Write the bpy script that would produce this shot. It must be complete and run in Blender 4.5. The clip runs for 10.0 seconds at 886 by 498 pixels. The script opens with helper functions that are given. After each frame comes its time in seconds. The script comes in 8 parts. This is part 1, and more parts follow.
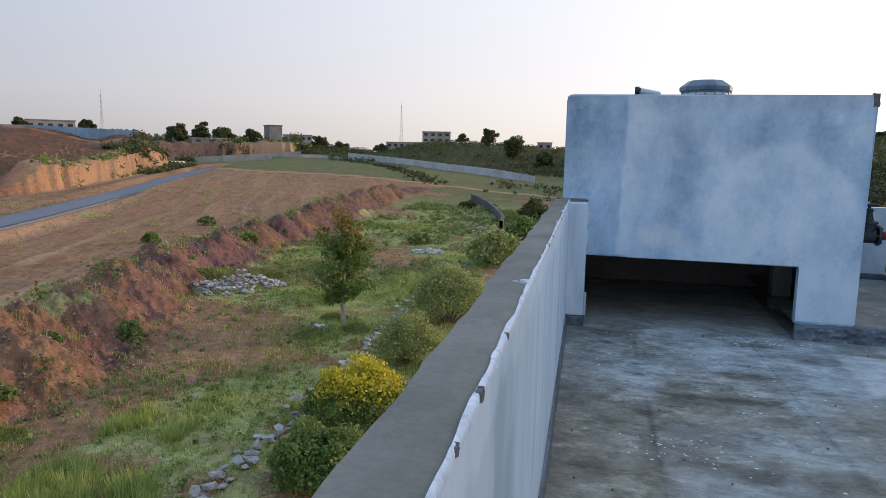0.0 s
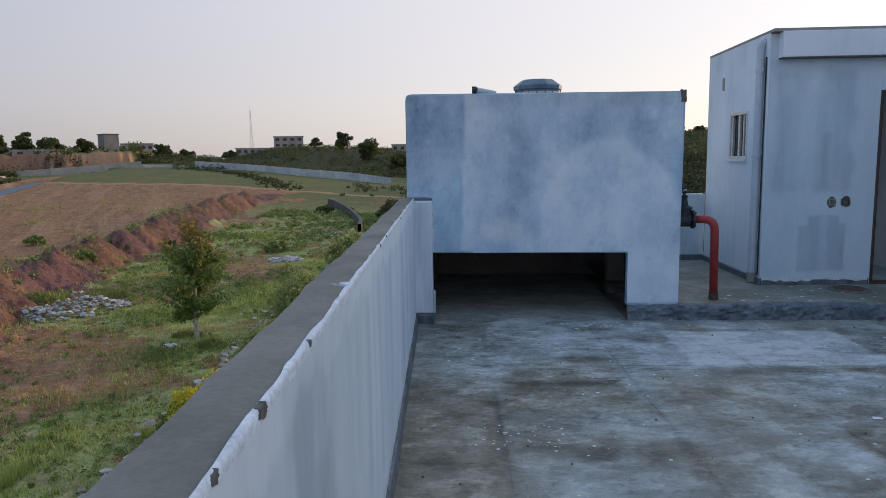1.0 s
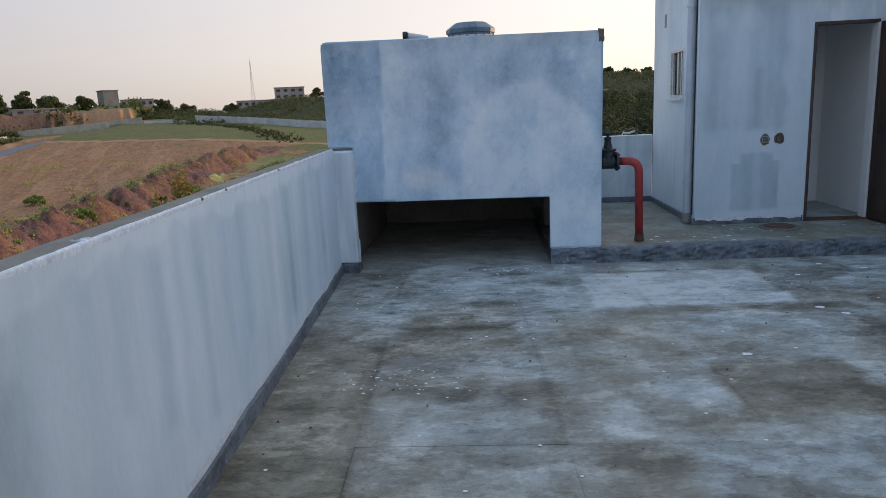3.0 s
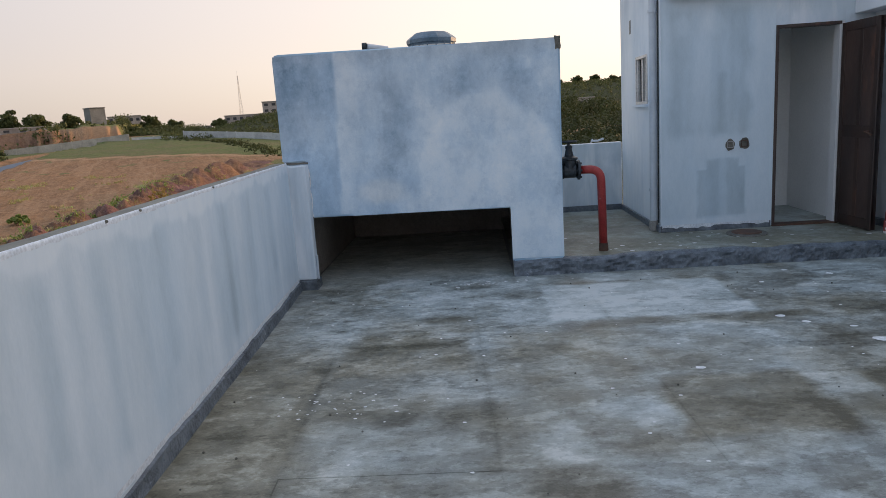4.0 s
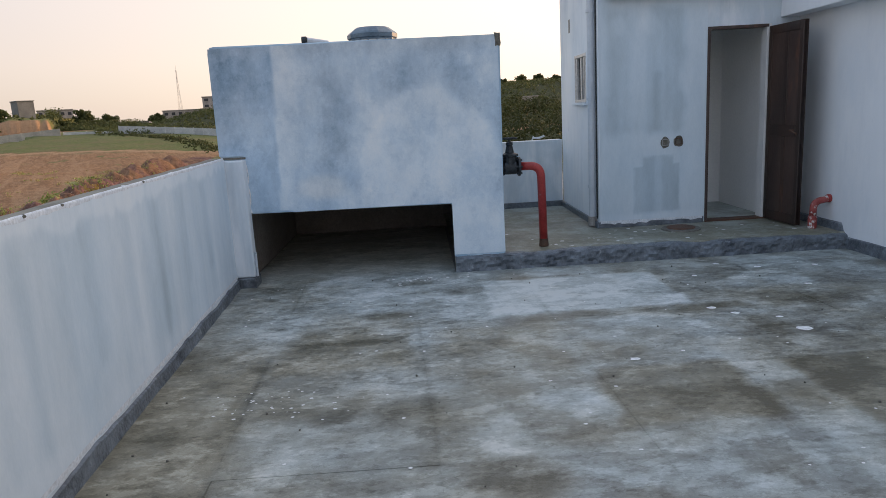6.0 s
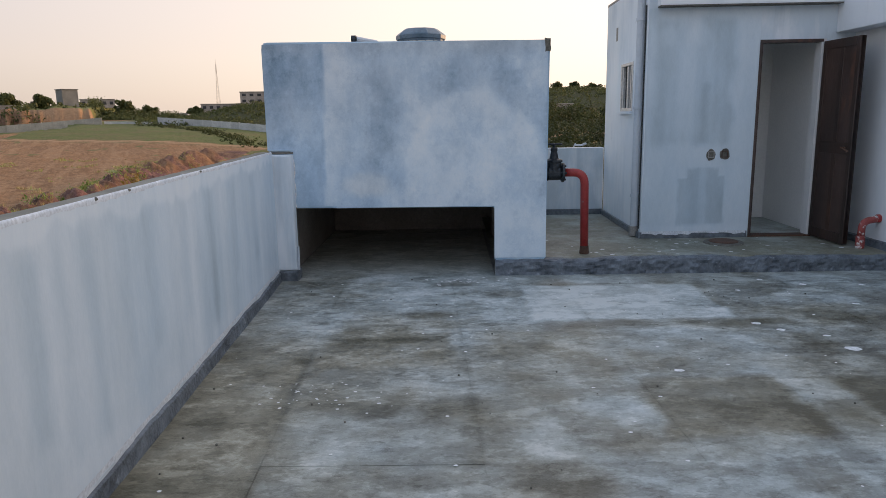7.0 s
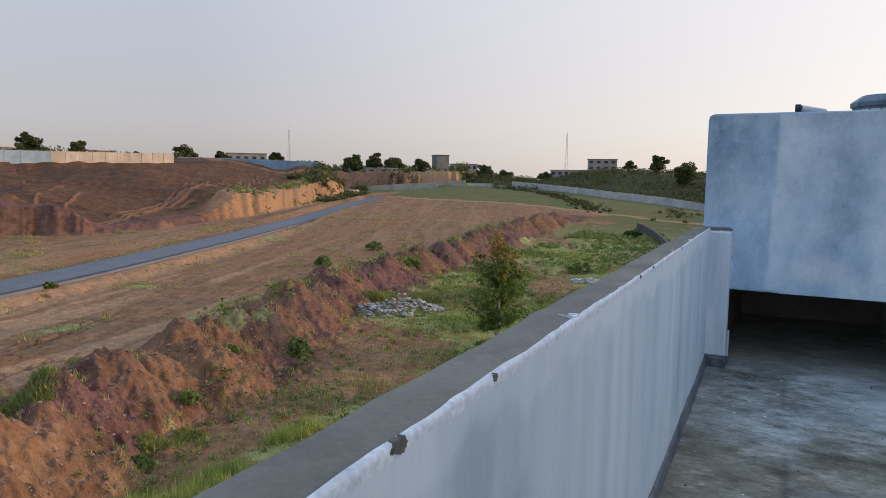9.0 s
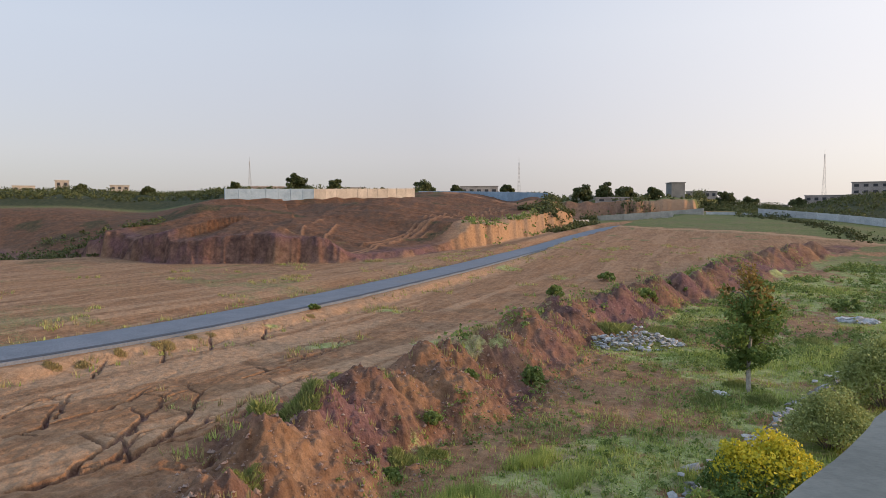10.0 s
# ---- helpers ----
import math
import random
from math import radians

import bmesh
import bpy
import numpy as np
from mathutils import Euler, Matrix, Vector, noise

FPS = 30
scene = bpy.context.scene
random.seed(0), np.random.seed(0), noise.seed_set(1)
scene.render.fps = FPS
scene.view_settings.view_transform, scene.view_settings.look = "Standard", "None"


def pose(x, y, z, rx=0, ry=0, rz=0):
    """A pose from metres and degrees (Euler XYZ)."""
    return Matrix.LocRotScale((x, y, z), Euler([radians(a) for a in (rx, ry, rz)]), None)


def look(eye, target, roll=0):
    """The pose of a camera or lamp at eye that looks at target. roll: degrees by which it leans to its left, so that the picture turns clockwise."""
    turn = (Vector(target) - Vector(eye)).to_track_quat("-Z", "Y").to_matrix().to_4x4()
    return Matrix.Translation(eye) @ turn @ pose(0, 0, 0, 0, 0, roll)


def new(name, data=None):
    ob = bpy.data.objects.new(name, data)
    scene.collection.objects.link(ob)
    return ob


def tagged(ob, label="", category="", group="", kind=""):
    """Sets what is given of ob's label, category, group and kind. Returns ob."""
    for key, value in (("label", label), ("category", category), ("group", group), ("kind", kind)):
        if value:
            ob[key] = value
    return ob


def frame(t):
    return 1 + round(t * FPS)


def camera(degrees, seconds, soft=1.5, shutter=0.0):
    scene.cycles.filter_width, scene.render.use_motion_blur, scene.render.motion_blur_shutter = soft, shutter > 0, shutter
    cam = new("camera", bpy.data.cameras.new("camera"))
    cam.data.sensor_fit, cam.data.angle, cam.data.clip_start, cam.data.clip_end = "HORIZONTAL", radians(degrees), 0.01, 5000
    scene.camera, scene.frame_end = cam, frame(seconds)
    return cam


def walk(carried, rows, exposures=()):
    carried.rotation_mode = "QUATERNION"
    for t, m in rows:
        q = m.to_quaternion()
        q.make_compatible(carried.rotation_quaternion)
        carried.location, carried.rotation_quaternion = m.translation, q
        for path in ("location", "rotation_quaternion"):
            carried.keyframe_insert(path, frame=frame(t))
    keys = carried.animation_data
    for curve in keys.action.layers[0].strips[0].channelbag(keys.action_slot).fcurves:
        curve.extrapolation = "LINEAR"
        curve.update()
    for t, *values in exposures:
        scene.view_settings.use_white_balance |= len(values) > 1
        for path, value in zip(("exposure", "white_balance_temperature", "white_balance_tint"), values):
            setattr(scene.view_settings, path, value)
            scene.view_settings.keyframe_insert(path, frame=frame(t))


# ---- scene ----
cam = camera(65.8, 10.0, 0.8)
PATH = [
    (0, (0.277, -6.812, 1.622), (-0.223, -4.894, 1.354), 1.0),
    (0.5, (0.318, -6.779, 1.614), (0.107, -4.813, 1.314), 0.2),
    (1, (0.399, -6.73, 1.609), (0.298, -4.75, 1.349), -0.9),
    (1.5, (0.681, -6.634, 1.592), (0.687, -4.652, 1.326), 0.7),
    (2, (0.844, -6.648, 1.601), (0.77, -4.667, 1.341), -4.2),
    (2.5, (1.064, -6.715, 1.592), (0.868, -4.758, 1.229), -0.7),
    (3, (1.24, -6.718, 1.593), (1.111, -4.764, 1.184), -2.7),
    (3.2, (1.344, -6.669, 1.58), (1.257, -4.72, 1.14), -3.2),
    (4.3, (1.551, -6.541, 1.579), (1.444, -4.578, 1.211), -4.0),
    (4.5, (1.553, -6.541, 1.577), (1.459, -4.578, 1.205), -4.1),
    (5, (1.589, -6.541, 1.575), (1.599, -4.581, 1.177), -4.1),
    (5.5, (1.581, -6.534, 1.563), (1.645, -4.575, 1.163), -3.9),
    (5.7, (1.584, -6.533, 1.562), (1.635, -4.573, 1.168), -3.8),
    (6.8, (1.529, -6.541, 1.554), (1.611, -4.586, 1.141), -1.5),
    (7, (1.456, -6.561, 1.554), (1.429, -4.599, 1.169), -1.0),
    (7.5, (1.211, -6.615, 1.578), (0.941, -4.662, 1.243), -0.7),
    (8, (1.0, -6.643, 1.564), (0.436, -4.77, 1.15), -0.2),
    (8.1, (0.954, -6.631, 1.584), (0.345, -4.764, 1.204), -1.1),
    (8.5, (0.796, -6.487, 1.594), (0.129, -4.621, 1.325), -1.3),
    (9, (0.569, -6.542, 1.606), (-0.375, -4.789, 1.412), 0.7),
    (9.5, (0.358, -6.68, 1.638), (-0.852, -5.096, 1.472), -1.5),
    (10, (0.216, -6.714, 1.533), (-1.25, -5.358, 1.425), -0.2),
]
EXPOSURES = [(0.0, 0.12, 5990, 8), (1.0, -0.17, 6000, 9), (1.5, -0.3, 5860, 8), (2.0, -0.24, 6050, 9), (2.5, -0.13, 6040, 8), (3.2, 0.08, 6600, 9), (4.5, 0.17, 7050, 11), (5.5, 0.22, 7150, 11), (6.8, 0.34, 7200, 12), (7.0, 0.21, 7200, 12), (7.5, -0.10, 6620, 9), (8.0, 0.04, 6520, 9), (8.5, -0.02, 6480, 9), (9.0, -0.02, 6230, 8), (9.5, 0.07, 6220, 8), (10.0, 0.19, 6230, 7)]
walk(cam, [(t, look(eye, target, roll)) for t, eye, target, roll in PATH], EXPOSURES)

# ---- world and sun ----
SUN_TO = Vector((0.80, 0.60, 0.0)).normalized()
SUN_EL = radians(8.0)
world = bpy.data.worlds.new("dusk_sky")
scene.world = world
world.use_nodes = True
wn = world.node_tree.nodes
wl = world.node_tree.links
sky = wn.new("ShaderNodeTexSky")
sky.sky_type, sky.sun_disc = "NISHITA", False
sky.sun_elevation, sky.sun_rotation = SUN_EL, math.atan2(SUN_TO.x, SUN_TO.y)
sky.air_density, sky.dust_density, sky.ozone_density = 1.0, 1.0, 3.0
# the thin even haze of dusk over the clear sky: rose at the horizon, grey-blue above
coords = wn.new("ShaderNodeTexCoord")
split = wn.new("ShaderNodeSeparateXYZ")
wl.new(coords.outputs["Generated"], split.inputs[0])
haze = wn.new("ShaderNodeValToRGB")
wl.new(split.outputs["Z"], haze.inputs[0])
stops = haze.color_ramp.elements
stops[0].position, stops[0].color = 0.0, (0.565, 0.50, 0.52, 1)
stops[1].position, stops[1].color = 0.75, (0.46, 0.655, 1.0, 1)
for at, colour in ((0.08, (0.73, 0.625, 0.63, 1)), (0.24, (0.765, 0.735, 0.775, 1)), (0.45, (0.66, 0.73, 0.88, 1))):
    stops.new(at).color = colour
clear = wn["Background"]
clear.inputs["Strength"].default_value = 0.05
wl.new(sky.outputs[0], clear.inputs["Color"])
veil = wn.new("ShaderNodeBackground")
warm = wn.new("ShaderNodeMix")
warm.data_type = "RGBA"
wl.new(haze.outputs[0], warm.inputs[6])
warm.inputs[7].default_value = (0.93, 0.77, 0.65, 1)
wl.new(warm.outputs[2], veil.inputs["Color"])
# the haze is brighter towards the low sun
near_sun = wn.new("ShaderNodeVectorMath")
near_sun.operation = "DOT_PRODUCT"
wl.new(coords.outputs["Generated"], near_sun.inputs[0])
near_sun.inputs[1].default_value = SUN_TO
glow = wn.new("ShaderNodeMapRange")
glow.inputs["From Min"].default_value, glow.inputs["From Max"].default_value = -0.2, 1.0
glow.inputs["To Min"].default_value, glow.inputs["To Max"].default_value = 0.66, 1.22
wl.new(near_sun.outputs["Value"], glow.inputs["Value"])
wl.new(glow.outputs[0], veil.inputs["Strength"])
side = wn.new("ShaderNodeMapRange")
side.inputs["From Min"].default_value, side.inputs["From Max"].default_value = -0.15, 0.85
side.inputs["To Max"].default_value = 0.8
wl.new(near_sun.outputs["Value"], side.inputs["Value"])
wl.new(side.outputs[0], warm.inputs[0])
both = wn.new("ShaderNodeAddShader")
wl.new(clear.outputs[0], both.inputs[0])
wl.new(veil.outputs[0], both.inputs[1])
wl.new(both.outputs[0], wn["World Output"].inputs["Surface"])
sun = new("sun", bpy.data.lights.new("sun", "SUN"))
sun.data.energy, sun.data.angle, sun.data.color = 2.3, radians(1.5), (1.0, 0.58, 0.30)
sun.matrix_world = look((0, 0, 60), Vector((0, 0, 60)) - Vector((SUN_TO.x, SUN_TO.y, math.tan(SUN_EL))))


# ---- small helpers ----
def part(name, bm, material, parent=None, label="", smooth=False):
    """Links a bmesh as one mesh object, under a parent if one is given."""
    me = bpy.data.meshes.new(name)
    bm.to_mesh(me)
    bm.free()
    if smooth:
        me.shade_smooth()
    me.materials.append(material)
    ob = new(name, me)
    if parent is not None:
        ob.parent = parent
    if label:
        ob["label"] = label
    return ob


def raw(name, verts, faces, material, parent=None, smooth=False):
    me = bpy.data.meshes.new(name)
    me.from_pydata([tuple(v) for v in verts], [], [tuple(f) for f in faces])
    if smooth:
        me.shade_smooth()
    me.materials.append(material)
    ob = new(name, me)
    if parent is not None:
        ob.parent = parent
    return ob


def empty(name, at, rz=0.0):
    ob = new(name)
    ob.matrix_world = pose(at[0], at[1], at[2], 0, 0, rz)
    ob.empty_display_size = 0.2
    return ob


def box(bm, x0, y0, z0, x1, y1, z1, bevel=0.0, m=None):
    made = bmesh.ops.create_cube(bm, size=1.0)["verts"]
    for v in made:
        v.co = Vector(((x0 + x1) / 2 + v.co.x * (x1 - x0), (y0 + y1) / 2 + v.co.y * (y1 - y0), (z0 + z1) / 2 + v.co.z * (z1 - z0)))
        if m is not None:
            v.co = m @ v.co
    if bevel:
        edges = list({e for v in made for e in v.link_edges})
        bmesh.ops.bevel(bm, geom=edges, offset=bevel, segments=2, affect="EDGES", profile=0.5)
    return bm


def boxed(name, b, material, parent=None, label="", bevel=0.0):
    return part(name, box(bmesh.new(), *b, bevel=bevel), material, parent, label)


def tube(bm, points, radius, sides=12, caps=True):
    """A round pipe along points; radius is a number or one for each point."""
    pts = [Vector(p) for p in points]
    radii = radius if isinstance(radius, (list, tuple)) else [radius] * len(pts)
    rings, up = [], Vector((0.13, 0.31, 0.94))
    for n, p in enumerate(pts):
        way = (pts[min(n + 1, len(pts) - 1)] - pts[max(n - 1, 0)]).normalized()
        side = way.cross(up)
        side = (side if side.length > 1e-3 else way.cross(Vector((1, 0, 0)))).normalized()
        over = side.cross(way).normalized()
        rings.append([bm.verts.new(p + radii[n] * (math.cos(a) * side + math.sin(a) * over)) for a in [2 * math.pi * k / sides for k in range(sides)]])
    for a, b in zip(rings, rings[1:]):
        for k in range(sides):
            bm.faces.new((a[k], a[(k + 1) % sides], b[(k + 1) % sides], b[k]))
    if caps:
        bm.faces.new(list(reversed(rings[0])))
        bm.faces.new(rings[-1])
    return bm


def bend(a, corner, b, radius, steps=7):
    """Points along a pipe from a to b with a rounded corner."""
    a, corner, b = Vector(a), Vector(corner), Vector(b)
    u, w = (a - corner).normalized(), (b - corner).normalized()
    p, q = corner + u * radius, corner + w * radius
    mid = [(p * (1 - s) ** 2 + corner * 2 * s * (1 - s) + q * s * s) for s in [k / steps for k in range(steps + 1)]]
    return [a, *mid, b]


def lathe(bm, profile, centre, sides=20, axis="z"):
    """A turned solid from (radius, height) pairs."""
    rings = []
    for r, h in profile:
        ring = []
        for k in range(sides):
            a = 2 * math.pi * k / sides
            c, s = r * math.cos(a), r * math.sin(a)
            off = (c, s, h) if axis == "z" else ((h, c, s) if axis == "x" else (s, h, c))
            ring.append(bm.verts.new(Vector(centre) + Vector(off)))
        rings.append(ring)
    for a, b in zip(rings, rings[1:]):
        for k in range(sides):
            bm.faces.new((a[k], a[(k + 1) % sides], b[(k + 1) % sides], b[k]))
    bm.faces.new(list(reversed(rings[0])))
    bm.faces.new(rings[-1])
    return bm


def noise2(x, y, seed=0):
    """Smooth value noise in -1..1 on arrays."""
    xi, yi = np.floor(x).astype(np.int64), np.floor(y).astype(np.int64)
    fx, fy = x - xi, y - yi
    fx, fy = fx * fx * (3 - 2 * fx), fy * fy * (3 - 2 * fy)

    def at(i, j):
        n = (i * 374761393 + j * 668265263 + seed * 974634777) & 0x7FFFFFFF
        n = ((n ^ (n >> 13)) * 1274126177) & 0x7FFFFFFF
        n = ((n ^ (n >> 15)) * 2246822519) & 0x7FFFFFFF
        return (n & 0xFFFF) / 32767.5 - 1.0

    return (at(xi, yi) * (1 - fx) + at(xi + 1, yi) * fx) * (1 - fy) + (at(xi, yi + 1) * (1 - fx) + at(xi + 1, yi + 1) * fx) * fy


def fbm(x, y, octaves=4, seed=0):
    total, amp = 0.0, 1.0
    for k in range(octaves):
        total = total + amp * noise2(x * 2**k + 17.3 * k, y * 2**k - 9.1 * k, seed + k)
        amp *= 0.5
    return total / 1.9


def ramp01(a, b, t):
    s = np.clip((t - a) / (b - a), 0, 1)
    return s * s * (3 - 2 * s)


# ---- materials ----
def material(name, low, high, scale=4.0, rough=0.85, bump=0.3, fine=40.0, metal=0.0, stretch=(1, 1, 1), spots=None, spot_scale=1.2, spot_at=(0.52, 0.62), coord="world", jitter=0.0, spec=0.5, grit=0.19):
    """Two colours mixed by broad noise, darkened or lightened by fine grain, with stains and relief."""
    m = bpy.data.materials.new(name)
    m.use_nodes = True
    n, ln = m.node_tree.nodes, m.node_tree.links
    bsdf = n["Principled BSDF"]
    if coord == "world":
        src = n.new("ShaderNodeNewGeometry").outputs["Position"]
    else:
        src = n.new("ShaderNodeTexCoord").outputs["Object"]
    mapping = n.new("ShaderNodeMapping")
    mapping.inputs["Scale"].default_value = stretch
    ln.new(src, mapping.inputs["Vector"])

    def noise_node(sc, detail, roughness=0.6):
        t = n.new("ShaderNodeTexNoise")
        t.inputs["Scale"].default_value, t.inputs["Detail"].default_value, t.inputs["Roughness"].default_value = sc, detail, roughness
        ln.new(mapping.outputs[0], t.inputs["Vector"])
        return t.outputs["Fac"]

    def mix(fac, a, b, kind="MIX"):
        x = n.new("ShaderNodeMix")
        x.data_type, x.blend_type = "RGBA", kind
        for sock, v in ((0, fac), (6, a), (7, b)):
            if isinstance(v, (int, float)):
                x.inputs[sock].default_value = v
            elif isinstance(v, tuple):
                x.inputs[sock].default_value = (*v, 1)
            else:
                ln.new(v, x.inputs[sock])
        return x.outputs[2]

    def span(v, a, b, to0=0.0, to1=1.0):
        x = n.new("ShaderNodeMapRange")
        x.inputs["From Min"].default_value, x.inputs["From Max"].default_value = a, b
        x.inputs["To Min"].default_value, x.inputs["To Max"].default_value = to0, to1
        ln.new(v, x.inputs["Value"])
        return x.outputs[0]

    broad, grain = noise_node(scale, 6), noise_node(fine, 4)
    col = mix(span(broad, 0.32, 0.68), low, high)
    if spots is not None:
        col = mix(span(noise_node(spot_scale, 7, 0.65), *spot_at), col, spots)
    g = span(grain, 0.3, 0.7, 1 - grit, 1 + grit)
    shade = n.new("ShaderNodeCombineColor")
    for k in range(3):
        ln.new(g, shade.inputs[k])
    col = mix(1.0, col, shade.outputs[0], "MULTIPLY")
    if jitter:
        info = n.new("ShaderNodeObjectInfo")
        hsv = n.new("ShaderNodeHueSaturation")
        ln.new(span(info.outputs["Random"], 0, 1, 1 - jitter, 1 + jitter), hsv.inputs["Value"])
        ln.new(col, hsv.inputs["Color"])
        col = hsv.outputs[0]
    ln.new(col, bsdf.inputs["Base Color"])
    ln.new(span(broad, 0.3, 0.7, max(rough - 0.1, 0.02), min(rough + 0.08, 1.0)), bsdf.inputs["Roughness"])
    bsdf.inputs["Metallic"].default_value = metal
    bsdf.inputs["Specular IOR Level"].default_value = spec
    if bump:
        b = n.new("ShaderNodeBump")
        b.inputs["Strength"].default_value, b.inputs["Distance"].default_value = bump, 0.6 / fine
        ln.new(grain, b.inputs["Height"])
        ln.new(b.outputs[0], bsdf.inputs["Normal"])
    return m


def leaf_material(name, low, high, scale=1.5, vary=0.55):
    """Leaves: colour varies from leaf to leaf and over the crown; some light passes through."""
    m = bpy.data.materials.new(name)
    m.use_nodes = True
    n, ln = m.node_tree.nodes, m.node_tree.links
    bsdf = n["Principled BSDF"]
    geo = n.new("ShaderNodeNewGeometry")
    tex = n.new("ShaderNodeTexNoise")
    tex.inputs["Scale"].default_value = scale
    ln.new(geo.outputs["Position"], tex.inputs["Vector"])
    add = n.new("ShaderNodeMath")
    add.operation = "MULTIPLY_ADD"
    ln.new(geo.outputs["Random Per Island"], add.inputs[0])
    add.inputs[1].default_value = vary
    ln.new(tex.outputs["Fac"], add.inputs[2])
    r = n.new("ShaderNodeMapRange")
    r.inputs["From Min"].default_value, r.inputs["From Max"].default_value = 0.4, 0.6 + vary
    ln.new(add.outputs[0], r.inputs["Value"])
    x = n.new("ShaderNodeMix")
    x.data_type = "RGBA"
    x.inputs[6].default_value, x.inputs[7].default_value = (*low, 1), (*high, 1)
    ln.new(r.outputs[0], x.inputs[0])
    ln.new(x.outputs[2], bsdf.inputs["Base Color"])
    bsdf.inputs["Roughness"].default_value = 0.6
    bsdf.inputs["Specular IOR Level"].default_value = 0.25
    trans = n.new("ShaderNodeBsdfTranslucent")
    ln.new(x.outputs[2], trans.inputs["Color"])
    both = n.new("ShaderNodeMixShader")
    both.inputs[0].default_value = 0.3
    ln.new(bsdf.outputs[0], both.inputs[1])
    ln.new(trans.outputs[0], both.inputs[2])
    ln.new(both.outputs[0], n["Material Output"].inputs["Surface"])
    return m


def layered(name, base, layers, rough=0.9, bump=0.12, fine=50.0, jitter=0.0, spec=0.4):
    """A base colour under layers of (colour, scale, stretch, from, to, strength, distortion), each laid on by its own noise."""
    m = bpy.data.materials.new(name)
    m.use_nodes = True
    n, ln = m.node_tree.nodes, m.node_tree.links
    bsdf = n["Principled BSDF"]
    pos = n.new("ShaderNodeNewGeometry").outputs["Position"]

    def tex(scale, stretch, detail, distortion, shift):
        mp = n.new("ShaderNodeMapping")
        mp.inputs["Scale"].default_value, mp.inputs["Location"].default_value = stretch, (shift, shift * 0.7, shift * 1.3)
        ln.new(pos, mp.inputs["Vector"])
        t = n.new("ShaderNodeTexNoise")
        t.inputs["Scale"].default_value, t.inputs["Detail"].default_value = scale, detail
        t.inputs["Roughness"].default_value, t.inputs["Distortion"].default_value = 0.62, distortion
        ln.new(mp.outputs[0], t.inputs["Vector"])
        return t.outputs["Fac"]

    col = None
    for k, (colour, scale, stretch, a, b, strength, distortion) in enumerate(layers):
        r = n.new("ShaderNodeMapRange")
        for key, v in zip(("From Min", "From Max", "To Min", "To Max"), (a, b, 0.0, strength)):
            r.inputs[key].default_value = v
        ln.new(tex(scale, stretch, 7, distortion, 3.7 * k + 1.0), r.inputs["Value"])
        x = n.new("ShaderNodeMix")
        x.data_type = "RGBA"
        ln.new(r.outputs[0], x.inputs[0])
        if col is None:
            x.inputs[6].default_value = (*base, 1)
        else:
            ln.new(col, x.inputs[6])
        x.inputs[7].default_value = (*colour, 1)
        col = x.outputs[2]
    if jitter:
        hsv = n.new("ShaderNodeHueSaturation")
        r = n.new("ShaderNodeMapRange")
        r.inputs["To Min"].default_value, r.inputs["To Max"].default_value = 1 - jitter, 1 + jitter
        ln.new(n.new("ShaderNodeObjectInfo").outputs["Random"], r.inputs["Value"])
        ln.new(r.outputs[0], hsv.inputs["Value"])
        ln.new(col, hsv.inputs["Color"])
        col = hsv.outputs[0]
    ln.new(col, bsdf.inputs["Base Color"])
    r = n.new("ShaderNodeMapRange")
    for key, v in zip(("From Min", "From Max", "To Min", "To Max"), (0.3, 0.7, rough - 0.1, min(1.0, rough + 0.1))):
        r.inputs[key].default_value = v
    ln.new(tex(2.0, (1, 1, 1), 5, 0, 9.0), r.inputs["Value"])
    ln.new(r.outputs[0], bsdf.inputs["Roughness"])
    bsdf.inputs["Specular IOR Level"].default_value = spec
    b = n.new("ShaderNodeBump")
    b.inputs["Strength"].default_value, b.inputs["Distance"].default_value = bump, 0.012
    ln.new(tex(fine, (1, 1, 1), 3, 0, 0), b.inputs["Height"])
    ln.new(b.outputs[0], bsdf.inputs["Normal"])
    return m


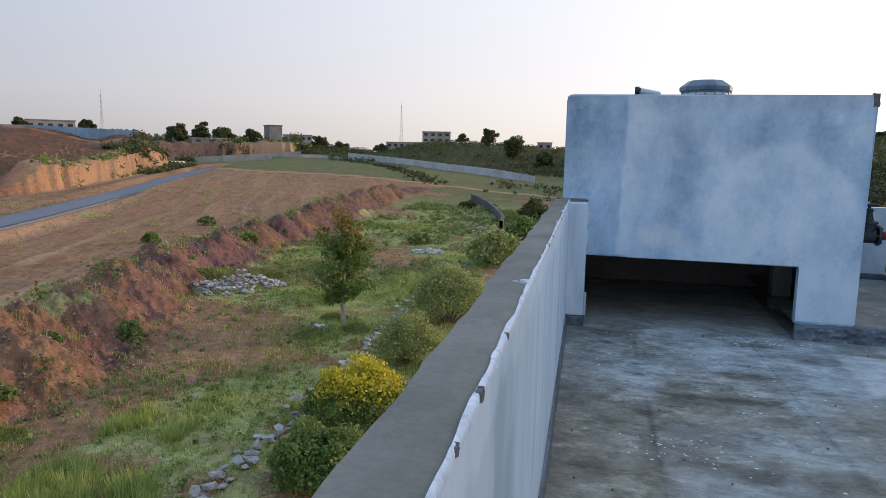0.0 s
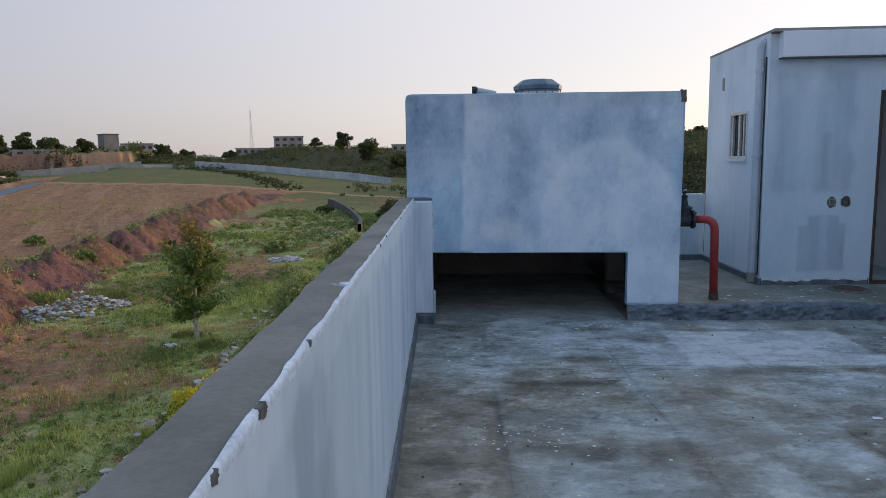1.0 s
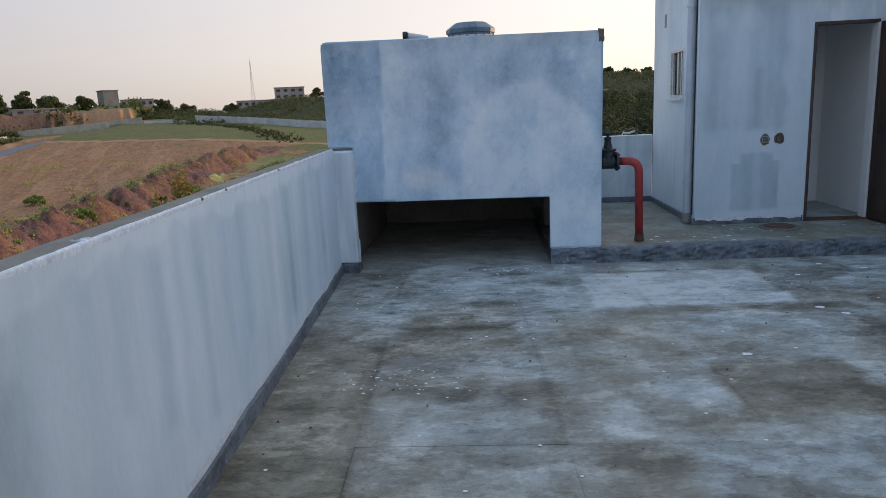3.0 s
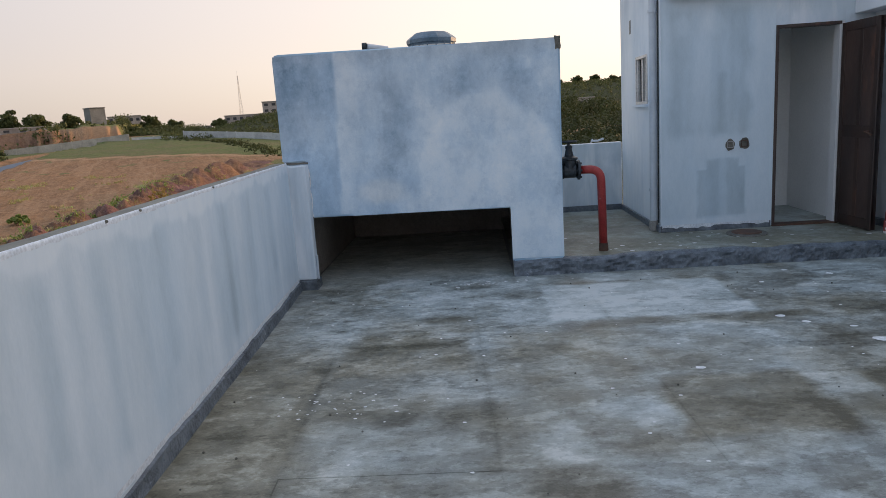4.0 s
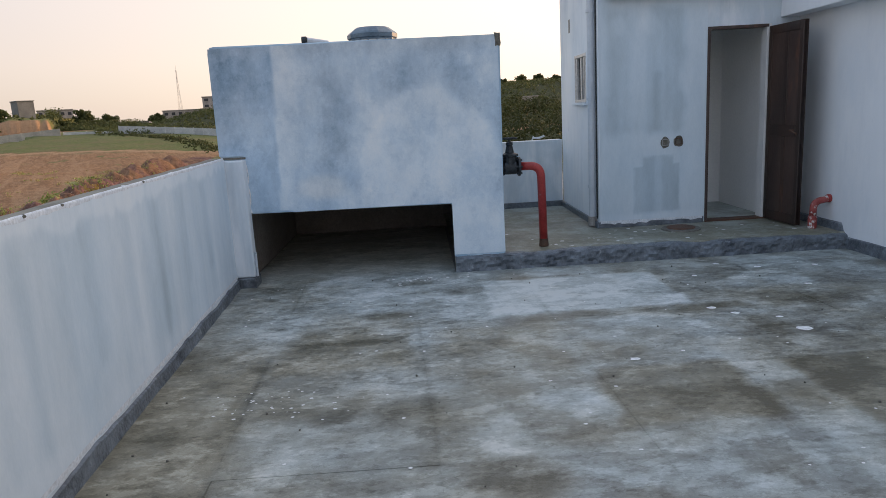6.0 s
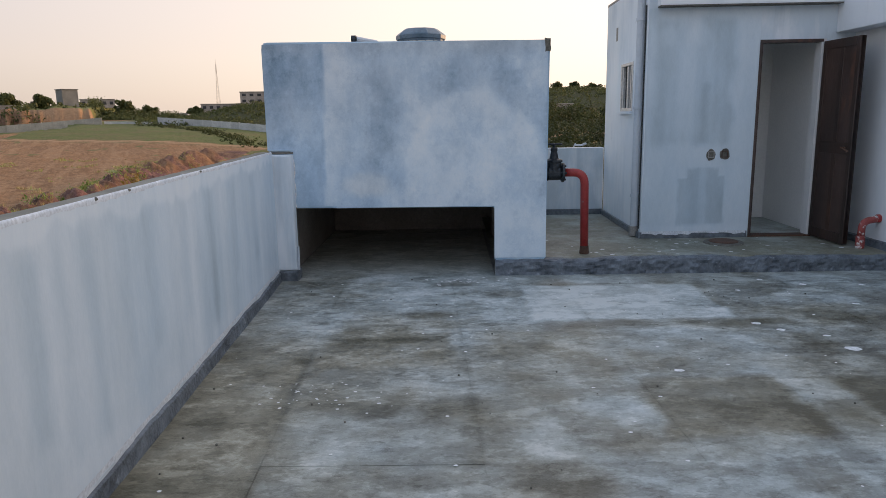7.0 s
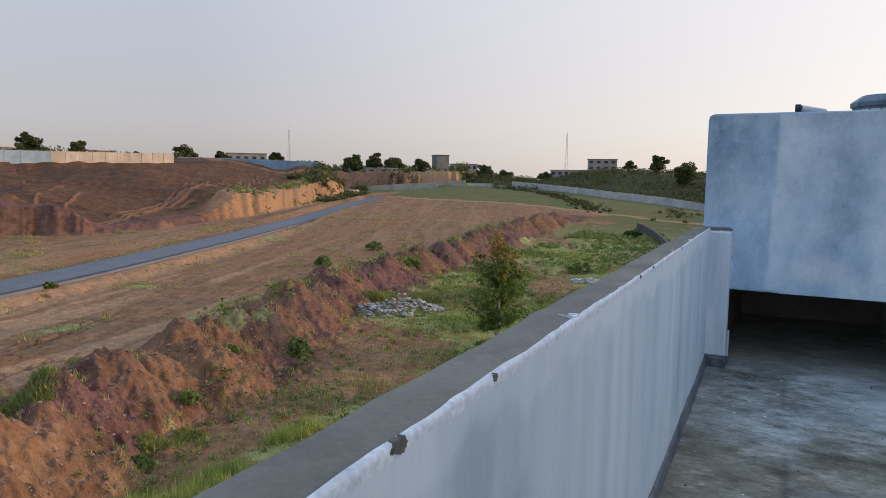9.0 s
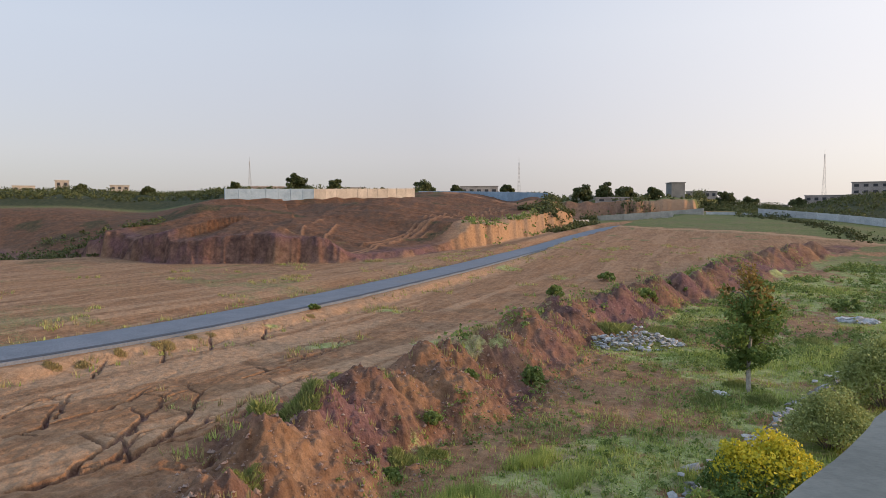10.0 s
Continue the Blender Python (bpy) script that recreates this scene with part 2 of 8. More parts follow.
def toned(name, cool, warm, mid=3.0, fine=26.0, loose=0.16, grain=0.10, rough=0.9, bump=0.15, spec=0.4, stretch=(1, 1, 1), flakes=0.0, flake_scale=6.0):
    """Colour from the stains laid down in the mesh: red says how pale the surface is, green how brown; noise breaks it up."""
    m = bpy.data.materials.new(name)
    m.use_nodes = True
    n, ln = m.node_tree.nodes, m.node_tree.links
    bsdf = n["Principled BSDF"]
    mp = n.new("ShaderNodeMapping")
    mp.inputs["Scale"].default_value = stretch
    ln.new(n.new("ShaderNodeNewGeometry").outputs["Position"], mp.inputs["Vector"])
    attr = n.new("ShaderNodeAttribute")
    attr.attribute_name = "tone"
    split = n.new("ShaderNodeSeparateColor")
    ln.new(attr.outputs["Color"], split.inputs[0])

    def tex(scale, detail):
        t = n.new("ShaderNodeTexNoise")
        t.inputs["Scale"].default_value, t.inputs["Detail"].default_value, t.inputs["Roughness"].default_value = scale, detail, 0.65
        ln.new(mp.outputs[0], t.inputs["Vector"])
        return t.outputs["Fac"]

    def plus(a, tex_out, size):
        x = n.new("ShaderNodeMapRange")
        x.clamp = False
        for key, v in zip(("From Min", "From Max", "To Min", "To Max"), (0.25, 0.75, -size, size)):
            x.inputs[key].default_value = v
        ln.new(tex_out, x.inputs["Value"])
        y = n.new("ShaderNodeMath")
        ln.new(a, y.inputs[0])
        ln.new(x.outputs[0], y.inputs[1])
        return y.outputs[0]

    def ramp(v, colours):
        x = n.new("ShaderNodeValToRGB")
        e = x.color_ramp.elements
        e[0].position, e[0].color = 0.0, (*colours[0], 1)
        e[1].position, e[1].color = 1.0, (*colours[-1], 1)
        for k, c in enumerate(colours[1:-1]):
            e.new((k + 1) / (len(colours) - 1)).color = (*c, 1)
        ln.new(v, x.inputs[0])
        return x.outputs[0]

    small = tex(fine, 5)
    pale = plus(plus(plus(split.outputs[0], tex(mid, 6), loose), small, grain), tex(fine * 4.5, 2), grain * 0.7)
    brown = plus(split.outputs[1], tex(mid * 0.7, 5), 0.25)
    if flakes:
        # patches with crisp edges, where laitance has worn off or dust has dried
        for k, (scale, lo, hi, size) in enumerate(((flake_scale, 0.53, 0.55, flakes), (flake_scale * 0.8, 0.47, 0.445, -flakes), (flake_scale * 2.7, 0.55, 0.575, 0.8 * flakes), (flake_scale * 2.2, 0.44, 0.415, -0.8 * flakes), (flake_scale * 6.5, 0.56, 0.58, 0.7 * flakes), (flake_scale * 5.6, 0.435, 0.415, -0.9 * flakes))):
            mv = n.new("ShaderNodeMapping")
            mv.inputs["Location"].default_value, mv.inputs["Scale"].default_value = (3.1 * k, 7.7 * k, k), (0.7, 1.25, 1)
            ln.new(mp.outputs[0], mv.inputs["Vector"])
            t = n.new("ShaderNodeTexNoise")
            t.inputs["Scale"].default_value, t.inputs["Detail"].default_value, t.inputs["Roughness"].default_value = scale, 8, 0.68
            ln.new(mv.outputs[0], t.inputs["Vector"])
            x = n.new("ShaderNodeMapRange")
            for key, v in zip(("From Min", "From Max", "To Min", "To Max"), (lo, hi, 0.0, size)):
                x.inputs[key].default_value = v
            ln.new(t.outputs["Fac"], x.inputs["Value"])
            y = n.new("ShaderNodeMath")
            ln.new(pale, y.inputs[0])
            ln.new(x.outputs[0], y.inputs[1])
            pale = y.outputs[0]
    x = n.new("ShaderNodeMix")
    x.data_type = "RGBA"
    ln.new(brown, x.inputs[0])
    ln.new(ramp(pale, cool), x.inputs[6])
    ln.new(ramp(pale, warm), x.inputs[7])
    ln.new(x.outputs[2], bsdf.inputs["Base Color"])
    y = n.new("ShaderNodeMapRange")
    for key, v in zip(("From Min", "From Max", "To Min", "To Max"), (0.2, 0.8, rough - 0.1, min(1.0, rough + 0.1))):
        y.inputs[key].default_value = v
    ln.new(pale, y.inputs["Value"])
    ln.new(y.outputs[0], bsdf.inputs["Roughness"])
    bsdf.inputs["Specular IOR Level"].default_value = spec
    b = n.new("ShaderNodeBump")
    b.inputs["Strength"].default_value, b.inputs["Distance"].default_value = bump, 0.012
    ln.new(small, b.inputs["Height"])
    ln.new(b.outputs[0], bsdf.inputs["Normal"])
    return m


def stain(a, b, a0, a1, b0, b1, soft=0.08, wob=0.07, seed=0):
    """A soft patch from a0 to a1 and b0 to b1 with an uneven edge, 0 to 1."""
    p = a + wob * fbm(a * 4 + seed, b * 4, 3, 200 + seed)
    q = b + wob * fbm(a * 4, b * 4 + seed, 3, 300 + seed)
    return ramp01(a0 - soft, a0 + soft, p) * ramp01(a1 + soft, a1 - soft, p) * ramp01(b0 - soft, b0 + soft, q) * ramp01(b1 + soft, b1 - soft, q)


def spot(a, b, ca, cb, ra, rb, seed=0):
    """A soft round stain, 0 to 1."""
    d = np.hypot((a - ca) / ra, (b - cb) / rb) + 0.3 * fbm(a * 5 + seed, b * 5 - seed, 3, 400 + seed)
    return ramp01(1.25, 0.45, d)


def set_tone(me, pale, brown):
    """Lays the stains into a mesh."""
    tone = np.stack([np.clip(pale, 0, 1), np.clip(brown, 0, 1), np.zeros(len(pale)), np.ones(len(pale))], -1)
    me.color_attributes.new("tone", "FLOAT_COLOR", "POINT").data.foreach_set("color", tone.astype(np.float32).ravel())


def skin(name, us, vs, place, keep, tone, mat, parent, label):
    """A thin coat over a wall: a fine net over us and vs, put into the world by place(u, v), with the stains tone(u, v)."""
    uu, vv = np.meshgrid(us, vs, indexing="ij")
    n, m = uu.shape
    idx = np.arange(n * m).reshape(n, m)
    mu, mv = (uu[1:, 1:] + uu[:-1, :-1]) / 2, (vv[1:, 1:] + vv[:-1, :-1]) / 2
    quads = np.stack([idx[:-1, :-1], idx[1:, :-1], idx[1:, 1:], idx[:-1, 1:]], -1)[keep(mu, mv)]
    verts = np.stack(place(uu.ravel(), vv.ravel()), -1)
    used = np.unique(quads)
    back = np.zeros(n * m, int)
    back[used] = np.arange(len(used))
    ob = raw(name, verts[used].tolist(), back[quads.reshape(-1, 4)].tolist(), mat, parent)
    set_tone(ob.data, *tone(uu.ravel()[used], vv.ravel()[used]))
    if label:
        ob["label"] = label
    return ob


ONE = (1, 1, 1)
TANK_COAT = toned("brushed_whitewash", ((0.178, 0.287, 0.402), (0.336, 0.475, 0.618), (0.496, 0.643, 0.784), (0.674, 0.792, 0.892), (0.803, 0.871, 0.922)), ((0.228, 0.287, 0.334), (0.396, 0.465, 0.530), (0.556, 0.624, 0.676), (0.714, 0.762, 0.794), (0.823, 0.851, 0.862)), 4.5, 24, 0.13, 0.06, 0.9, 0.12, stretch=(1, 1, 0.7), flakes=0.055, flake_scale=2.6)
PARAPET_COAT = toned("thin_streaked_whitewash", ((0.237, 0.340, 0.426), (0.406, 0.530, 0.624), (0.563, 0.690, 0.792), (0.722, 0.820, 0.901), (0.821, 0.890, 0.931)), ((0.277, 0.320, 0.337), (0.435, 0.500, 0.525), (0.583, 0.660, 0.703), (0.742, 0.800, 0.842), (0.830, 0.880, 0.901)), 2.6, 22, 0.09, 0.045, 0.9, 0.1, stretch=(1, 1, 0.35))
FLOOR_COAT = toned("stained_roof_screed", ((0.109, 0.113, 0.104), (0.209, 0.225, 0.212), (0.323, 0.358, 0.343), (0.458, 0.505, 0.495), (0.618, 0.650, 0.634)), ((0.094, 0.086, 0.057), (0.170, 0.158, 0.112), (0.273, 0.255, 0.192), (0.410, 0.394, 0.319), (0.588, 0.561, 0.479)), 5.0, 30, 0.13, 0.09, 0.55, 0.4, 0.45, flakes=0.15, flake_scale=3.0)
WASH = layered("whitewashed_plaster", (0.44, 0.63, 0.78), (
    ((0.29, 0.46, 0.61), 0.75, (1, 1, 0.8), 0.42, 0.60, 0.85, 0.1),
    ((0.70, 0.82, 0.91), 1.2, (1, 1, 0.85), 0.50, 0.64, 0.85, 0.15),
    ((0.32, 0.47, 0.60), 3.0, (1, 1, 0.10), 0.52, 0.72, 0.6, 0.0),
    ((0.74, 0.84, 0.92), 4.5, (1, 1, 0.16), 0.58, 0.72, 0.6, 0.0),
    ((0.60, 0.72, 0.82), 7.0, (1, 1, 0.9), 0.50, 0.70, 0.45, 0.1),
    ((0.25, 0.35, 0.43), 12.0, (1, 1, 0.5), 0.66, 0.76, 0.45, 0.2)), 0.9, 0.15, 55)
STREAK = layered("streaked_whitewash", (0.64, 0.73, 0.80), (
    ((0.52, 0.60, 0.66), 0.9, (1, 1, 0.6), 0.44, 0.62, 0.7, 0.0),
    ((0.82, 0.86, 0.90), 1.3, (1, 1, 0.45), 0.48, 0.60, 0.8, 0.3),
    ((0.48, 0.56, 0.62), 1.9, (1, 1, 0.3), 0.53, 0.66, 0.5, 0.1),
    ((0.85, 0.88, 0.91), 2.6, (1, 1, 0.14), 0.52, 0.62, 0.65, 0.2),
    ((0.45, 0.52, 0.57), 5.0, (1, 1, 0.10), 0.54, 0.70, 0.45, 0.2),
    ((0.42, 0.48, 0.53), 4.0, (1, 1, 0.6), 0.60, 0.72, 0.35, 0.1),
    ((0.36, 0.40, 0.43), 14.0, (1, 1, 0.4), 0.68, 0.78, 0.3, 0.3)), 0.9, 0.12, 45)
PALE = layered("pale_whitewash", (0.80, 0.86, 0.91), (
    ((0.62, 0.71, 0.79), 0.9, (1, 1, 0.7), 0.44, 0.62, 0.8, 0.0),
    ((0.86, 0.89, 0.92), 1.6, (1, 1, 0.4), 0.46, 0.68, 0.75, 0.2),
    ((0.58, 0.66, 0.73), 2.8, (1, 1, 0.16), 0.52, 0.72, 0.5, 0.0),
    ((0.88, 0.90, 0.92), 6.0, (1, 1, 0.12), 0.54, 0.74, 0.5, 0.1),
    ((0.40, 0.46, 0.52), 12.0, (1, 1, 0.5), 0.66, 0.77, 0.4, 0.3)), 0.9, 0.12, 50)
FRESH = layered("fresh_whitewash_wall", (0.84, 0.88, 0.92), (
    ((0.70, 0.76, 0.82), 0.8, (1, 1, 0.5), 0.46, 0.66, 0.7, 0.0),
    ((0.90, 0.92, 0.94), 1.8, (1, 1, 0.3), 0.48, 0.68, 0.7, 0.0),
    ((0.66, 0.72, 0.78), 3.4, (1, 1, 0.2), 0.56, 0.74, 0.4, 0.0),
    ((0.52, 0.58, 0.63), 10.0, (1, 1, 0.5), 0.68, 0.78, 0.3, 0.1)), 0.9, 0.12, 50)
CEMENT = material("bare_cement_render", (0.26, 0.25, 0.235), (0.38, 0.37, 0.355), 2.2, 0.85, 0.35, 70, spots=(0.42, 0.42, 0.41), spot_scale=3.0, spot_at=(0.6, 0.75))
COPING = material("weathered_cement_top", (0.145, 0.143, 0.118), (0.28, 0.272, 0.228), 2.5, 0.9, 0.3, 70, spots=(0.34, 0.33, 0.31), spot_scale=3.5, spot_at=(0.6, 0.78), grit=0.1)
STAINS = (
    ((0.209, 0.203, 0.147), 0.42, ONE, 0.42, 0.58, 0.85, 0.2),
    ((0.475, 0.545, 0.535), 0.75, ONE, 0.49, 0.62, 0.85, 0.2),
    ((0.575, 0.645, 0.63), 1.8, ONE, 0.50, 0.68, 0.65, 0.15),
    ((0.169, 0.166, 0.119), 1.3, ONE, 0.50, 0.63, 0.8, 0.15),
    ((0.508, 0.565, 0.542), 5.0, ONE, 0.52, 0.68, 0.55, 0.15),
    ((0.147, 0.136, 0.104), 3.6, ONE, 0.54, 0.66, 0.7, 0.1),
    ((0.542, 0.588, 0.565), 14.0, ONE, 0.54, 0.70, 0.5, 0.1),
    ((0.113, 0.107, 0.085), 11.0, ONE, 0.56, 0.70, 0.6, 0.1),
    ((0.102, 0.096, 0.079), 40.0, ONE, 0.56, 0.72, 0.55, 0.0),
    ((0.621, 0.644, 0.644), 55.0, ONE, 0.60, 0.74, 0.5, 0.0),
    ((0.125, 0.118, 0.082), 1.05, ONE, 0.55, 0.64, 0.55, 0.3))
SCREED = layered("roof_screed", (0.315, 0.36, 0.345), STAINS, 0.48, 0.35, 70, jitter=0.05, spec=0.5)
DIRTY = layered("muddy_roof_screed", (0.265, 0.245, 0.195), tuple((c, *rest[:4], rest[4] * (0.5 if c[0] > 0.3 else 1.0), rest[5]) for c, *rest in STAINS), 0.55, 0.35, 70, jitter=0.03, spec=0.45)
TAR = material("dark_bitumen_skirting", (0.06, 0.072, 0.088), (0.20, 0.235, 0.27), 6.0, 0.4, 0.8, 26, spots=(0.36, 0.40, 0.44), spot_scale=9.0, spot_at=(0.60, 0.72))
# concrete under the tank platform, the recess's shade put into both colours
DARK_IN = material("shade_dark_concrete", (0.22, 0.19, 0.165), (0.33, 0.29, 0.255), 2.0, 0.9, 0.4, 40)
RECESS_BACK = material("shade_dark_back_concrete", (0.21, 0.18, 0.165), (0.31, 0.27, 0.245), 2.0, 0.95, 0.3, 40)
CHIP = material("broken_plaster", (0.08, 0.077, 0.068), (0.20, 0.19, 0.165), 20.0, 0.95, 0.8, 90)
PAINT = material("white_paint_splash", (0.75, 0.76, 0.76), (0.85, 0.85, 0.84), 8.0, 0.6, 0.0)
SPLASHED = material("red_pipe_with_white_splashes", (0.30, 0.05, 0.045), (0.42, 0.10, 0.09), 9.0, 0.5, 0.1, 60, spots=(0.75, 0.75, 0.74), spot_scale=12.0, spot_at=(0.55, 0.6))
BEAD = material("fresh_whitewash", (0.62, 0.68, 0.74), (0.78, 0.82, 0.86), 9.0, 0.8, 0.1, 60)
RED = material("red_painted_pipe", (0.28, 0.022, 0.022), (0.42, 0.05, 0.045), 6.0, 0.4, 0.1, 60, spots=(0.24, 0.18, 0.17), spot_scale=5.0, spot_at=(0.64, 0.7))
IRON = material("dark_cast_iron", (0.015, 0.02, 0.024), (0.05, 0.06, 0.07), 15.0, 0.45, 0.3, 60, metal=0.4)
RUST = material("rusty_iron", (0.06, 0.035, 0.025), (0.16, 0.08, 0.05), 14.0, 0.8, 0.4, 70)
DOOR = material("dark_brown_door_paint", (0.040, 0.027, 0.024), (0.085, 0.052, 0.042), 3.0, 0.38, 0.2, 40, stretch=(1, 1, 0.3), spots=(0.20, 0.085, 0.05), spot_scale=2.6, spot_at=(0.56, 0.74))
RAIL = material("worn_red_brown_paint", (0.025, 0.017, 0.015), (0.06, 0.034, 0.026), 3.0, 0.45, 0.2, 40, stretch=(1, 1, 0.3), spots=(0.15, 0.062, 0.034), spot_scale=2.0, spot_at=(0.6, 0.8))
WHITE_POST = material("dusty_white_frame_paint", (0.66, 0.68, 0.69), (0.78, 0.79, 0.79), 3.0, 0.6, 0.05, 60, grit=0.03)
ALU = material("pale_aluminium", (0.55, 0.54, 0.52), (0.7, 0.69, 0.67), 6.0, 0.45, 0.05, metal=0.3)
PVC = material("grey_white_plastic_pipe", (0.50, 0.56, 0.62), (0.64, 0.69, 0.74), 4.0, 0.5, 0.05, grit=0.04)
TANK = material("blue_grey_plastic_tank", (0.075, 0.13, 0.18), (0.17, 0.24, 0.30), 3.0, 0.45, 0.05)
TANK_PALE = material("pale_tank_band", (0.55, 0.55, 0.52), (0.7, 0.69, 0.66), 3.0, 0.5, 0.05, grit=0.04)
INSIDE = material("inner_room_plaster", (0.80, 0.82, 0.83), (0.90, 0.91, 0.91), 1.0, 0.9, 0.1, 40, grit=0.04)
ASPHALT = material("asphalt", (0.12, 0.14, 0.165), (0.18, 0.20, 0.23), 0.6, 0.8, 0.3, 12, spots=(0.17, 0.16, 0.15), spot_scale=0.25, spot_at=(0.58, 0.8))
STONE = material("grey_field_stone", (0.24, 0.23, 0.21), (0.46, 0.45, 0.42), 3.0, 0.9, 0.5, 18, jitter=0.3)
DRAIN = material("weathered_dark_concrete", (0.06, 0.062, 0.06), (0.13, 0.132, 0.127), 0.8, 0.9, 0.3, 12)
CLOD = material("soil_clods_and_pebbles", (0.20, 0.115, 0.08), (0.40, 0.30, 0.24), 3.5, 0.95, 0.3, 20)
RUBBLE = material("pale_rubble", (0.28, 0.28, 0.27), (0.58, 0.58, 0.565), 5.0, 0.9, 0.5, 20, jitter=0.35)
PRECAST = material("precast_wall_panel", (0.42, 0.44, 0.46), (0.6, 0.61, 0.61), 0.5, 0.9, 0.2, 6, jitter=0.1)
CREAM = material("cream_wall_panel", (0.39, 0.355, 0.305), (0.55, 0.50, 0.43), 0.5, 0.9, 0.2, 6, jitter=0.1)
PRECAST_BLUE = material("blue_grey_wall_panel", (0.23, 0.33, 0.43), (0.34, 0.45, 0.55), 0.5, 0.9, 0.2, 6, jitter=0.1)
FAR_WALL = material("far_house_plaster", (0.33, 0.285, 0.26), (0.50, 0.44, 0.40), 0.3, 0.9, 0.1, 3, jitter=0.2)
BLOCK = material("bare_grey_concrete", (0.17, 0.17, 0.165), (0.27, 0.265, 0.25), 0.3, 0.9, 0.1, 3)
FAR_DARK = material("dark_opening_and_edge_shade", (0.03, 0.03, 0.035), (0.06, 0.06, 0.065), 1.0, 0.6, 0.0)
STEEL = material("galvanised_lattice_steel", (0.3, 0.29, 0.29), (0.42, 0.41, 0.41), 1.0, 0.6, 0.0, metal=0.5)
BARK = material("bark", (0.10, 0.085, 0.07), (0.24, 0.21, 0.18), 6.0, 0.95, 0.6, 30)
LEAF = leaf_material("green_leaves", (0.085, 0.15, 0.036), (0.28, 0.36, 0.10))
LEAF_YELLOW = leaf_material("yellow_green_leaves", (0.42, 0.42, 0.04), (0.88, 0.70, 0.06), 1.4)
LEAF_BROWN = leaf_material("rusty_leaves", (0.20, 0.15, 0.04), (0.45, 0.30, 0.10))
BARK_PALE = material("pale_bark", (0.30, 0.28, 0.25), (0.50, 0.47, 0.43), 6.0, 0.95, 0.6, 30)
LEAF_DARK = leaf_material("dark_scrub_leaves", (0.034, 0.044, 0.016), (0.088, 0.104, 0.036), 0.09, 0.18)
LEAF_OLIVE = leaf_material("olive_leaves", (0.17, 0.215, 0.06), (0.52, 0.55, 0.21))
LEAF_FAR = leaf_material("far_foliage", (0.05, 0.065, 0.024), (0.17, 0.185, 0.07), 0.2)
SHRUB = leaf_material("shrub_leaves", (0.11, 0.165, 0.042), (0.32, 0.39, 0.12))
GRASS = leaf_material("grass_blades", (0.22, 0.31, 0.066), (0.57, 0.61, 0.20), 0.35)
GRASS_PALE = leaf_material("pale_green_grass", (0.20, 0.26, 0.07), (0.48, 0.50, 0.19), 0.8)
STRAW = leaf_material("dry_grass_blades", (0.27, 0.22, 0.10), (0.52, 0.44, 0.21), 0.5)


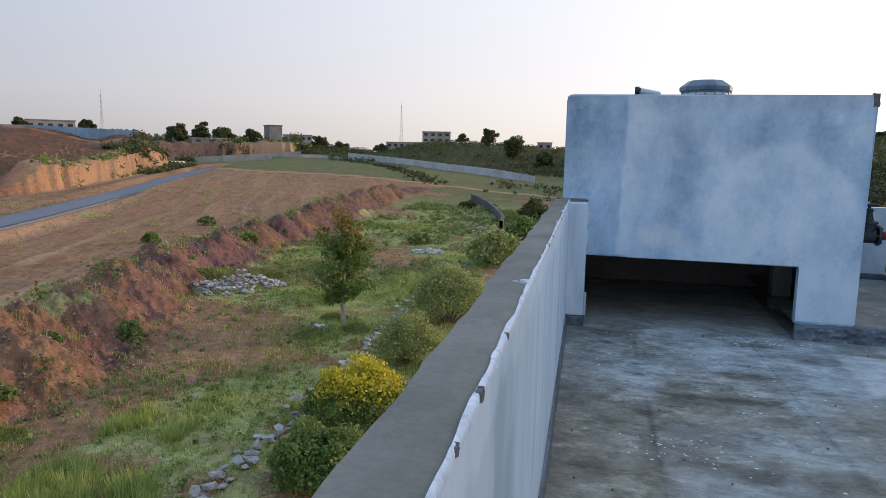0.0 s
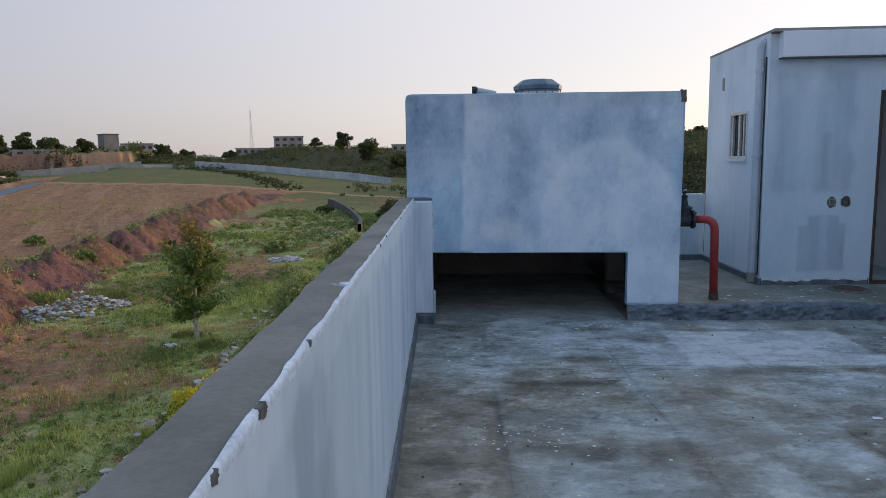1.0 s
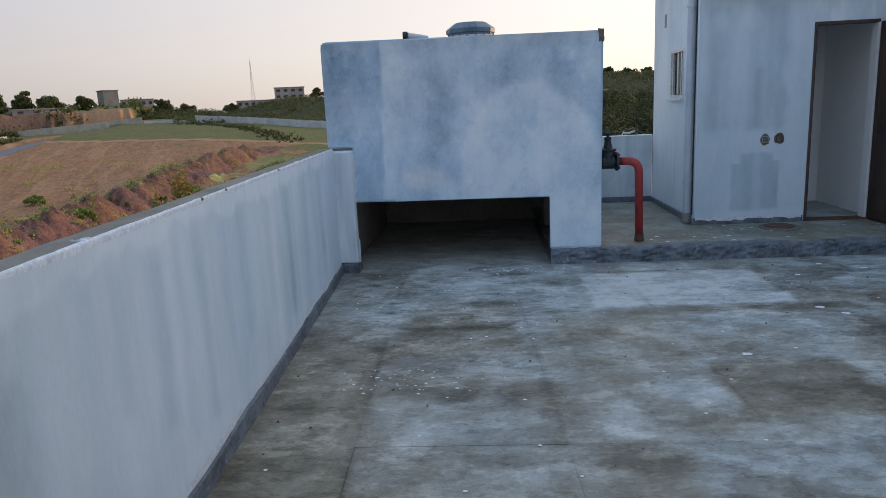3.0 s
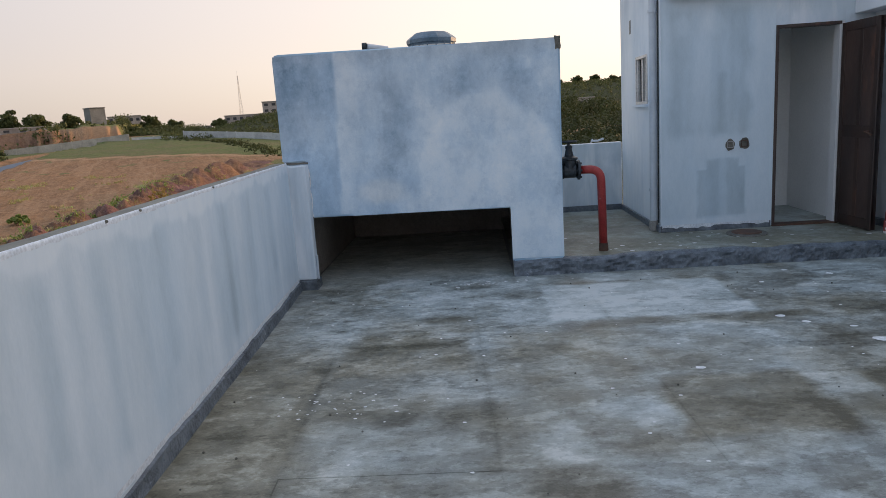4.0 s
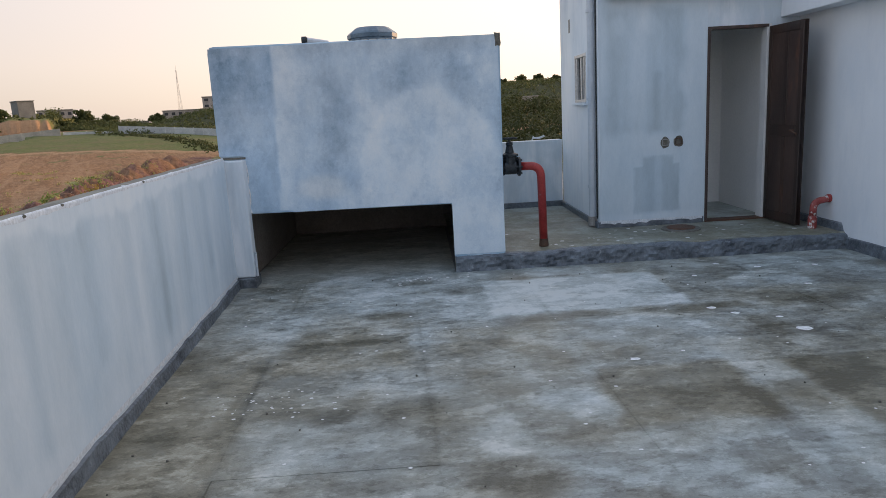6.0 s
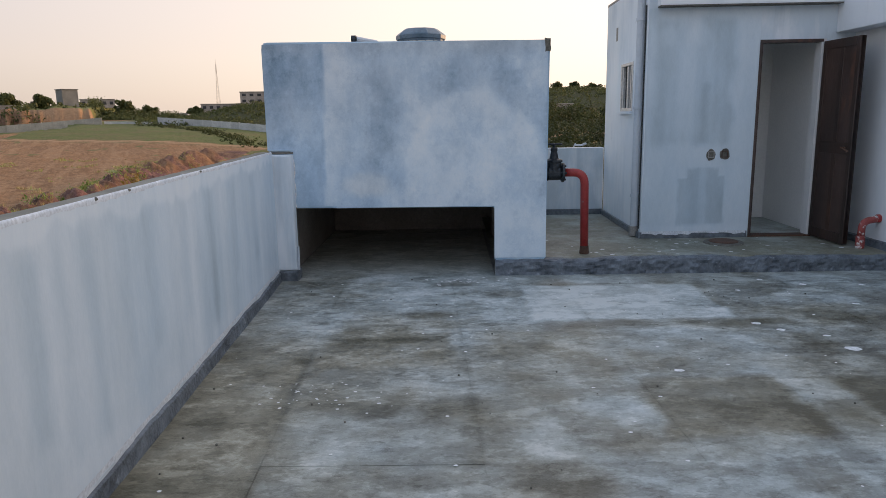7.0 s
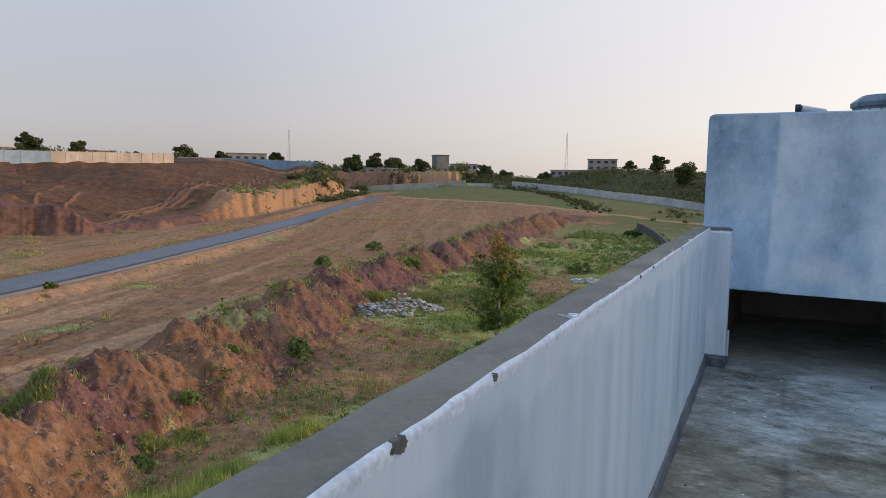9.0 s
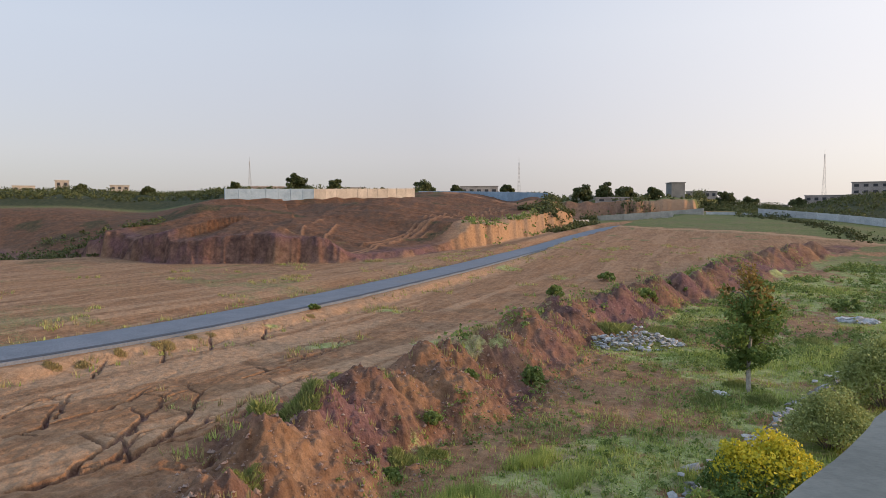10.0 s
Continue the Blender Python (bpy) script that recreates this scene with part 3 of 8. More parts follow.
def ground_material():
    """Soil, red soil and turf, told apart by where each of them lies; the zones also hold some painted sun and shade.
    """
    m = bpy.data.materials.new("soil_and_turf")
    m.use_nodes = True
    n, ln = m.node_tree.nodes, m.node_tree.links
    bsdf = n["Principled BSDF"]
    pos = n.new("ShaderNodeNewGeometry").outputs["Position"]
    zone = n.new("ShaderNodeAttribute")
    zone.attribute_name = "zone"
    split = n.new("ShaderNodeSeparateColor")
    ln.new(zone.outputs["Color"], split.inputs[0])

    def tex(scale, detail=6, roughness=0.62):
        t = n.new("ShaderNodeTexNoise")
        t.inputs["Scale"].default_value, t.inputs["Detail"].default_value, t.inputs["Roughness"].default_value = scale, detail, roughness
        ln.new(pos, t.inputs["Vector"])
        return t.outputs["Fac"]

    def span(v, a, b, c=0.0, d=1.0):
        x = n.new("ShaderNodeMapRange")
        for k, q in zip(("From Min", "From Max", "To Min", "To Max"), (a, b, c, d)):
            x.inputs[k].default_value = q
        ln.new(v, x.inputs["Value"])
        return x.outputs[0]

    def mix(fac, a, b, kind="MIX"):
        x = n.new("ShaderNodeMix")
        x.data_type, x.blend_type = "RGBA", kind
        for sock, v in ((0, fac), (6, a), (7, b)):
            if isinstance(v, (int, float)):
                x.inputs[sock].default_value = v
            elif isinstance(v, tuple):
                x.inputs[sock].default_value = (*v, 1)
            else:
                ln.new(v, x.inputs[sock])
        return x.outputs[2]

    mid, fine, wide = tex(0.9), tex(7.0, 5), tex(0.12, 4)
    soil = mix(span(mid, 0.35, 0.65), (0.265, 0.143, 0.076), (0.43, 0.265, 0.148))
    soil = mix(span(wide, 0.4, 0.65), soil, (0.37, 0.205, 0.103))
    flow = n.new("ShaderNodeMapping")
    flow.vector_type = "TEXTURE"
    flow.inputs["Rotation"].default_value, flow.inputs["Scale"].default_value = (0, 0, radians(27)), (1.0, 10.0, 3.0)
    ln.new(pos, flow.inputs["Vector"])
    streak = n.new("ShaderNodeTexNoise")
    streak.inputs["Scale"].default_value, streak.inputs["Detail"].default_value, streak.inputs["Roughness"].default_value = 1.7, 7, 0.68
    streak.inputs["Distortion"].default_value = 0.9
    ln.new(flow.outputs[0], streak.inputs["Vector"])
    soil = mix(span(streak.outputs["Fac"], 0.50, 0.64, 0.0, 0.55), soil, (0.215, 0.117, 0.064))
    soil = mix(span(streak.outputs["Fac"], 0.50, 0.34, 0.0, 0.45), soil, (0.44, 0.285, 0.175))
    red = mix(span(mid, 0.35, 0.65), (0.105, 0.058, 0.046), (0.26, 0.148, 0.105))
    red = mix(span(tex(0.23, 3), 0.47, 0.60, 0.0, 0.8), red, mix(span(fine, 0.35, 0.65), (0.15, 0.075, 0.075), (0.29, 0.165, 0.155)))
    turf = mix(span(mid, 0.38, 0.62), (0.235, 0.295, 0.075), (0.475, 0.52, 0.19))
    turf = mix(span(fine, 0.47, 0.68), turf, (0.47, 0.42, 0.22))
    turf = mix(span(tex(0.5, 5), 0.49, 0.64, 0.0, 0.7), turf, (0.48, 0.37, 0.22))
    far = mix(span(tex(0.16, 6, 0.7), 0.42, 0.6), (0.092, 0.122, 0.036), (0.135, 0.142, 0.055))
    far = mix(span(wide, 0.48, 0.62, 0.0, 0.7), far, (0.165, 0.125, 0.07))
    turf = mix(zone.outputs["Alpha"], turf, far)
    turf = mix(span(zone.outputs["Alpha"], 0.84, 0.98), turf, mix(span(mid, 0.4, 0.6), (0.040, 0.050, 0.020), (0.080, 0.085, 0.036)))
    hill = n.new("ShaderNodeAttribute")
    hill.attribute_name = "hill"
    loam = mix(span(mid, 0.35, 0.65), (0.122, 0.058, 0.030), (0.245, 0.122, 0.064))
    loam = mix(span(tex(0.3, 6, 0.7), 0.44, 0.6, 0.0, 0.8), loam, (0.125, 0.078, 0.05))
    # green zone: pale silt, and sunlight painted on cut bank and far cliff
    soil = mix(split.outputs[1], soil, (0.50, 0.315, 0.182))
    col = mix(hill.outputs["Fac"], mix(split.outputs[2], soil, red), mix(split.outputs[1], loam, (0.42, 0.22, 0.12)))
    rag = n.new("ShaderNodeMath")
    rag.operation = "MULTIPLY_ADD"
    ln.new(span(fine, 0.3, 0.7, -0.35, 0.35), rag.inputs[0])
    rag.inputs[1].default_value = 1.0
    ln.new(split.outputs[0], rag.inputs[2])
    col = mix(span(rag.outputs[0], 0.35, 0.65), col, turf)
    clod = span(tex(2.6, 8, 0.75), 0.36, 0.64, 0.68, 1.22)
    gr = n.new("ShaderNodeMath")
    gr.operation = "MULTIPLY"
    ln.new(span(tex(22.0, 3), 0.3, 0.7, 0.74, 1.0), gr.inputs[0])
    ln.new(clod, gr.inputs[1])
    gr = gr.outputs[0]
    shade = n.new("ShaderNodeCombineColor")
    for k in range(3):
        ln.new(gr, shade.inputs[k])
    col = mix(1.0, col, shade.outputs[0], "MULTIPLY")
    ln.new(col, bsdf.inputs["Base Color"])
    bsdf.inputs["Roughness"].default_value = 0.95
    bsdf.inputs["Specular IOR Level"].default_value = 0.15
    b = n.new("ShaderNodeBump")
    b.inputs["Strength"].default_value, b.inputs["Distance"].default_value = 0.9, 0.11
    ln.new(fine, b.inputs["Height"])
    ln.new(b.outputs[0], bsdf.inputs["Normal"])
    return m


# ---- the lie of the land ----
BANK = [(-4, -16), (-7.9, -6), (-12.6, 1.5), (-15.9, 5.0), (-18.4, 9), (-18.6, 15), (-21.5, 22), (-24, 28), (-29, 48), (-33, 80), (-35, 115)]
ROAD = [(-24, -90), (-33, -25), (-36.2, -0.7), (-38.0, 7.6), (-41.4, 16.6), (-48.4, 32.2), (-57.4, 52.7), (-70.5, 79.0), (-85.0, 110.0), (-100.0, 152.0), (-106, 185)]
CUT = [(-260, -60), (-150, 12), (-107, 25), (-87, 26), (-80, 33), (-71.5, 42), (-72.5, 53), (-78, 68), (-90, 95), (-103, 126), (-109, 142), (-119, 151), (-145, 166), (-190, 185), (-270, 215)]


def along(line, x, y):
    """Distance to a line of points, positive on its left, and the length along it."""
    best = np.full(np.shape(x), 1e9)
    sign, far, run = np.ones(np.shape(x)), np.zeros(np.shape(x)), 0.0
    for (ax, ay), (bx, by) in zip(line, line[1:]):
        dx, dy = bx - ax, by - ay
        size = math.hypot(dx, dy)
        s = np.clip(((x - ax) * dx + (y - ay) * dy) / size**2, 0, 1)
        d = np.hypot(x - ax - s * dx, y - ay - s * dy)
        near = d < best
        best = np.where(near, d, best)
        sign = np.where(near, np.sign(dx * (y - ay) - dy * (x - ax) + 1e-9), sign)
        far = np.where(near, run + s * size, far)
        run += size
    return best * sign, far


def road_height(y):
    return -4.9 + 0.5 * ramp01(20, 80, y) + 2.3 * ramp01(70, 160, y) + 3.0 * ramp01(150, 260, y)


rng = np.random.default_rng(7)
HEAPS = []
for k in range(52):
    hy = -6 + 2.1 * k + rng.uniform(-0.5, 0.5)
    hx = np.interp(hy, [p[1] for p in BANK], [p[0] for p in BANK])
    lean = 0.12 + 0.1 * (hy > 15)
    HEAPS.append((hx - rng.uniform(2.2, 4.2) - lean, hy, rng.uniform(1.7, 2.7), rng.uniform(0.1, 0.75) * (1.0 if hy < 60 else 0.85)))

HEAPS += [(-20.9, 8.4, 2.5, 0.75), (-18.2, 4.6, 1.8, 0.45), (-15.4, 1.6, 1.8, 0.35), (-22.6, 13.2, 2.6, 0.7), (-23.9, 18.6, 2.5, 0.75), (-26.4, 24.5, 2.8, 0.9), (-29.2, 31.0, 2.7, 0.7)]


# wash-outs in the terrace: the main channels, and side branches grown from them
CHANNELS = [[(-26.7, 5.1), (-26.9, 3.5), (-26.6, 2.3), (-25.3, 0.8), (-24.9, -0.8), (-24.5, -1.7), (-24.4, -2.6)], [(-24.9, 9.1), (-23.7, 6.7), (-22.7, 4.8), (-21.8, 3.3), (-21.1, 2.0), (-20.3, 0.3), (-19.5, -0.9), (-19.4, -1.6), (-19.3, -3.2)],
            [(-26.3, 4.2), (-25.7, 3.0), (-23.4, 1.3), (-22.3, 0.4), (-21.4, -0.6), (-20.7, -1.5), (-19.8, -2.0), (-19.5, -3.0)], [(-25.9, 4.6), (-24.5, 3.5), (-22.8, 2.3), (-22.0, 1.5), (-20.9, 0.7), (-20.1, -0.5), (-19.5, -0.9)],
            [(-25.6, 9.9), (-24.7, 7.9), (-23.2, 5.7), (-21.9, 3.9), (-20.5, 2.3), (-20.7, 1.0)]]
# shorter side rills
CHANNELS += [[(-28.7, 0.4), (-27.5, 0.0), (-25.4, -0.8)], [(-28.9, 0.2), (-28.3, -0.9), (-26.8, -2.2)], [(-27.6, -0.1), (-26.3, -0.8), (-24.5, -1.5)],
             [(-18.5, 2.9), (-18.4, 1.6), (-18.3, 0.7), (-18.4, -0.8)], [(-23.2, 0.9), (-22.4, 0.7), (-21.8, 0.1)], [(-29.0, 12.5), (-27.5, 9.4), (-26.2, 6.3)], [(-31.5, 17.0), (-29.5, 13.0), (-28.0, 9.0)]]
# short cracks in the scarp below the road
CHANNELS += [[(-33.8, 3.2), (-31.0, 2.1)], [(-34.8, 6.3), (-32.0, 5.2)], [(-36.6, 9.6), (-33.2, 8.0)], [(-38.0, 13.6), (-34.2, 11.6)]]
GULLY = []
rng = np.random.default_rng(17)
for line in CHANNELS:
    pts = np.array(line, float)
    s = np.concatenate([[0], np.cumsum(np.hypot(*np.diff(pts, axis=0).T))])
    run = np.arange(0, s[-1], 0.3)
    pts = np.stack([np.interp(run, s, pts[:, k]) for k in (0, 1)], 1) + np.cumsum(rng.normal(size=(len(run), 2)) * 0.06, 0) * 0.5 + rng.normal(size=(len(run), 2)) * 0.035
    deep = (0.13 + 0.20 * np.clip(run / max(run[-1], 3), 0, 1)) * rng.uniform(0.5, 1.2, len(run))
    GULLY.append((pts, (0.045 + 0.05 * np.clip(run / 8, 0, 1)) * rng.uniform(0.7, 1.3, len(run)), deep))
    for k in range(2, len(pts) - 1, 3):
        if rng.uniform() < 0.6 and len(pts) > 8:
            way = pts[k] - pts[min(k + 2, len(pts) - 1)]
            a = math.atan2(way[1], way[0]) + rng.choice([-1, 1]) * rng.uniform(0.35, 1.0)
            n = rng.integers(3, 9)
            steps = np.stack([np.cos(a + np.cumsum(rng.normal(size=n) * 0.3)), np.sin(a + np.cumsum(rng.normal(size=n) * 0.3))], 1) * 0.36
            twig = np.concatenate([pts[k:k + 1], pts[k] + np.cumsum(steps, 0)])
            GULLY.append((twig, np.linspace(0.065, 0.035, n + 1), np.linspace(deep[k] * 0.85, 0.07, n + 1)))


def washed(x, y):
    """How deep the wash-outs cut into the terrace."""
    out = np.zeros(np.shape(x))
    for pts, wide, deep in GULLY:
        x0, y0 = pts.min(0) - 1
        x1, y1 = pts.max(0) + 1
        at = np.nonzero((x > x0) & (x < x1) & (y > y0) & (y < y1))
        if not len(at[0]):
            continue
        px, py, best = x[at], y[at], np.zeros(len(at[0]))
        for k in range(len(pts) - 1):
            (ax, ay), (bx, by) = pts[k], pts[k + 1]
            q = np.clip(((px - ax) * (bx - ax) + (py - ay) * (by - ay)) / ((bx - ax) ** 2 + (by - ay) ** 2 + 1e-9), 0, 1)
            d = np.hypot(px - ax - q * (bx - ax), py - ay - q * (by - ay))
            best = np.maximum(best, (deep[k] + (deep[k + 1] - deep[k]) * q) * np.clip(2.2 * (1.35 - d / (wide[k] + (wide[k + 1] - wide[k]) * q)), 0, 1))
        out[at] = np.maximum(out[at], best)
    return out


TRACKS = [((-79.5, 38.8), (-107.3, 63.0)), ((-76.2, 40.6), (-101.0, 62.4)), ((-72.6, 42.4), (-94.0, 79.0)), ((-73.6, 45.4), (-97.0, 85.0)), ((-78.4, 49.8), (-106.0, 98.0)), ((-79.9, 54.0), (-108.0, 103.0)), ((-81.2, 57.0), (-112.0, 117.0)), ((-83.5, 63.5), (-110.0, 118.0))]


def dozer_tracks(x, y):
    """Pale ridges left by a bulldozer, straight up the cut hill."""
    out = np.zeros(np.shape(x))
    for k, ((ax, ay), (bx, by)) in enumerate(TRACKS):
        size = math.hypot(bx - ax, by - ay)
        ux, uy = (bx - ax) / size, (by - ay) / size
        run = (x - ax) * ux + (y - ay) * uy
        off = np.abs((x - ax) * uy - (y - ay) * ux + 0.5 * noise2(run * 0.12, run * 0 + k, 22) + 0.15 * noise2(run * 0.6, run * 0 + k, 23))
        out = np.maximum(out, np.clip(1.5 - off / 0.19, 0, 1) * ramp01(-1, 3, run) * ramp01(size + 1, size - 8, run) * ramp01(-0.9, -0.2, noise2(run * 0.25, run * 0 + 5 * k, 24)))
    return out


def height(x, y, fine=True):
    """The ground's height, in metres over the roof floor."""
    x, y = np.asarray(x, float), np.asarray(y, float)
    r = np.hypot(x, y + 6.8)
    left = np.degrees(np.arctan2(-x, y + 6.8))
    wob = 1.3 * noise2(x * 0.25, y * 0.25, 3) + 0.6 * noise2(x * 0.8, y * 0.8, 4)
    db, _ = along(BANK, x, y)
    dr, _ = along(ROAD, x, y)
    dc, sc = along(CUT, x, y)
    fade = 1 - ramp01(96, 124, y)
    field = -7.0 + 0.12 * fbm(x * 0.3, y * 0.3, 3, 5)
    base = field + ramp01(60, 200, r) * (2.0 + 4.4 * ramp01(2, 24, left)) + 2.5 * ramp01(190, 260, r)
    step = ramp01(-0.6, 3.8, db + wob * 0.8) * (1 - ramp01(75, 120, y))
    h = base + 1.55 * step
    for hx, hy, hr, hh in HEAPS:
        d = np.hypot(x - hx, y - hy) / hr
        lump = base + fade * (1.85 + hh) * np.clip(1.15 - d, 0, 1) ** 0.85
        h = np.where(d < 1.3, np.maximum(h, lump), h)
    # erosion channels in the terrace
    terrace = ramp01(3.5, 7, db) * ramp01(2.5, 6.0, -dr) * (1 - ramp01(60, 90, y)) * (dr < 0)
    u, v = 0.82 * x - 0.57 * y, 0.57 * x + 0.82 * y
    warp = 1.2 * noise2(u * 0.22, v * 0.22, 8) + 0.5 * noise2(u * 0.7, v * 0.7, 9)
    ridge = 1 - np.abs(noise2(v * 0.55 + warp * 0.7, u * 0.05 + 0.2 * warp, 10)) * 13.0
    ridge2 = 1 - np.abs(noise2(v * 0.9 + 1.3 * warp, u * 0.16 + 0.5 * warp, 11)) * 11.0
    gully = 0.55 * np.clip(ridge, 0, 1) ** 0.6 + 0.34 * np.clip(ridge2, 0, 1) ** 0.6 * ramp01(-0.5, 0.1, noise2(u * 0.15, v * 0.15, 24)) + 0.03 * noise2(v * 0.9, u * 0.2, 20)
    h = h - 0.04 * gully * terrace * (0.15 + 0.85 * ramp01(26, 8, y)) - washed(x, y) * ramp01(2.4, 3.0, -dr) * (dr < 0)
    # the road's bed
    bed = road_height(y)
    near = np.where(dr < 0, ramp01(3.9, 2.5, -dr + 0.5 * noise2(x * 0.5, y * 0.5, 61) + 0.25 * noise2(x * 1.6, y * 1.6, 62)), ramp01(5.5, 2.2, np.abs(dr)))
    h = np.where(dr < 0, h, h + ramp01(2, 8, dr) * (bed - h))
    h = h * (1 - near) + (bed - 0.16) * near
    # the cut hill beyond the road
    tall = 3.9 + 0.7 * noise2(sc * 0.035, sc * 0 + 2.0, 12) + 0.55 * noise2(sc * 0.16, sc * 0 + 5.0, 63) + 0.7 * noise2(sc * 0.42, sc * 0 + 7.0, 74)
    steep = ramp01(160, 182, sc)
    tall = tall * (1 - 0.78 * ramp01(39, 46, y) * (1 - ramp01(62, 80, y))) * steep
    rag = 1.1 * noise2(x * 0.3, y * 0.3, 13) + 0.6 * noise2(x * 0.8, y * 0.8, 14) + 0.25 * noise2(x * 2.0, y * 2.0, 64) + 0.5 * np.clip(noise2(x * 0.13, y * 0.13, 75), 0, 1)
    face = np.clip(0.88 * ramp01(0.0, 0.9, dc + 0.8 * rag) + 0.12 * ramp01(0.6, 4.5, dc + 1.6 * rag), 0, 1)
    back = 4.3 * ramp01(0, 34, dc) + 0.012 * np.clip(dc, 0, 150)
    hill = face * tall + back * steep + (1 - steep) * 8.0 * ramp01(-6, 30, dc) + 0.3 * fbm(x * 0.07, y * 0.07, 3, 15) * face * ramp01(50, 30, dc)
    # dozer tracks slanting up the slope
    track = dozer_tracks(x, y)
    on = ramp01(2, 7, dc) * ramp01(60, 40, dc) * steep
    hill = hill + on * (0.25 * track + 0.16 * fbm(x * 0.35, y * 0.35, 3, 66) + 0.10 * noise2(x * 1.3, y * 1.3, 67))
    h = np.where(dc > -6, np.maximum(h, np.minimum(h, -4.4 + 2.0 * ramp01(90, 140, y)) + hill), h)
    # low cliff and rise behind the far walls
    edge = r + 5 * noise2(left * 0.35, left * 0, 16)
    edge = edge + 1.6 * noise2(left * 2.2, left * 0, 68) + 0.8 * noise2(left * 6.0, left * 0, 69)
    cliff = ramp01(244, 247, edge) * ramp01(26.7, 27.2, left + 0.02 * (r - 250)) * (1 - ramp01(36.5, 39, left))
    h = h + (6.3 + 0.7 * noise2(left * 1.5, r * 0.1, 70)) * cliff * ramp01(600, 300, r)
    h = h + 3.1 * ramp01(35.5, 39, left) * ramp01(70, 63, left) * ramp01(188, 228, r) * ramp01(600, 320, r) * (1 - 0.6 * ramp01(43, 47, left))
    right = ramp01(22, 14, left)
    h = h + right * (8.0 * ramp01(185, 310, r) + 5.3 * ramp01(80, 180, r) * ramp01(-2, -8, left))
    h = h + ramp01(48, 60, left) * 3.0 * ramp01(150, 330, r)
    h = h + 1.1 * ramp01(50, 56, left) * ramp01(66, 61, left) * ramp01(118, 148, r) * ramp01(240, 190, r)
    h = h + 1.2 * ramp01(58, 64, left) * ramp01(72, 67, left) * ramp01(112, 138, r) * ramp01(240, 180, r)
    h = h + ramp01(69, 77, left) * (1.9 * ramp01(108, 150, r) + 0.9 * ramp01(200, 330, r))
    h = h + 2.8 * ramp01(36.8, 38.2, left) * ramp01(42, 39.5, left) * ramp01(168, 184, r) * ramp01(236, 205, r)
    h = h + 1.2 * fbm(x * 0.02, y * 0.02, 3, 17) * ramp01(150, 300, r)
    h = h + np.clip(1.5 + 0.0215 * r - h, 0, 8) * ramp01(37, 38.5, left) * ramp01(54, 51, left) * ramp01(228, 246, r) * ramp01(600, 340, r)
    h = h - 3.0 * ramp01(64, 71, left) * ramp01(110, 132, r) * ramp01(238, 195, r)
    # the hill top is levelled below the panel wall
    brow = 1.5 + r * np.interp(left, (48, 49.4, 54, 60, 64.8, 66), (0.0215, 0.0213, 0.0203, 0.0192, 0.0180, 0.0185))
    flat = ramp01(46.5, 48.5, left) * ramp01(69, 66, left) * ramp01(70, 90, r) * ramp01(3, -1, r - np.interp(left, (46, 49.4, 54, 60, 64.8), (178, 176, 165, 154, 148)))
    h = h - flat * np.maximum(h - brow, 0)
    step_r = r - np.interp(left, (46, 49.4, 54, 60, 64.8), (178, 176, 165, 154, 148))
    h = h - 1.0 * ramp01(-2.0, -3.2, step_r) * ramp01(-45, -12, step_r) * ramp01(52, 54, left) * ramp01(67, 65, left)
    if fine:
        rough = 0.09 * fbm(x * 1.1, y * 1.1, 3, 18) + 0.05 * noise2(x * 3.3, y * 3.3, 19) + 0.03 * noise2(x * 7.0, y * 7.0, 21)
        lumpy = ramp01(-1.5, 0.5, db) * ramp01(6.5, 3.5, db) * fade
        ribs = 0.10 * noise2(x * 0.5 + y * 1.9, x * 0.25, 25) + 0.07 * noise2(x * 1.1 + y * 3.6, x * 0.4, 26)
        h = h + (rough * (0.5 + 2.2 * lumpy) + ribs * lumpy) * (1 - near)
    return h


def ground_at(x, y):
    return float(height(np.array([x]), np.array([y]))[0])


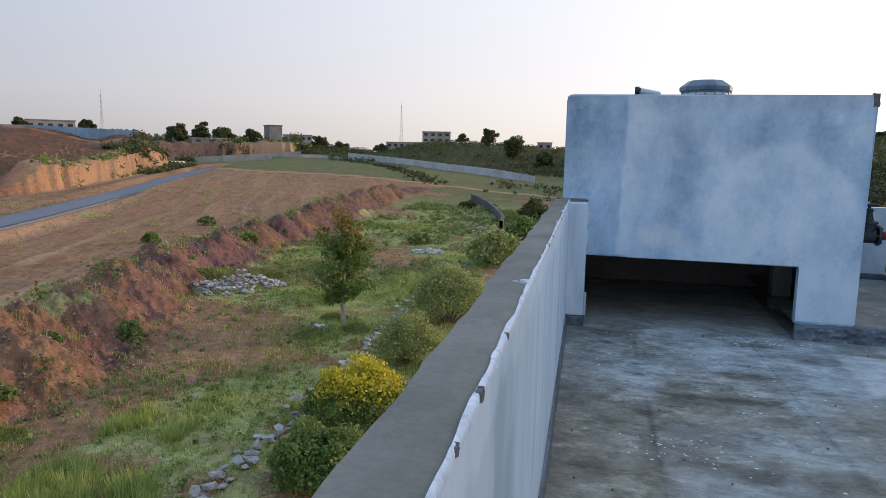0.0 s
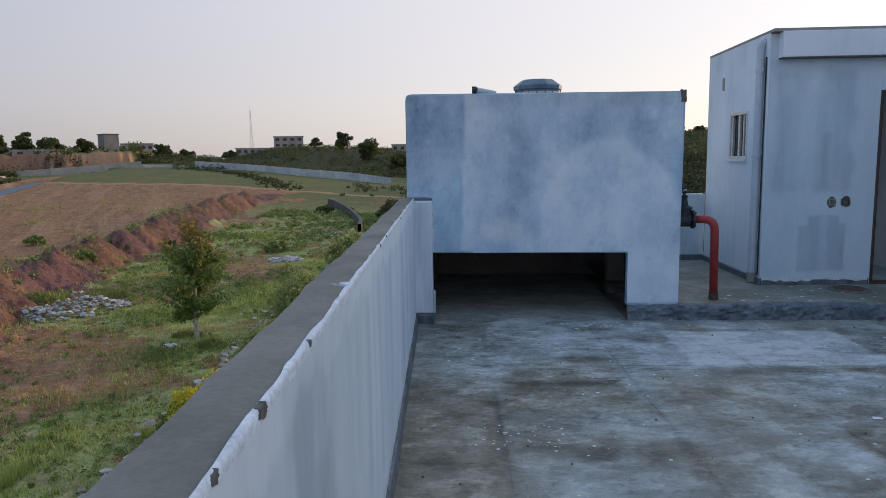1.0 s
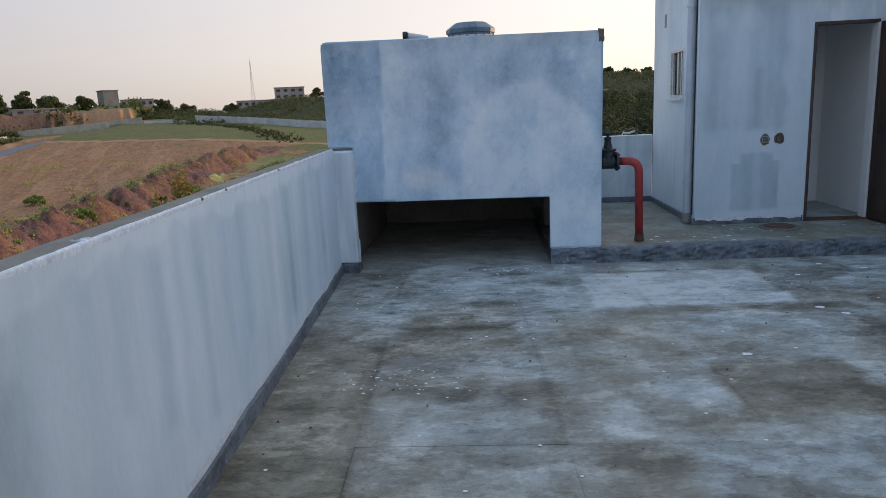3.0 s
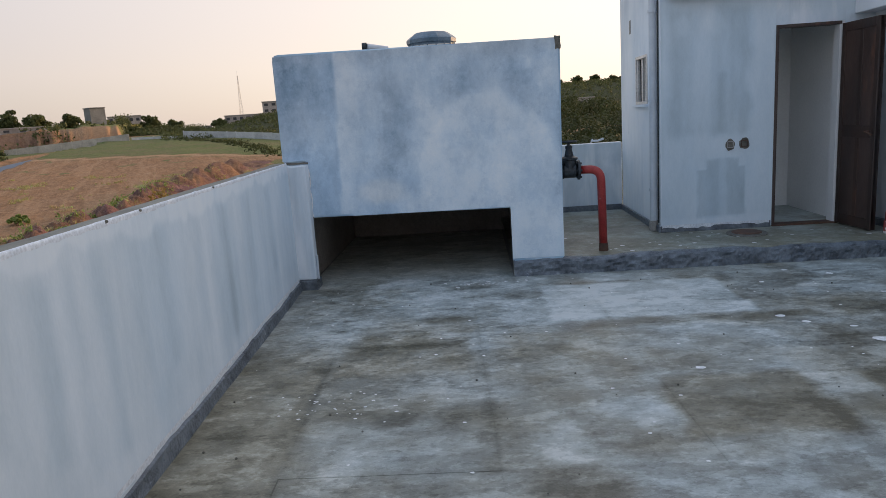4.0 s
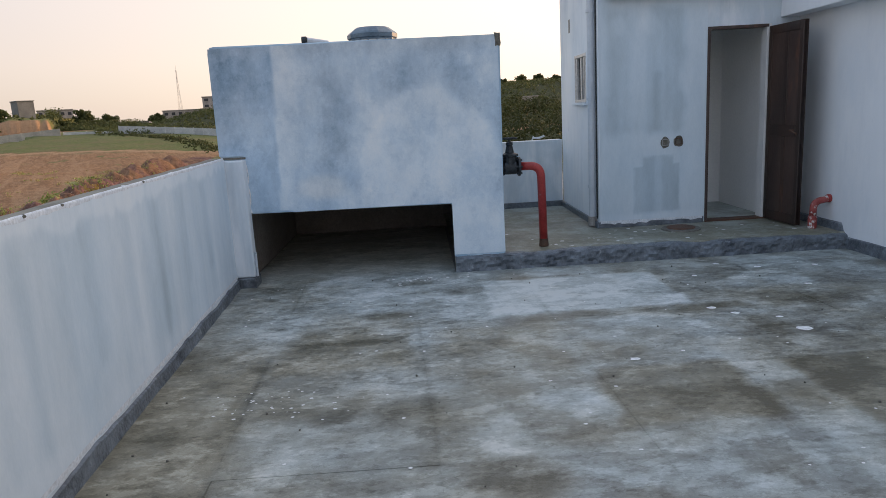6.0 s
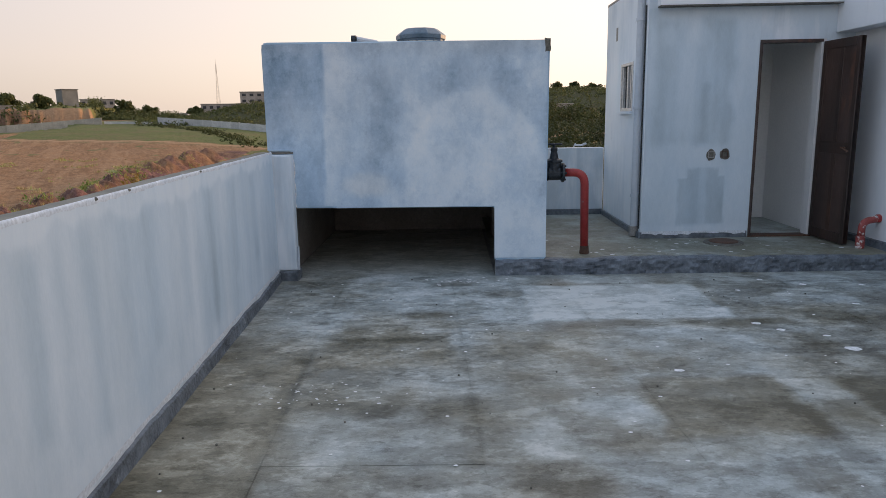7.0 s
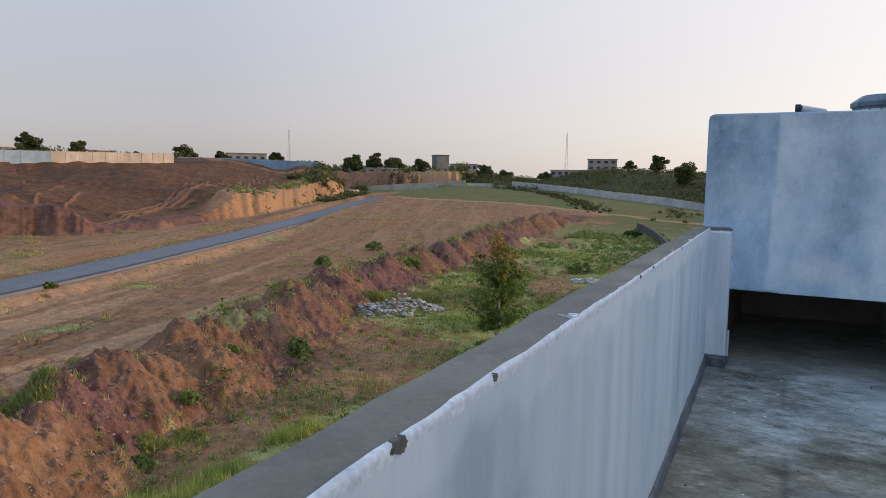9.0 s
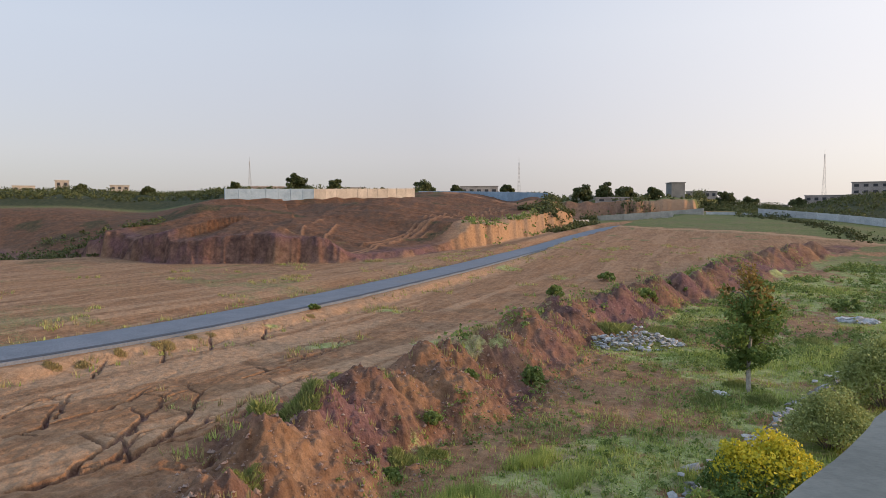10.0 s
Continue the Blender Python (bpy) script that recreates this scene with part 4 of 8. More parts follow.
def build_ground():
    turns = np.radians(np.concatenate([np.arange(-40, 12, 0.26), np.arange(12, 60, 0.115), np.arange(60, 86, 0.085), np.arange(86, 320, 4.0)]))
    radii = np.concatenate([[0.0], 3.0 * 1.03 ** np.arange(0, 47), 12.0 * 1.009 ** np.arange(0, 32), 16.0 * 1.0023 ** np.arange(0, 301), 32.0 * 1.004 ** np.arange(0, 69), 42.0 * 1.0072 ** np.arange(0, 164), 136.0 * 1.02 ** np.arange(0, 128)])
    tt, rr = np.meshgrid(turns, radii, indexing="ij")
    x, y = -np.sin(tt) * rr, np.cos(tt) * rr - 6.8
    z = height(x, y)
    z = np.where(rr > 900, z - 2.0, z)
    n, m = tt.shape
    idx = np.arange(n * m).reshape(n, m)
    nxt = np.roll(idx, -1, axis=0)
    quads = np.stack([idx[:, :-1], idx[:, 1:], nxt[:, 1:], nxt[:, :-1]], -1).reshape(-1, 4)
    verts = np.stack([x, y, z], -1).reshape(-1, 3)
    me = bpy.data.meshes.new("ground")
    me.vertices.add(len(verts))
    me.vertices.foreach_set("co", verts.astype(np.float32).ravel())
    me.loops.add(quads.size)
    me.loops.foreach_set("vertex_index", quads[:, ::-1].astype(np.int32).ravel())
    me.polygons.add(len(quads))
    me.polygons.foreach_set("loop_start", np.arange(0, quads.size, 4, dtype=np.int32))
    me.update(calc_edges=True)
    me.validate()
    me.shade_smooth()
    xf, yf = verts[:, 0], verts[:, 1]
    db, _ = along(BANK, xf, yf)
    dr, _ = along(ROAD, xf, yf)
    dc, sc = along(CUT, xf, yf)
    r = np.hypot(xf, yf + 6.8)
    left = np.degrees(np.arctan2(-xf, yf + 6.8))
    patch = fbm(xf * 0.16, yf * 0.16, 4, 30)
    turf = ramp01(0.6, -0.8, db + 1.2 * noise2(xf * 0.4, yf * 0.4, 31)) * ramp01(-0.32, 0.28, patch + 0.10 + 0.3 * noise2(xf * 0.9, yf * 0.9, 71) - 0.5 * ramp01(-7, -2, db) * ramp01(30, 10, yf) - 0.45 * ramp01(5.5, 2.5, np.hypot((xf + 16) * 0.9, yf - 19.5)))
    turf = np.maximum(turf, ramp01(120, 131, yf) * ramp01(-1.1, -0.7, patch) * 0.85 * (dr < -1))
    turf = np.maximum(turf, ramp01(190, 215, r) * 0.9)
    turf = np.maximum(turf, ramp01(2, -3, left) * ramp01(40, 60, r) * 0.95)
    turf = np.maximum(turf, 0.75 * ramp01(0.35, 0.6, fbm(xf * 0.3, yf * 0.3, 3, 32)) * (db > 0) * (dr < -3))
    turf = np.maximum(turf, 0.50 * ramp01(-0.2, 0.5, fbm(xf * 0.08, yf * 0.2, 4, 33) + 0.3 * noise2(xf * 0.5, yf * 0.5, 72)) * (dr > 3) * (dc < 1))
    turf = np.maximum(turf, 0.55 * ramp01(0.2, 0.5, fbm(xf * 0.12, yf * 0.12, 4, 73)) * (dc > 4) * (r < 240))
    turf = turf * (1 - ramp01(238, 243, r + 5 * noise2(left * 0.35, left * 0, 16)) * ramp01(254, 249, r + 5 * noise2(left * 0.35, left * 0, 16)) * ramp01(23, 26, left) * (left < 44))
    track = ramp01(2.2, 1.0, np.abs(yf - 128 - 3 * noise2(xf * 0.05, yf * 0, 34)))
    turf = turf * (1 - 0.9 * track)
    redness = ramp01(-0.8, 0.5, db) * ramp01(6.2, 3.6, db) * np.clip(0.85 + 0.7 * noise2(xf * 0.3, yf * 0.3, 35) + 0.3 * noise2(xf * 1.1, yf * 1.1, 39), 0.1, 1)
    face = ramp01(-1.5, 0.3, dc) * ramp01(5, 2, dc) * (1 - ramp01(60, 72, yf))
    bluff = ramp01(238, 243, r) * ramp01(262, 254, r) * ramp01(25.5, 27, left) * (left < 39) * 0.6
    redness = np.clip(np.maximum(np.maximum(redness, face), 0.7 * bluff) + 0.66 * ramp01(1, 5, dc) * (r < 240), 0, 1)
    _, run = along(ROAD, xf, yf)
    silt_and_sun = ramp01(0.05, 0.5, noise2(dr * 0.75 + 0.8 * noise2(xf * 0.1, yf * 0.1, 37), run * 0.04, 36) + 0.5 * noise2(dr * 2.2, run * 0.12, 38)) * (db > 4) * (r < 200) * (1 - 0.6 * ramp01(45, 75, r))
    dozed = dozer_tracks(xf, yf) * (dc > 1) * (r < 200)
    wall_r = np.interp(left, (46, 49.4, 54, 60, 64.8), (178, 176, 165, 154, 148))
    strip = ramp01(-5.0, -4.0, r - wall_r) * ramp01(-0.5, -1.5, r - wall_r) * ramp01(52, 54, left) * ramp01(67, 65, left)
    redness = np.clip(redness - 0.7 * dozed, 0, 1)
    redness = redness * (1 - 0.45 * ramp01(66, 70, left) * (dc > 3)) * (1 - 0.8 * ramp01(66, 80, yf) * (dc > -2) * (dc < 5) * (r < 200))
    # wash-outs turn dark red, the shade inside them put into the soil colour
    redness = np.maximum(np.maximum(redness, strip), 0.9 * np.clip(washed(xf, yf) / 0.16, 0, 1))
    # far cliff's sunlight, put into the soil as paler and less red
    bare = ramp01(240, 244, r) * ramp01(262, 254, r) * ramp01(25.5, 27, left) * ramp01(33.5, 31, left)
    redness = redness * (1 - 0.85 * bare)
    turf = turf * (1 - ramp01(-2.5, -1.2, dc) * (dc < 4) * (r < 200))
    silt_and_sun = silt_and_sun * (1 - 0.2 * (dr > 2.5))
    silt_and_sun = np.maximum(silt_and_sun, ramp01(5.2, 4.2, -dr) * ramp01(2.2, 2.5, -dr) * (dr < 0) * 0.8 * (yf < 100))
    # sunlit stretch of the cut bank, painted pale through the silt colour
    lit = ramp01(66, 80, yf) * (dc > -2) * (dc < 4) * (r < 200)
    silt_and_sun = np.where(dc > 1.5, 0.15 * silt_and_sun, silt_and_sun)
    silt_and_sun = np.maximum(silt_and_sun, 0.85 * np.maximum(bare, lit))
    silt_and_sun = np.maximum(np.maximum(silt_and_sun, track), 0.8 * dozed)
    zone = np.stack([np.clip(turf, 0, 1), np.clip(silt_and_sun, 0, 1), redness, np.maximum(ramp01(185, 215, r) * np.where((left < 23) | (left > 60), 1.0, 0.65 + 0.35 * ramp01(24, 20, left)), 0.8 * ramp01(85, 125, r) * (r <= 240)) + 0.9 * ramp01(-1, -6, left) * ramp01(50, 80, r) * (r <= 185) + 0.6 * (dr > 3) * (r <= 185)], -1)
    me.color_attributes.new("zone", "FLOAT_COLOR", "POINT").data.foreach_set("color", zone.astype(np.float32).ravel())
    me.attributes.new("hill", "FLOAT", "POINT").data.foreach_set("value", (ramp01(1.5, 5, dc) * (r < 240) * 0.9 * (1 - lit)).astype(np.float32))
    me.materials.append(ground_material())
    return tagged(new("ground", me), "eroded brown soil and rough green turf round the building", "ground", kind="structure")


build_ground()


def smooth_line(line, step):
    """Points at even steps along a line of points, corners rounded."""
    pts = np.array(line, float)
    for _ in range(3):
        q, w = 0.75 * pts[:-1] + 0.25 * pts[1:], 0.25 * pts[:-1] + 0.75 * pts[1:]
        pts = np.concatenate([pts[:1], np.stack([q, w], 1).reshape(-1, pts.shape[1]), pts[-1:]])
    s = np.concatenate([[0], np.cumsum(np.hypot(*np.diff(pts[:, :2], axis=0).T))])
    want = np.arange(0, s[-1], step)
    return np.stack([np.interp(want, s, pts[:, k]) for k in range(pts.shape[1])], 1)


def build_road():
    pts = smooth_line(ROAD, 1.5)
    way = np.gradient(pts, axis=0)
    way /= np.linalg.norm(way, axis=1)[:, None]
    side = np.stack([way[:, 1], -way[:, 0]], 1)
    verts, faces = [], []
    cross = [(-2.15, -0.3), (-2.05, -0.01), (-1.0, 0.035), (0.0, 0.05), (1.0, 0.035), (2.05, -0.01), (2.15, -0.3)]
    rag = np.random.default_rng(3).uniform(-0.06, 0.06, (len(pts), 2))
    for k, p in enumerate(pts):
        z = float(road_height(p[1]))
        for j, (o, dz) in enumerate(cross):
            o = o + (rag[k, 0] if j < 2 else rag[k, 1] if j > 4 else 0)
            verts.append((p[0] + side[k, 0] * o, p[1] + side[k, 1] * o, z + dz))
    w = len(cross)
    for k in range(len(pts) - 1):
        for j in range(w - 1):
            faces.append((k * w + j, k * w + j + 1, (k + 1) * w + j + 1, (k + 1) * w + j))
    ob = raw("road", verts, faces, ASPHALT)
    # dark strip laid on the asphalt in place of the near edge's shade
    strip, ends = [], []
    for k, p in enumerate(pts):
        z = float(road_height(p[1]))
        for o, dz in ((1.60 + rag[k, 0], 0.029), (1.93 + rag[k, 1], 0.014)):
            strip.append((p[0] + side[k, 0] * o, p[1] + side[k, 1] * o, z + dz))
    for k in range(len(pts) - 1):
        ends.append((2 * k, 2 * k + 1, 2 * k + 3, 2 * k + 2))
    raw("tar_seam", strip, ends, FAR_DARK, ob)["label"] = "dark strip standing in for shade along the road's near edge"
    return tagged(ob, "narrow grey asphalt road with raised ragged edges", "road", kind="structure")


build_road()

# ---- the roof terrace ----
SKEW = -0.0498


def inner(y):
    """The inner face of the parapet, which is not quite square to the tank room."""
    return -0.220 + SKEW * y


def prism(bm, corners, z0, z1):
    low = [bm.verts.new((x, y, z0)) for x, y in corners]
    top = [bm.verts.new((x, y, z1)) for x, y in corners]
    n = len(corners)
    bm.faces.new(list(reversed(low)))
    bm.faces.new(top)
    for k in range(n):
        bm.faces.new((low[k], low[(k + 1) % n], top[(k + 1) % n], top[k]))
    return bm


BACK = -15.0
RIGHT = 5.76
PLINTH = 0.155
WALL_T = 0.128
PAR_TOP = 1.236

floor = boxed("floor", (-0.33, BACK, -0.42, 12.0, 3.12, -0.014), CEMENT)
tagged(floor, "grey cement screed roof floor with stains and joints", "floor", kind="structure")
body = boxed("wall_below", (-0.30, BACK, -8.0, 12.0, 3.10, -0.43), WASH)
tagged(body, "plain plastered outer wall below the roof", "wall", kind="structure")

# parapet beside the drop
par = part("wall_parapet", prism(bmesh.new(), [(inner(BACK) - WALL_T, BACK), (inner(BACK), BACK), (inner(-0.13), -0.13), (inner(-0.13) - WALL_T, -0.13)], -0.02, PAR_TOP - 0.012), STREAK)
tagged(par, "whitewashed parapet wall with vertical streaks and a bare top", "parapet", kind="structure")


def coping():
    """The bare cement top, its inner edge ragged where the whitewash laps over it."""
    bm = bmesh.new()
    ys = np.arange(BACK, -0.13, 0.045)
    rag = 0.012 * fbm(ys * 3.0, ys * 0, 4, 40) + 0.008 * noise2(ys * 14, ys * 0, 41)
    rag2 = 0.010 * fbm(ys * 2.0, ys * 0, 4, 42) + 0.006 * noise2(ys * 12, ys * 0, 43)
    lift = 0.004 * fbm(ys * 1.3, ys * 0, 3, 44)
    rows = []
    for y, a, b, c in zip(ys, rag, rag2, lift):
        x0, x1 = inner(y) - WALL_T - 0.006 + b, inner(y) - 0.0035 + 0.25 * min(a, 0.003)
        rows.append([bm.verts.new(p) for p in ((x0, y, PAR_TOP - 0.05), (x0, y, PAR_TOP - 0.004 + c), ((x0 + x1) / 2, y, PAR_TOP + 0.002 + c), (x1, y, PAR_TOP - 0.003 + c), (x1 - 0.001, y, PAR_TOP - 0.02))])
    for p, q in zip(rows, rows[1:]):
        for k in range(4):
            bm.faces.new((p[k], p[k + 1], q[k + 1], q[k]))
    return part("coping", bm, COPING, par, "bare grey cement top with ragged edges", smooth=False)


coping()


def chip(cy, long, tall, seed):
    """A ragged spot at the wall's top edge where the whitewash has broken off."""
    bm = bmesh.new()
    rings = []
    for x in (inner(cy) - 0.007, inner(cy) + 0.0034):
        ring = []
        for k in range(22):
            a = 2 * math.pi * k / 22
            q = 1 + 0.55 * noise.noise(Vector((math.cos(a) * 2.1 + seed * 5.3, math.sin(a) * 2.1, seed * 1.7))) + 0.25 * noise.noise(Vector((math.cos(a) * 6 + seed, math.sin(a) * 6, seed)))
            ring.append(bm.verts.new((x, cy + long * q * math.cos(a), min(PAR_TOP + 0.0052, PAR_TOP - 0.55 * tall + tall * q * math.sin(a)))))
        rings.append(ring)
    bm.faces.new(rings[1])
    for k in range(22):
        bm.faces.new((rings[0][k], rings[0][(k + 1) % 22], rings[1][(k + 1) % 22], rings[1][k]))
    return part("chip", bm, CHIP, par, "dark spot of broken plaster")


for n, (cy, long, tall) in enumerate(((-5.96, 0.011, 0.009), (-5.742, 0.019, 0.010), (-5.725, 0.011, 0.013), (-5.357, 0.010, 0.007), (-3.72, 0.012, 0.007), (-3.38, 0.011, 0.006), (-2.3, 0.016, 0.006))):
    chip(cy, long, tall, n + 1)
# bright bead of whitewash along the edge, broken here and there
bm = bmesh.new()
ys = np.arange(BACK, -0.14, 0.02)
on = fbm(ys * 1.7, ys * 0, 3, 45) + 0.3 * noise2(ys * 9, ys * 0, 46)
lap = 0.0035 + 0.003 * fbm(ys * 6, ys * 0, 4, 47) + 0.002 * noise2(ys * 19, ys * 0, 48)
before = None
for y, o, w in zip(ys, on, lap):
    x = inner(y)
    jut = 0.0005 * float(o)
    now = [bm.verts.new(p) for p in ((x + 0.0014, y, PAR_TOP - 0.014 - 2 * w), (x + 0.0022 + jut, y, PAR_TOP - 0.005 + jut), (x - 0.001, y, PAR_TOP + 0.0026 + jut), (x - 0.004 - w * (1.4 if o > 0 else 0.5), y, PAR_TOP + 0.0038))]
    if before:
        for k in range(3):
            bm.faces.new((before[k], before[k + 1], now[k + 1], now[k]))
    before = now
part("whitewash_edge", bm, BEAD, par, "lip of whitewash along the top edge", smooth=True)
# brush strokes of whitewash over the top
for n, (cy, w, l, bend_y) in enumerate(((-4.73, 0.050, 0.005, 0.012), (-4.715, 0.036, 0.006, -0.01), (-4.695, 0.026, 0.009, 0.0), (-2.6, 0.016, 0.02, 0.0), (-1.7, 0.016, 0.02, 0.0), (-1.2, 0.014, 0.02, 0.0))):
    bm = bmesh.new()
    ring = []
    for k in range(18):
        a = 2 * math.pi * k / 18
        q = 1 + 0.35 * noise.noise(Vector((math.cos(a) * 1.7 + n * 5, math.sin(a) * 1.7, n)))
        side = -math.cos(a) if math.cos(a) < 0 else 0.0
        ring.append((inner(cy) - 0.006 + w * q * math.cos(a) * (1.0 if math.cos(a) < 0 else 0.12), cy + l * q * math.sin(a) + bend_y * side))
    part("whitewash_lap", prism(bm, ring, PAR_TOP - 0.012, PAR_TOP + 0.0065), BEAD, par, "white stroke of whitewash")

# the thin, streaked coat on the inner face


def parapet_tone(y, z):
    pale = 0.56 + 0.10 * noise2(y * 1.5, z * 0.35, 101) + 0.08 * noise2(y * 4.2, z * 0.4, 102) + 0.05 * noise2(y * 11, z * 0.5, 103) * ramp01(-5.4, -4.2, y) + 0.025 * noise2(y * 27, z * 0.8, 104)
    pale = pale + 0.07 * fbm(y * 1.4, z * 1.7, 4, 105)
    edge = -5.56 + 0.06 * ramp01(0.7, 1.1, z) * noise2(z * 5, z * 0, 106) - 0.10 * ramp01(0.95, 1.2, z)
    pale = pale + 0.10 * ramp01(edge + 0.01, edge - 0.03, y) - 0.15 * stain(y, z, -5.53, -5.36, 0.35, 1.16, 0.06, 0.07, 6) - 0.12 * stain(y, z, -5.30, -5.12, 0.2, 0.95, 0.04, 0.06, 7) + 0.06 * stain(y, z, -5.09, -4.5, 0.1, 1.15, 0.02, 0.04, 8)
    for k, (at, wide, deep) in enumerate(((-4.62, 0.05, 0.12), (-4.30, 0.06, 0.16), (-4.08, 0.03, 0.12), (-3.86, 0.05, 0.14), (-3.52, 0.04, 0.10), (-3.2, 0.07, 0.13), (-2.7, 0.06, 0.11), (-2.2, 0.07, 0.12), (-1.6, 0.06, 0.10), (-1.0, 0.08, 0.12))):
        pale = pale - deep * stain(y, z, at - wide, at + wide, 0.45 + 0.3 * noise2(np.array([k * 1.7]), np.array([0.5]), 107)[0], 1.12, 0.05, 0.04, 10 + k)
    pale = pale + 0.17 * ramp01(1.12, 1.17, z + 0.07 * fbm(y * 3.5, y * 0, 4, 108) + 0.03 * noise2(y * 13, z * 2, 110)) + 0.07 * ramp01(0.30, 0.14, z)
    pale = pale - 0.10 * ramp01(-1.6, -0.5, y) - 0.09 * ramp01(-3.6, -5.6, y) + 0.05 * ramp01(-4.9, -4.3, y)
    warm = 0.10 + 0.65 * ramp01(-3.2, -5.3, y) + 0.15 * fbm(y * 1.1, z * 1.1, 3, 109)
    return pale, warm


skin("whitewash_coat", np.arange(-8.0, -0.13, 0.024), np.concatenate([np.linspace(0.095, 1.05, 34), np.linspace(1.07, PAR_TOP - 0.013, 10)]), lambda y, z: (inner(y) + 0.0012, y, z), lambda y, z: y < 0, parapet_tone, PARAPET_COAT, par, "thin streaked whitewash")

# dark skirting at the parapet's foot
bm = bmesh.new()
ys = np.arange(BACK, -0.12, 0.06)
rows = []
for k, y in enumerate(ys):
    e = 0.020 + 0.006 * float(noise2(np.array([y * 3.0]), np.array([0.5]), 50)[0])
    t = 0.078 + 0.014 * float(noise2(np.array([y * 2.0]), np.array([4.5]), 51)[0]) + 0.012 * float(noise2(np.array([y * 9.0]), np.array([8.5]), 52)[0])
    rows.append([bm.verts.new(p) for p in ((inner(y) + e + 0.006, y, -0.004), (inner(y) + e, y, 0.03), (inner(y) + e * 0.8, y, t), (inner(y) - 0.01, y, t + 0.012))])
for p, q in zip(rows, rows[1:]):
    for k in range(3):
        bm.faces.new((p[k], q[k], q[k + 1], p[k + 1]))
skirt = part("skirting", bm, TAR, par, "dark bitumen skirting at the foot")

# parapet behind the tank room, and the far side of the roof
tagged(boxed("wall_back_parapet", (2.42, 2.96, -0.02, 3.56, 3.10, 1.075), STREAK, bevel=0.008), "low whitewashed parapet between tank room and stair room", "parapet", kind="structure")
boxed("back_skirting", (2.44, 2.93, PLINTH, 3.55, 2.957, PLINTH + 0.075), TAR, bpy.data.objects["wall_back_parapet"], "dark bitumen skirting")
tagged(boxed("wall_south", (inner(BACK) + 0.002, BACK, -0.018, 12.0, BACK + 0.15, 1.2), WASH), "whitewashed parapet closing the roof", "parapet", kind="structure")


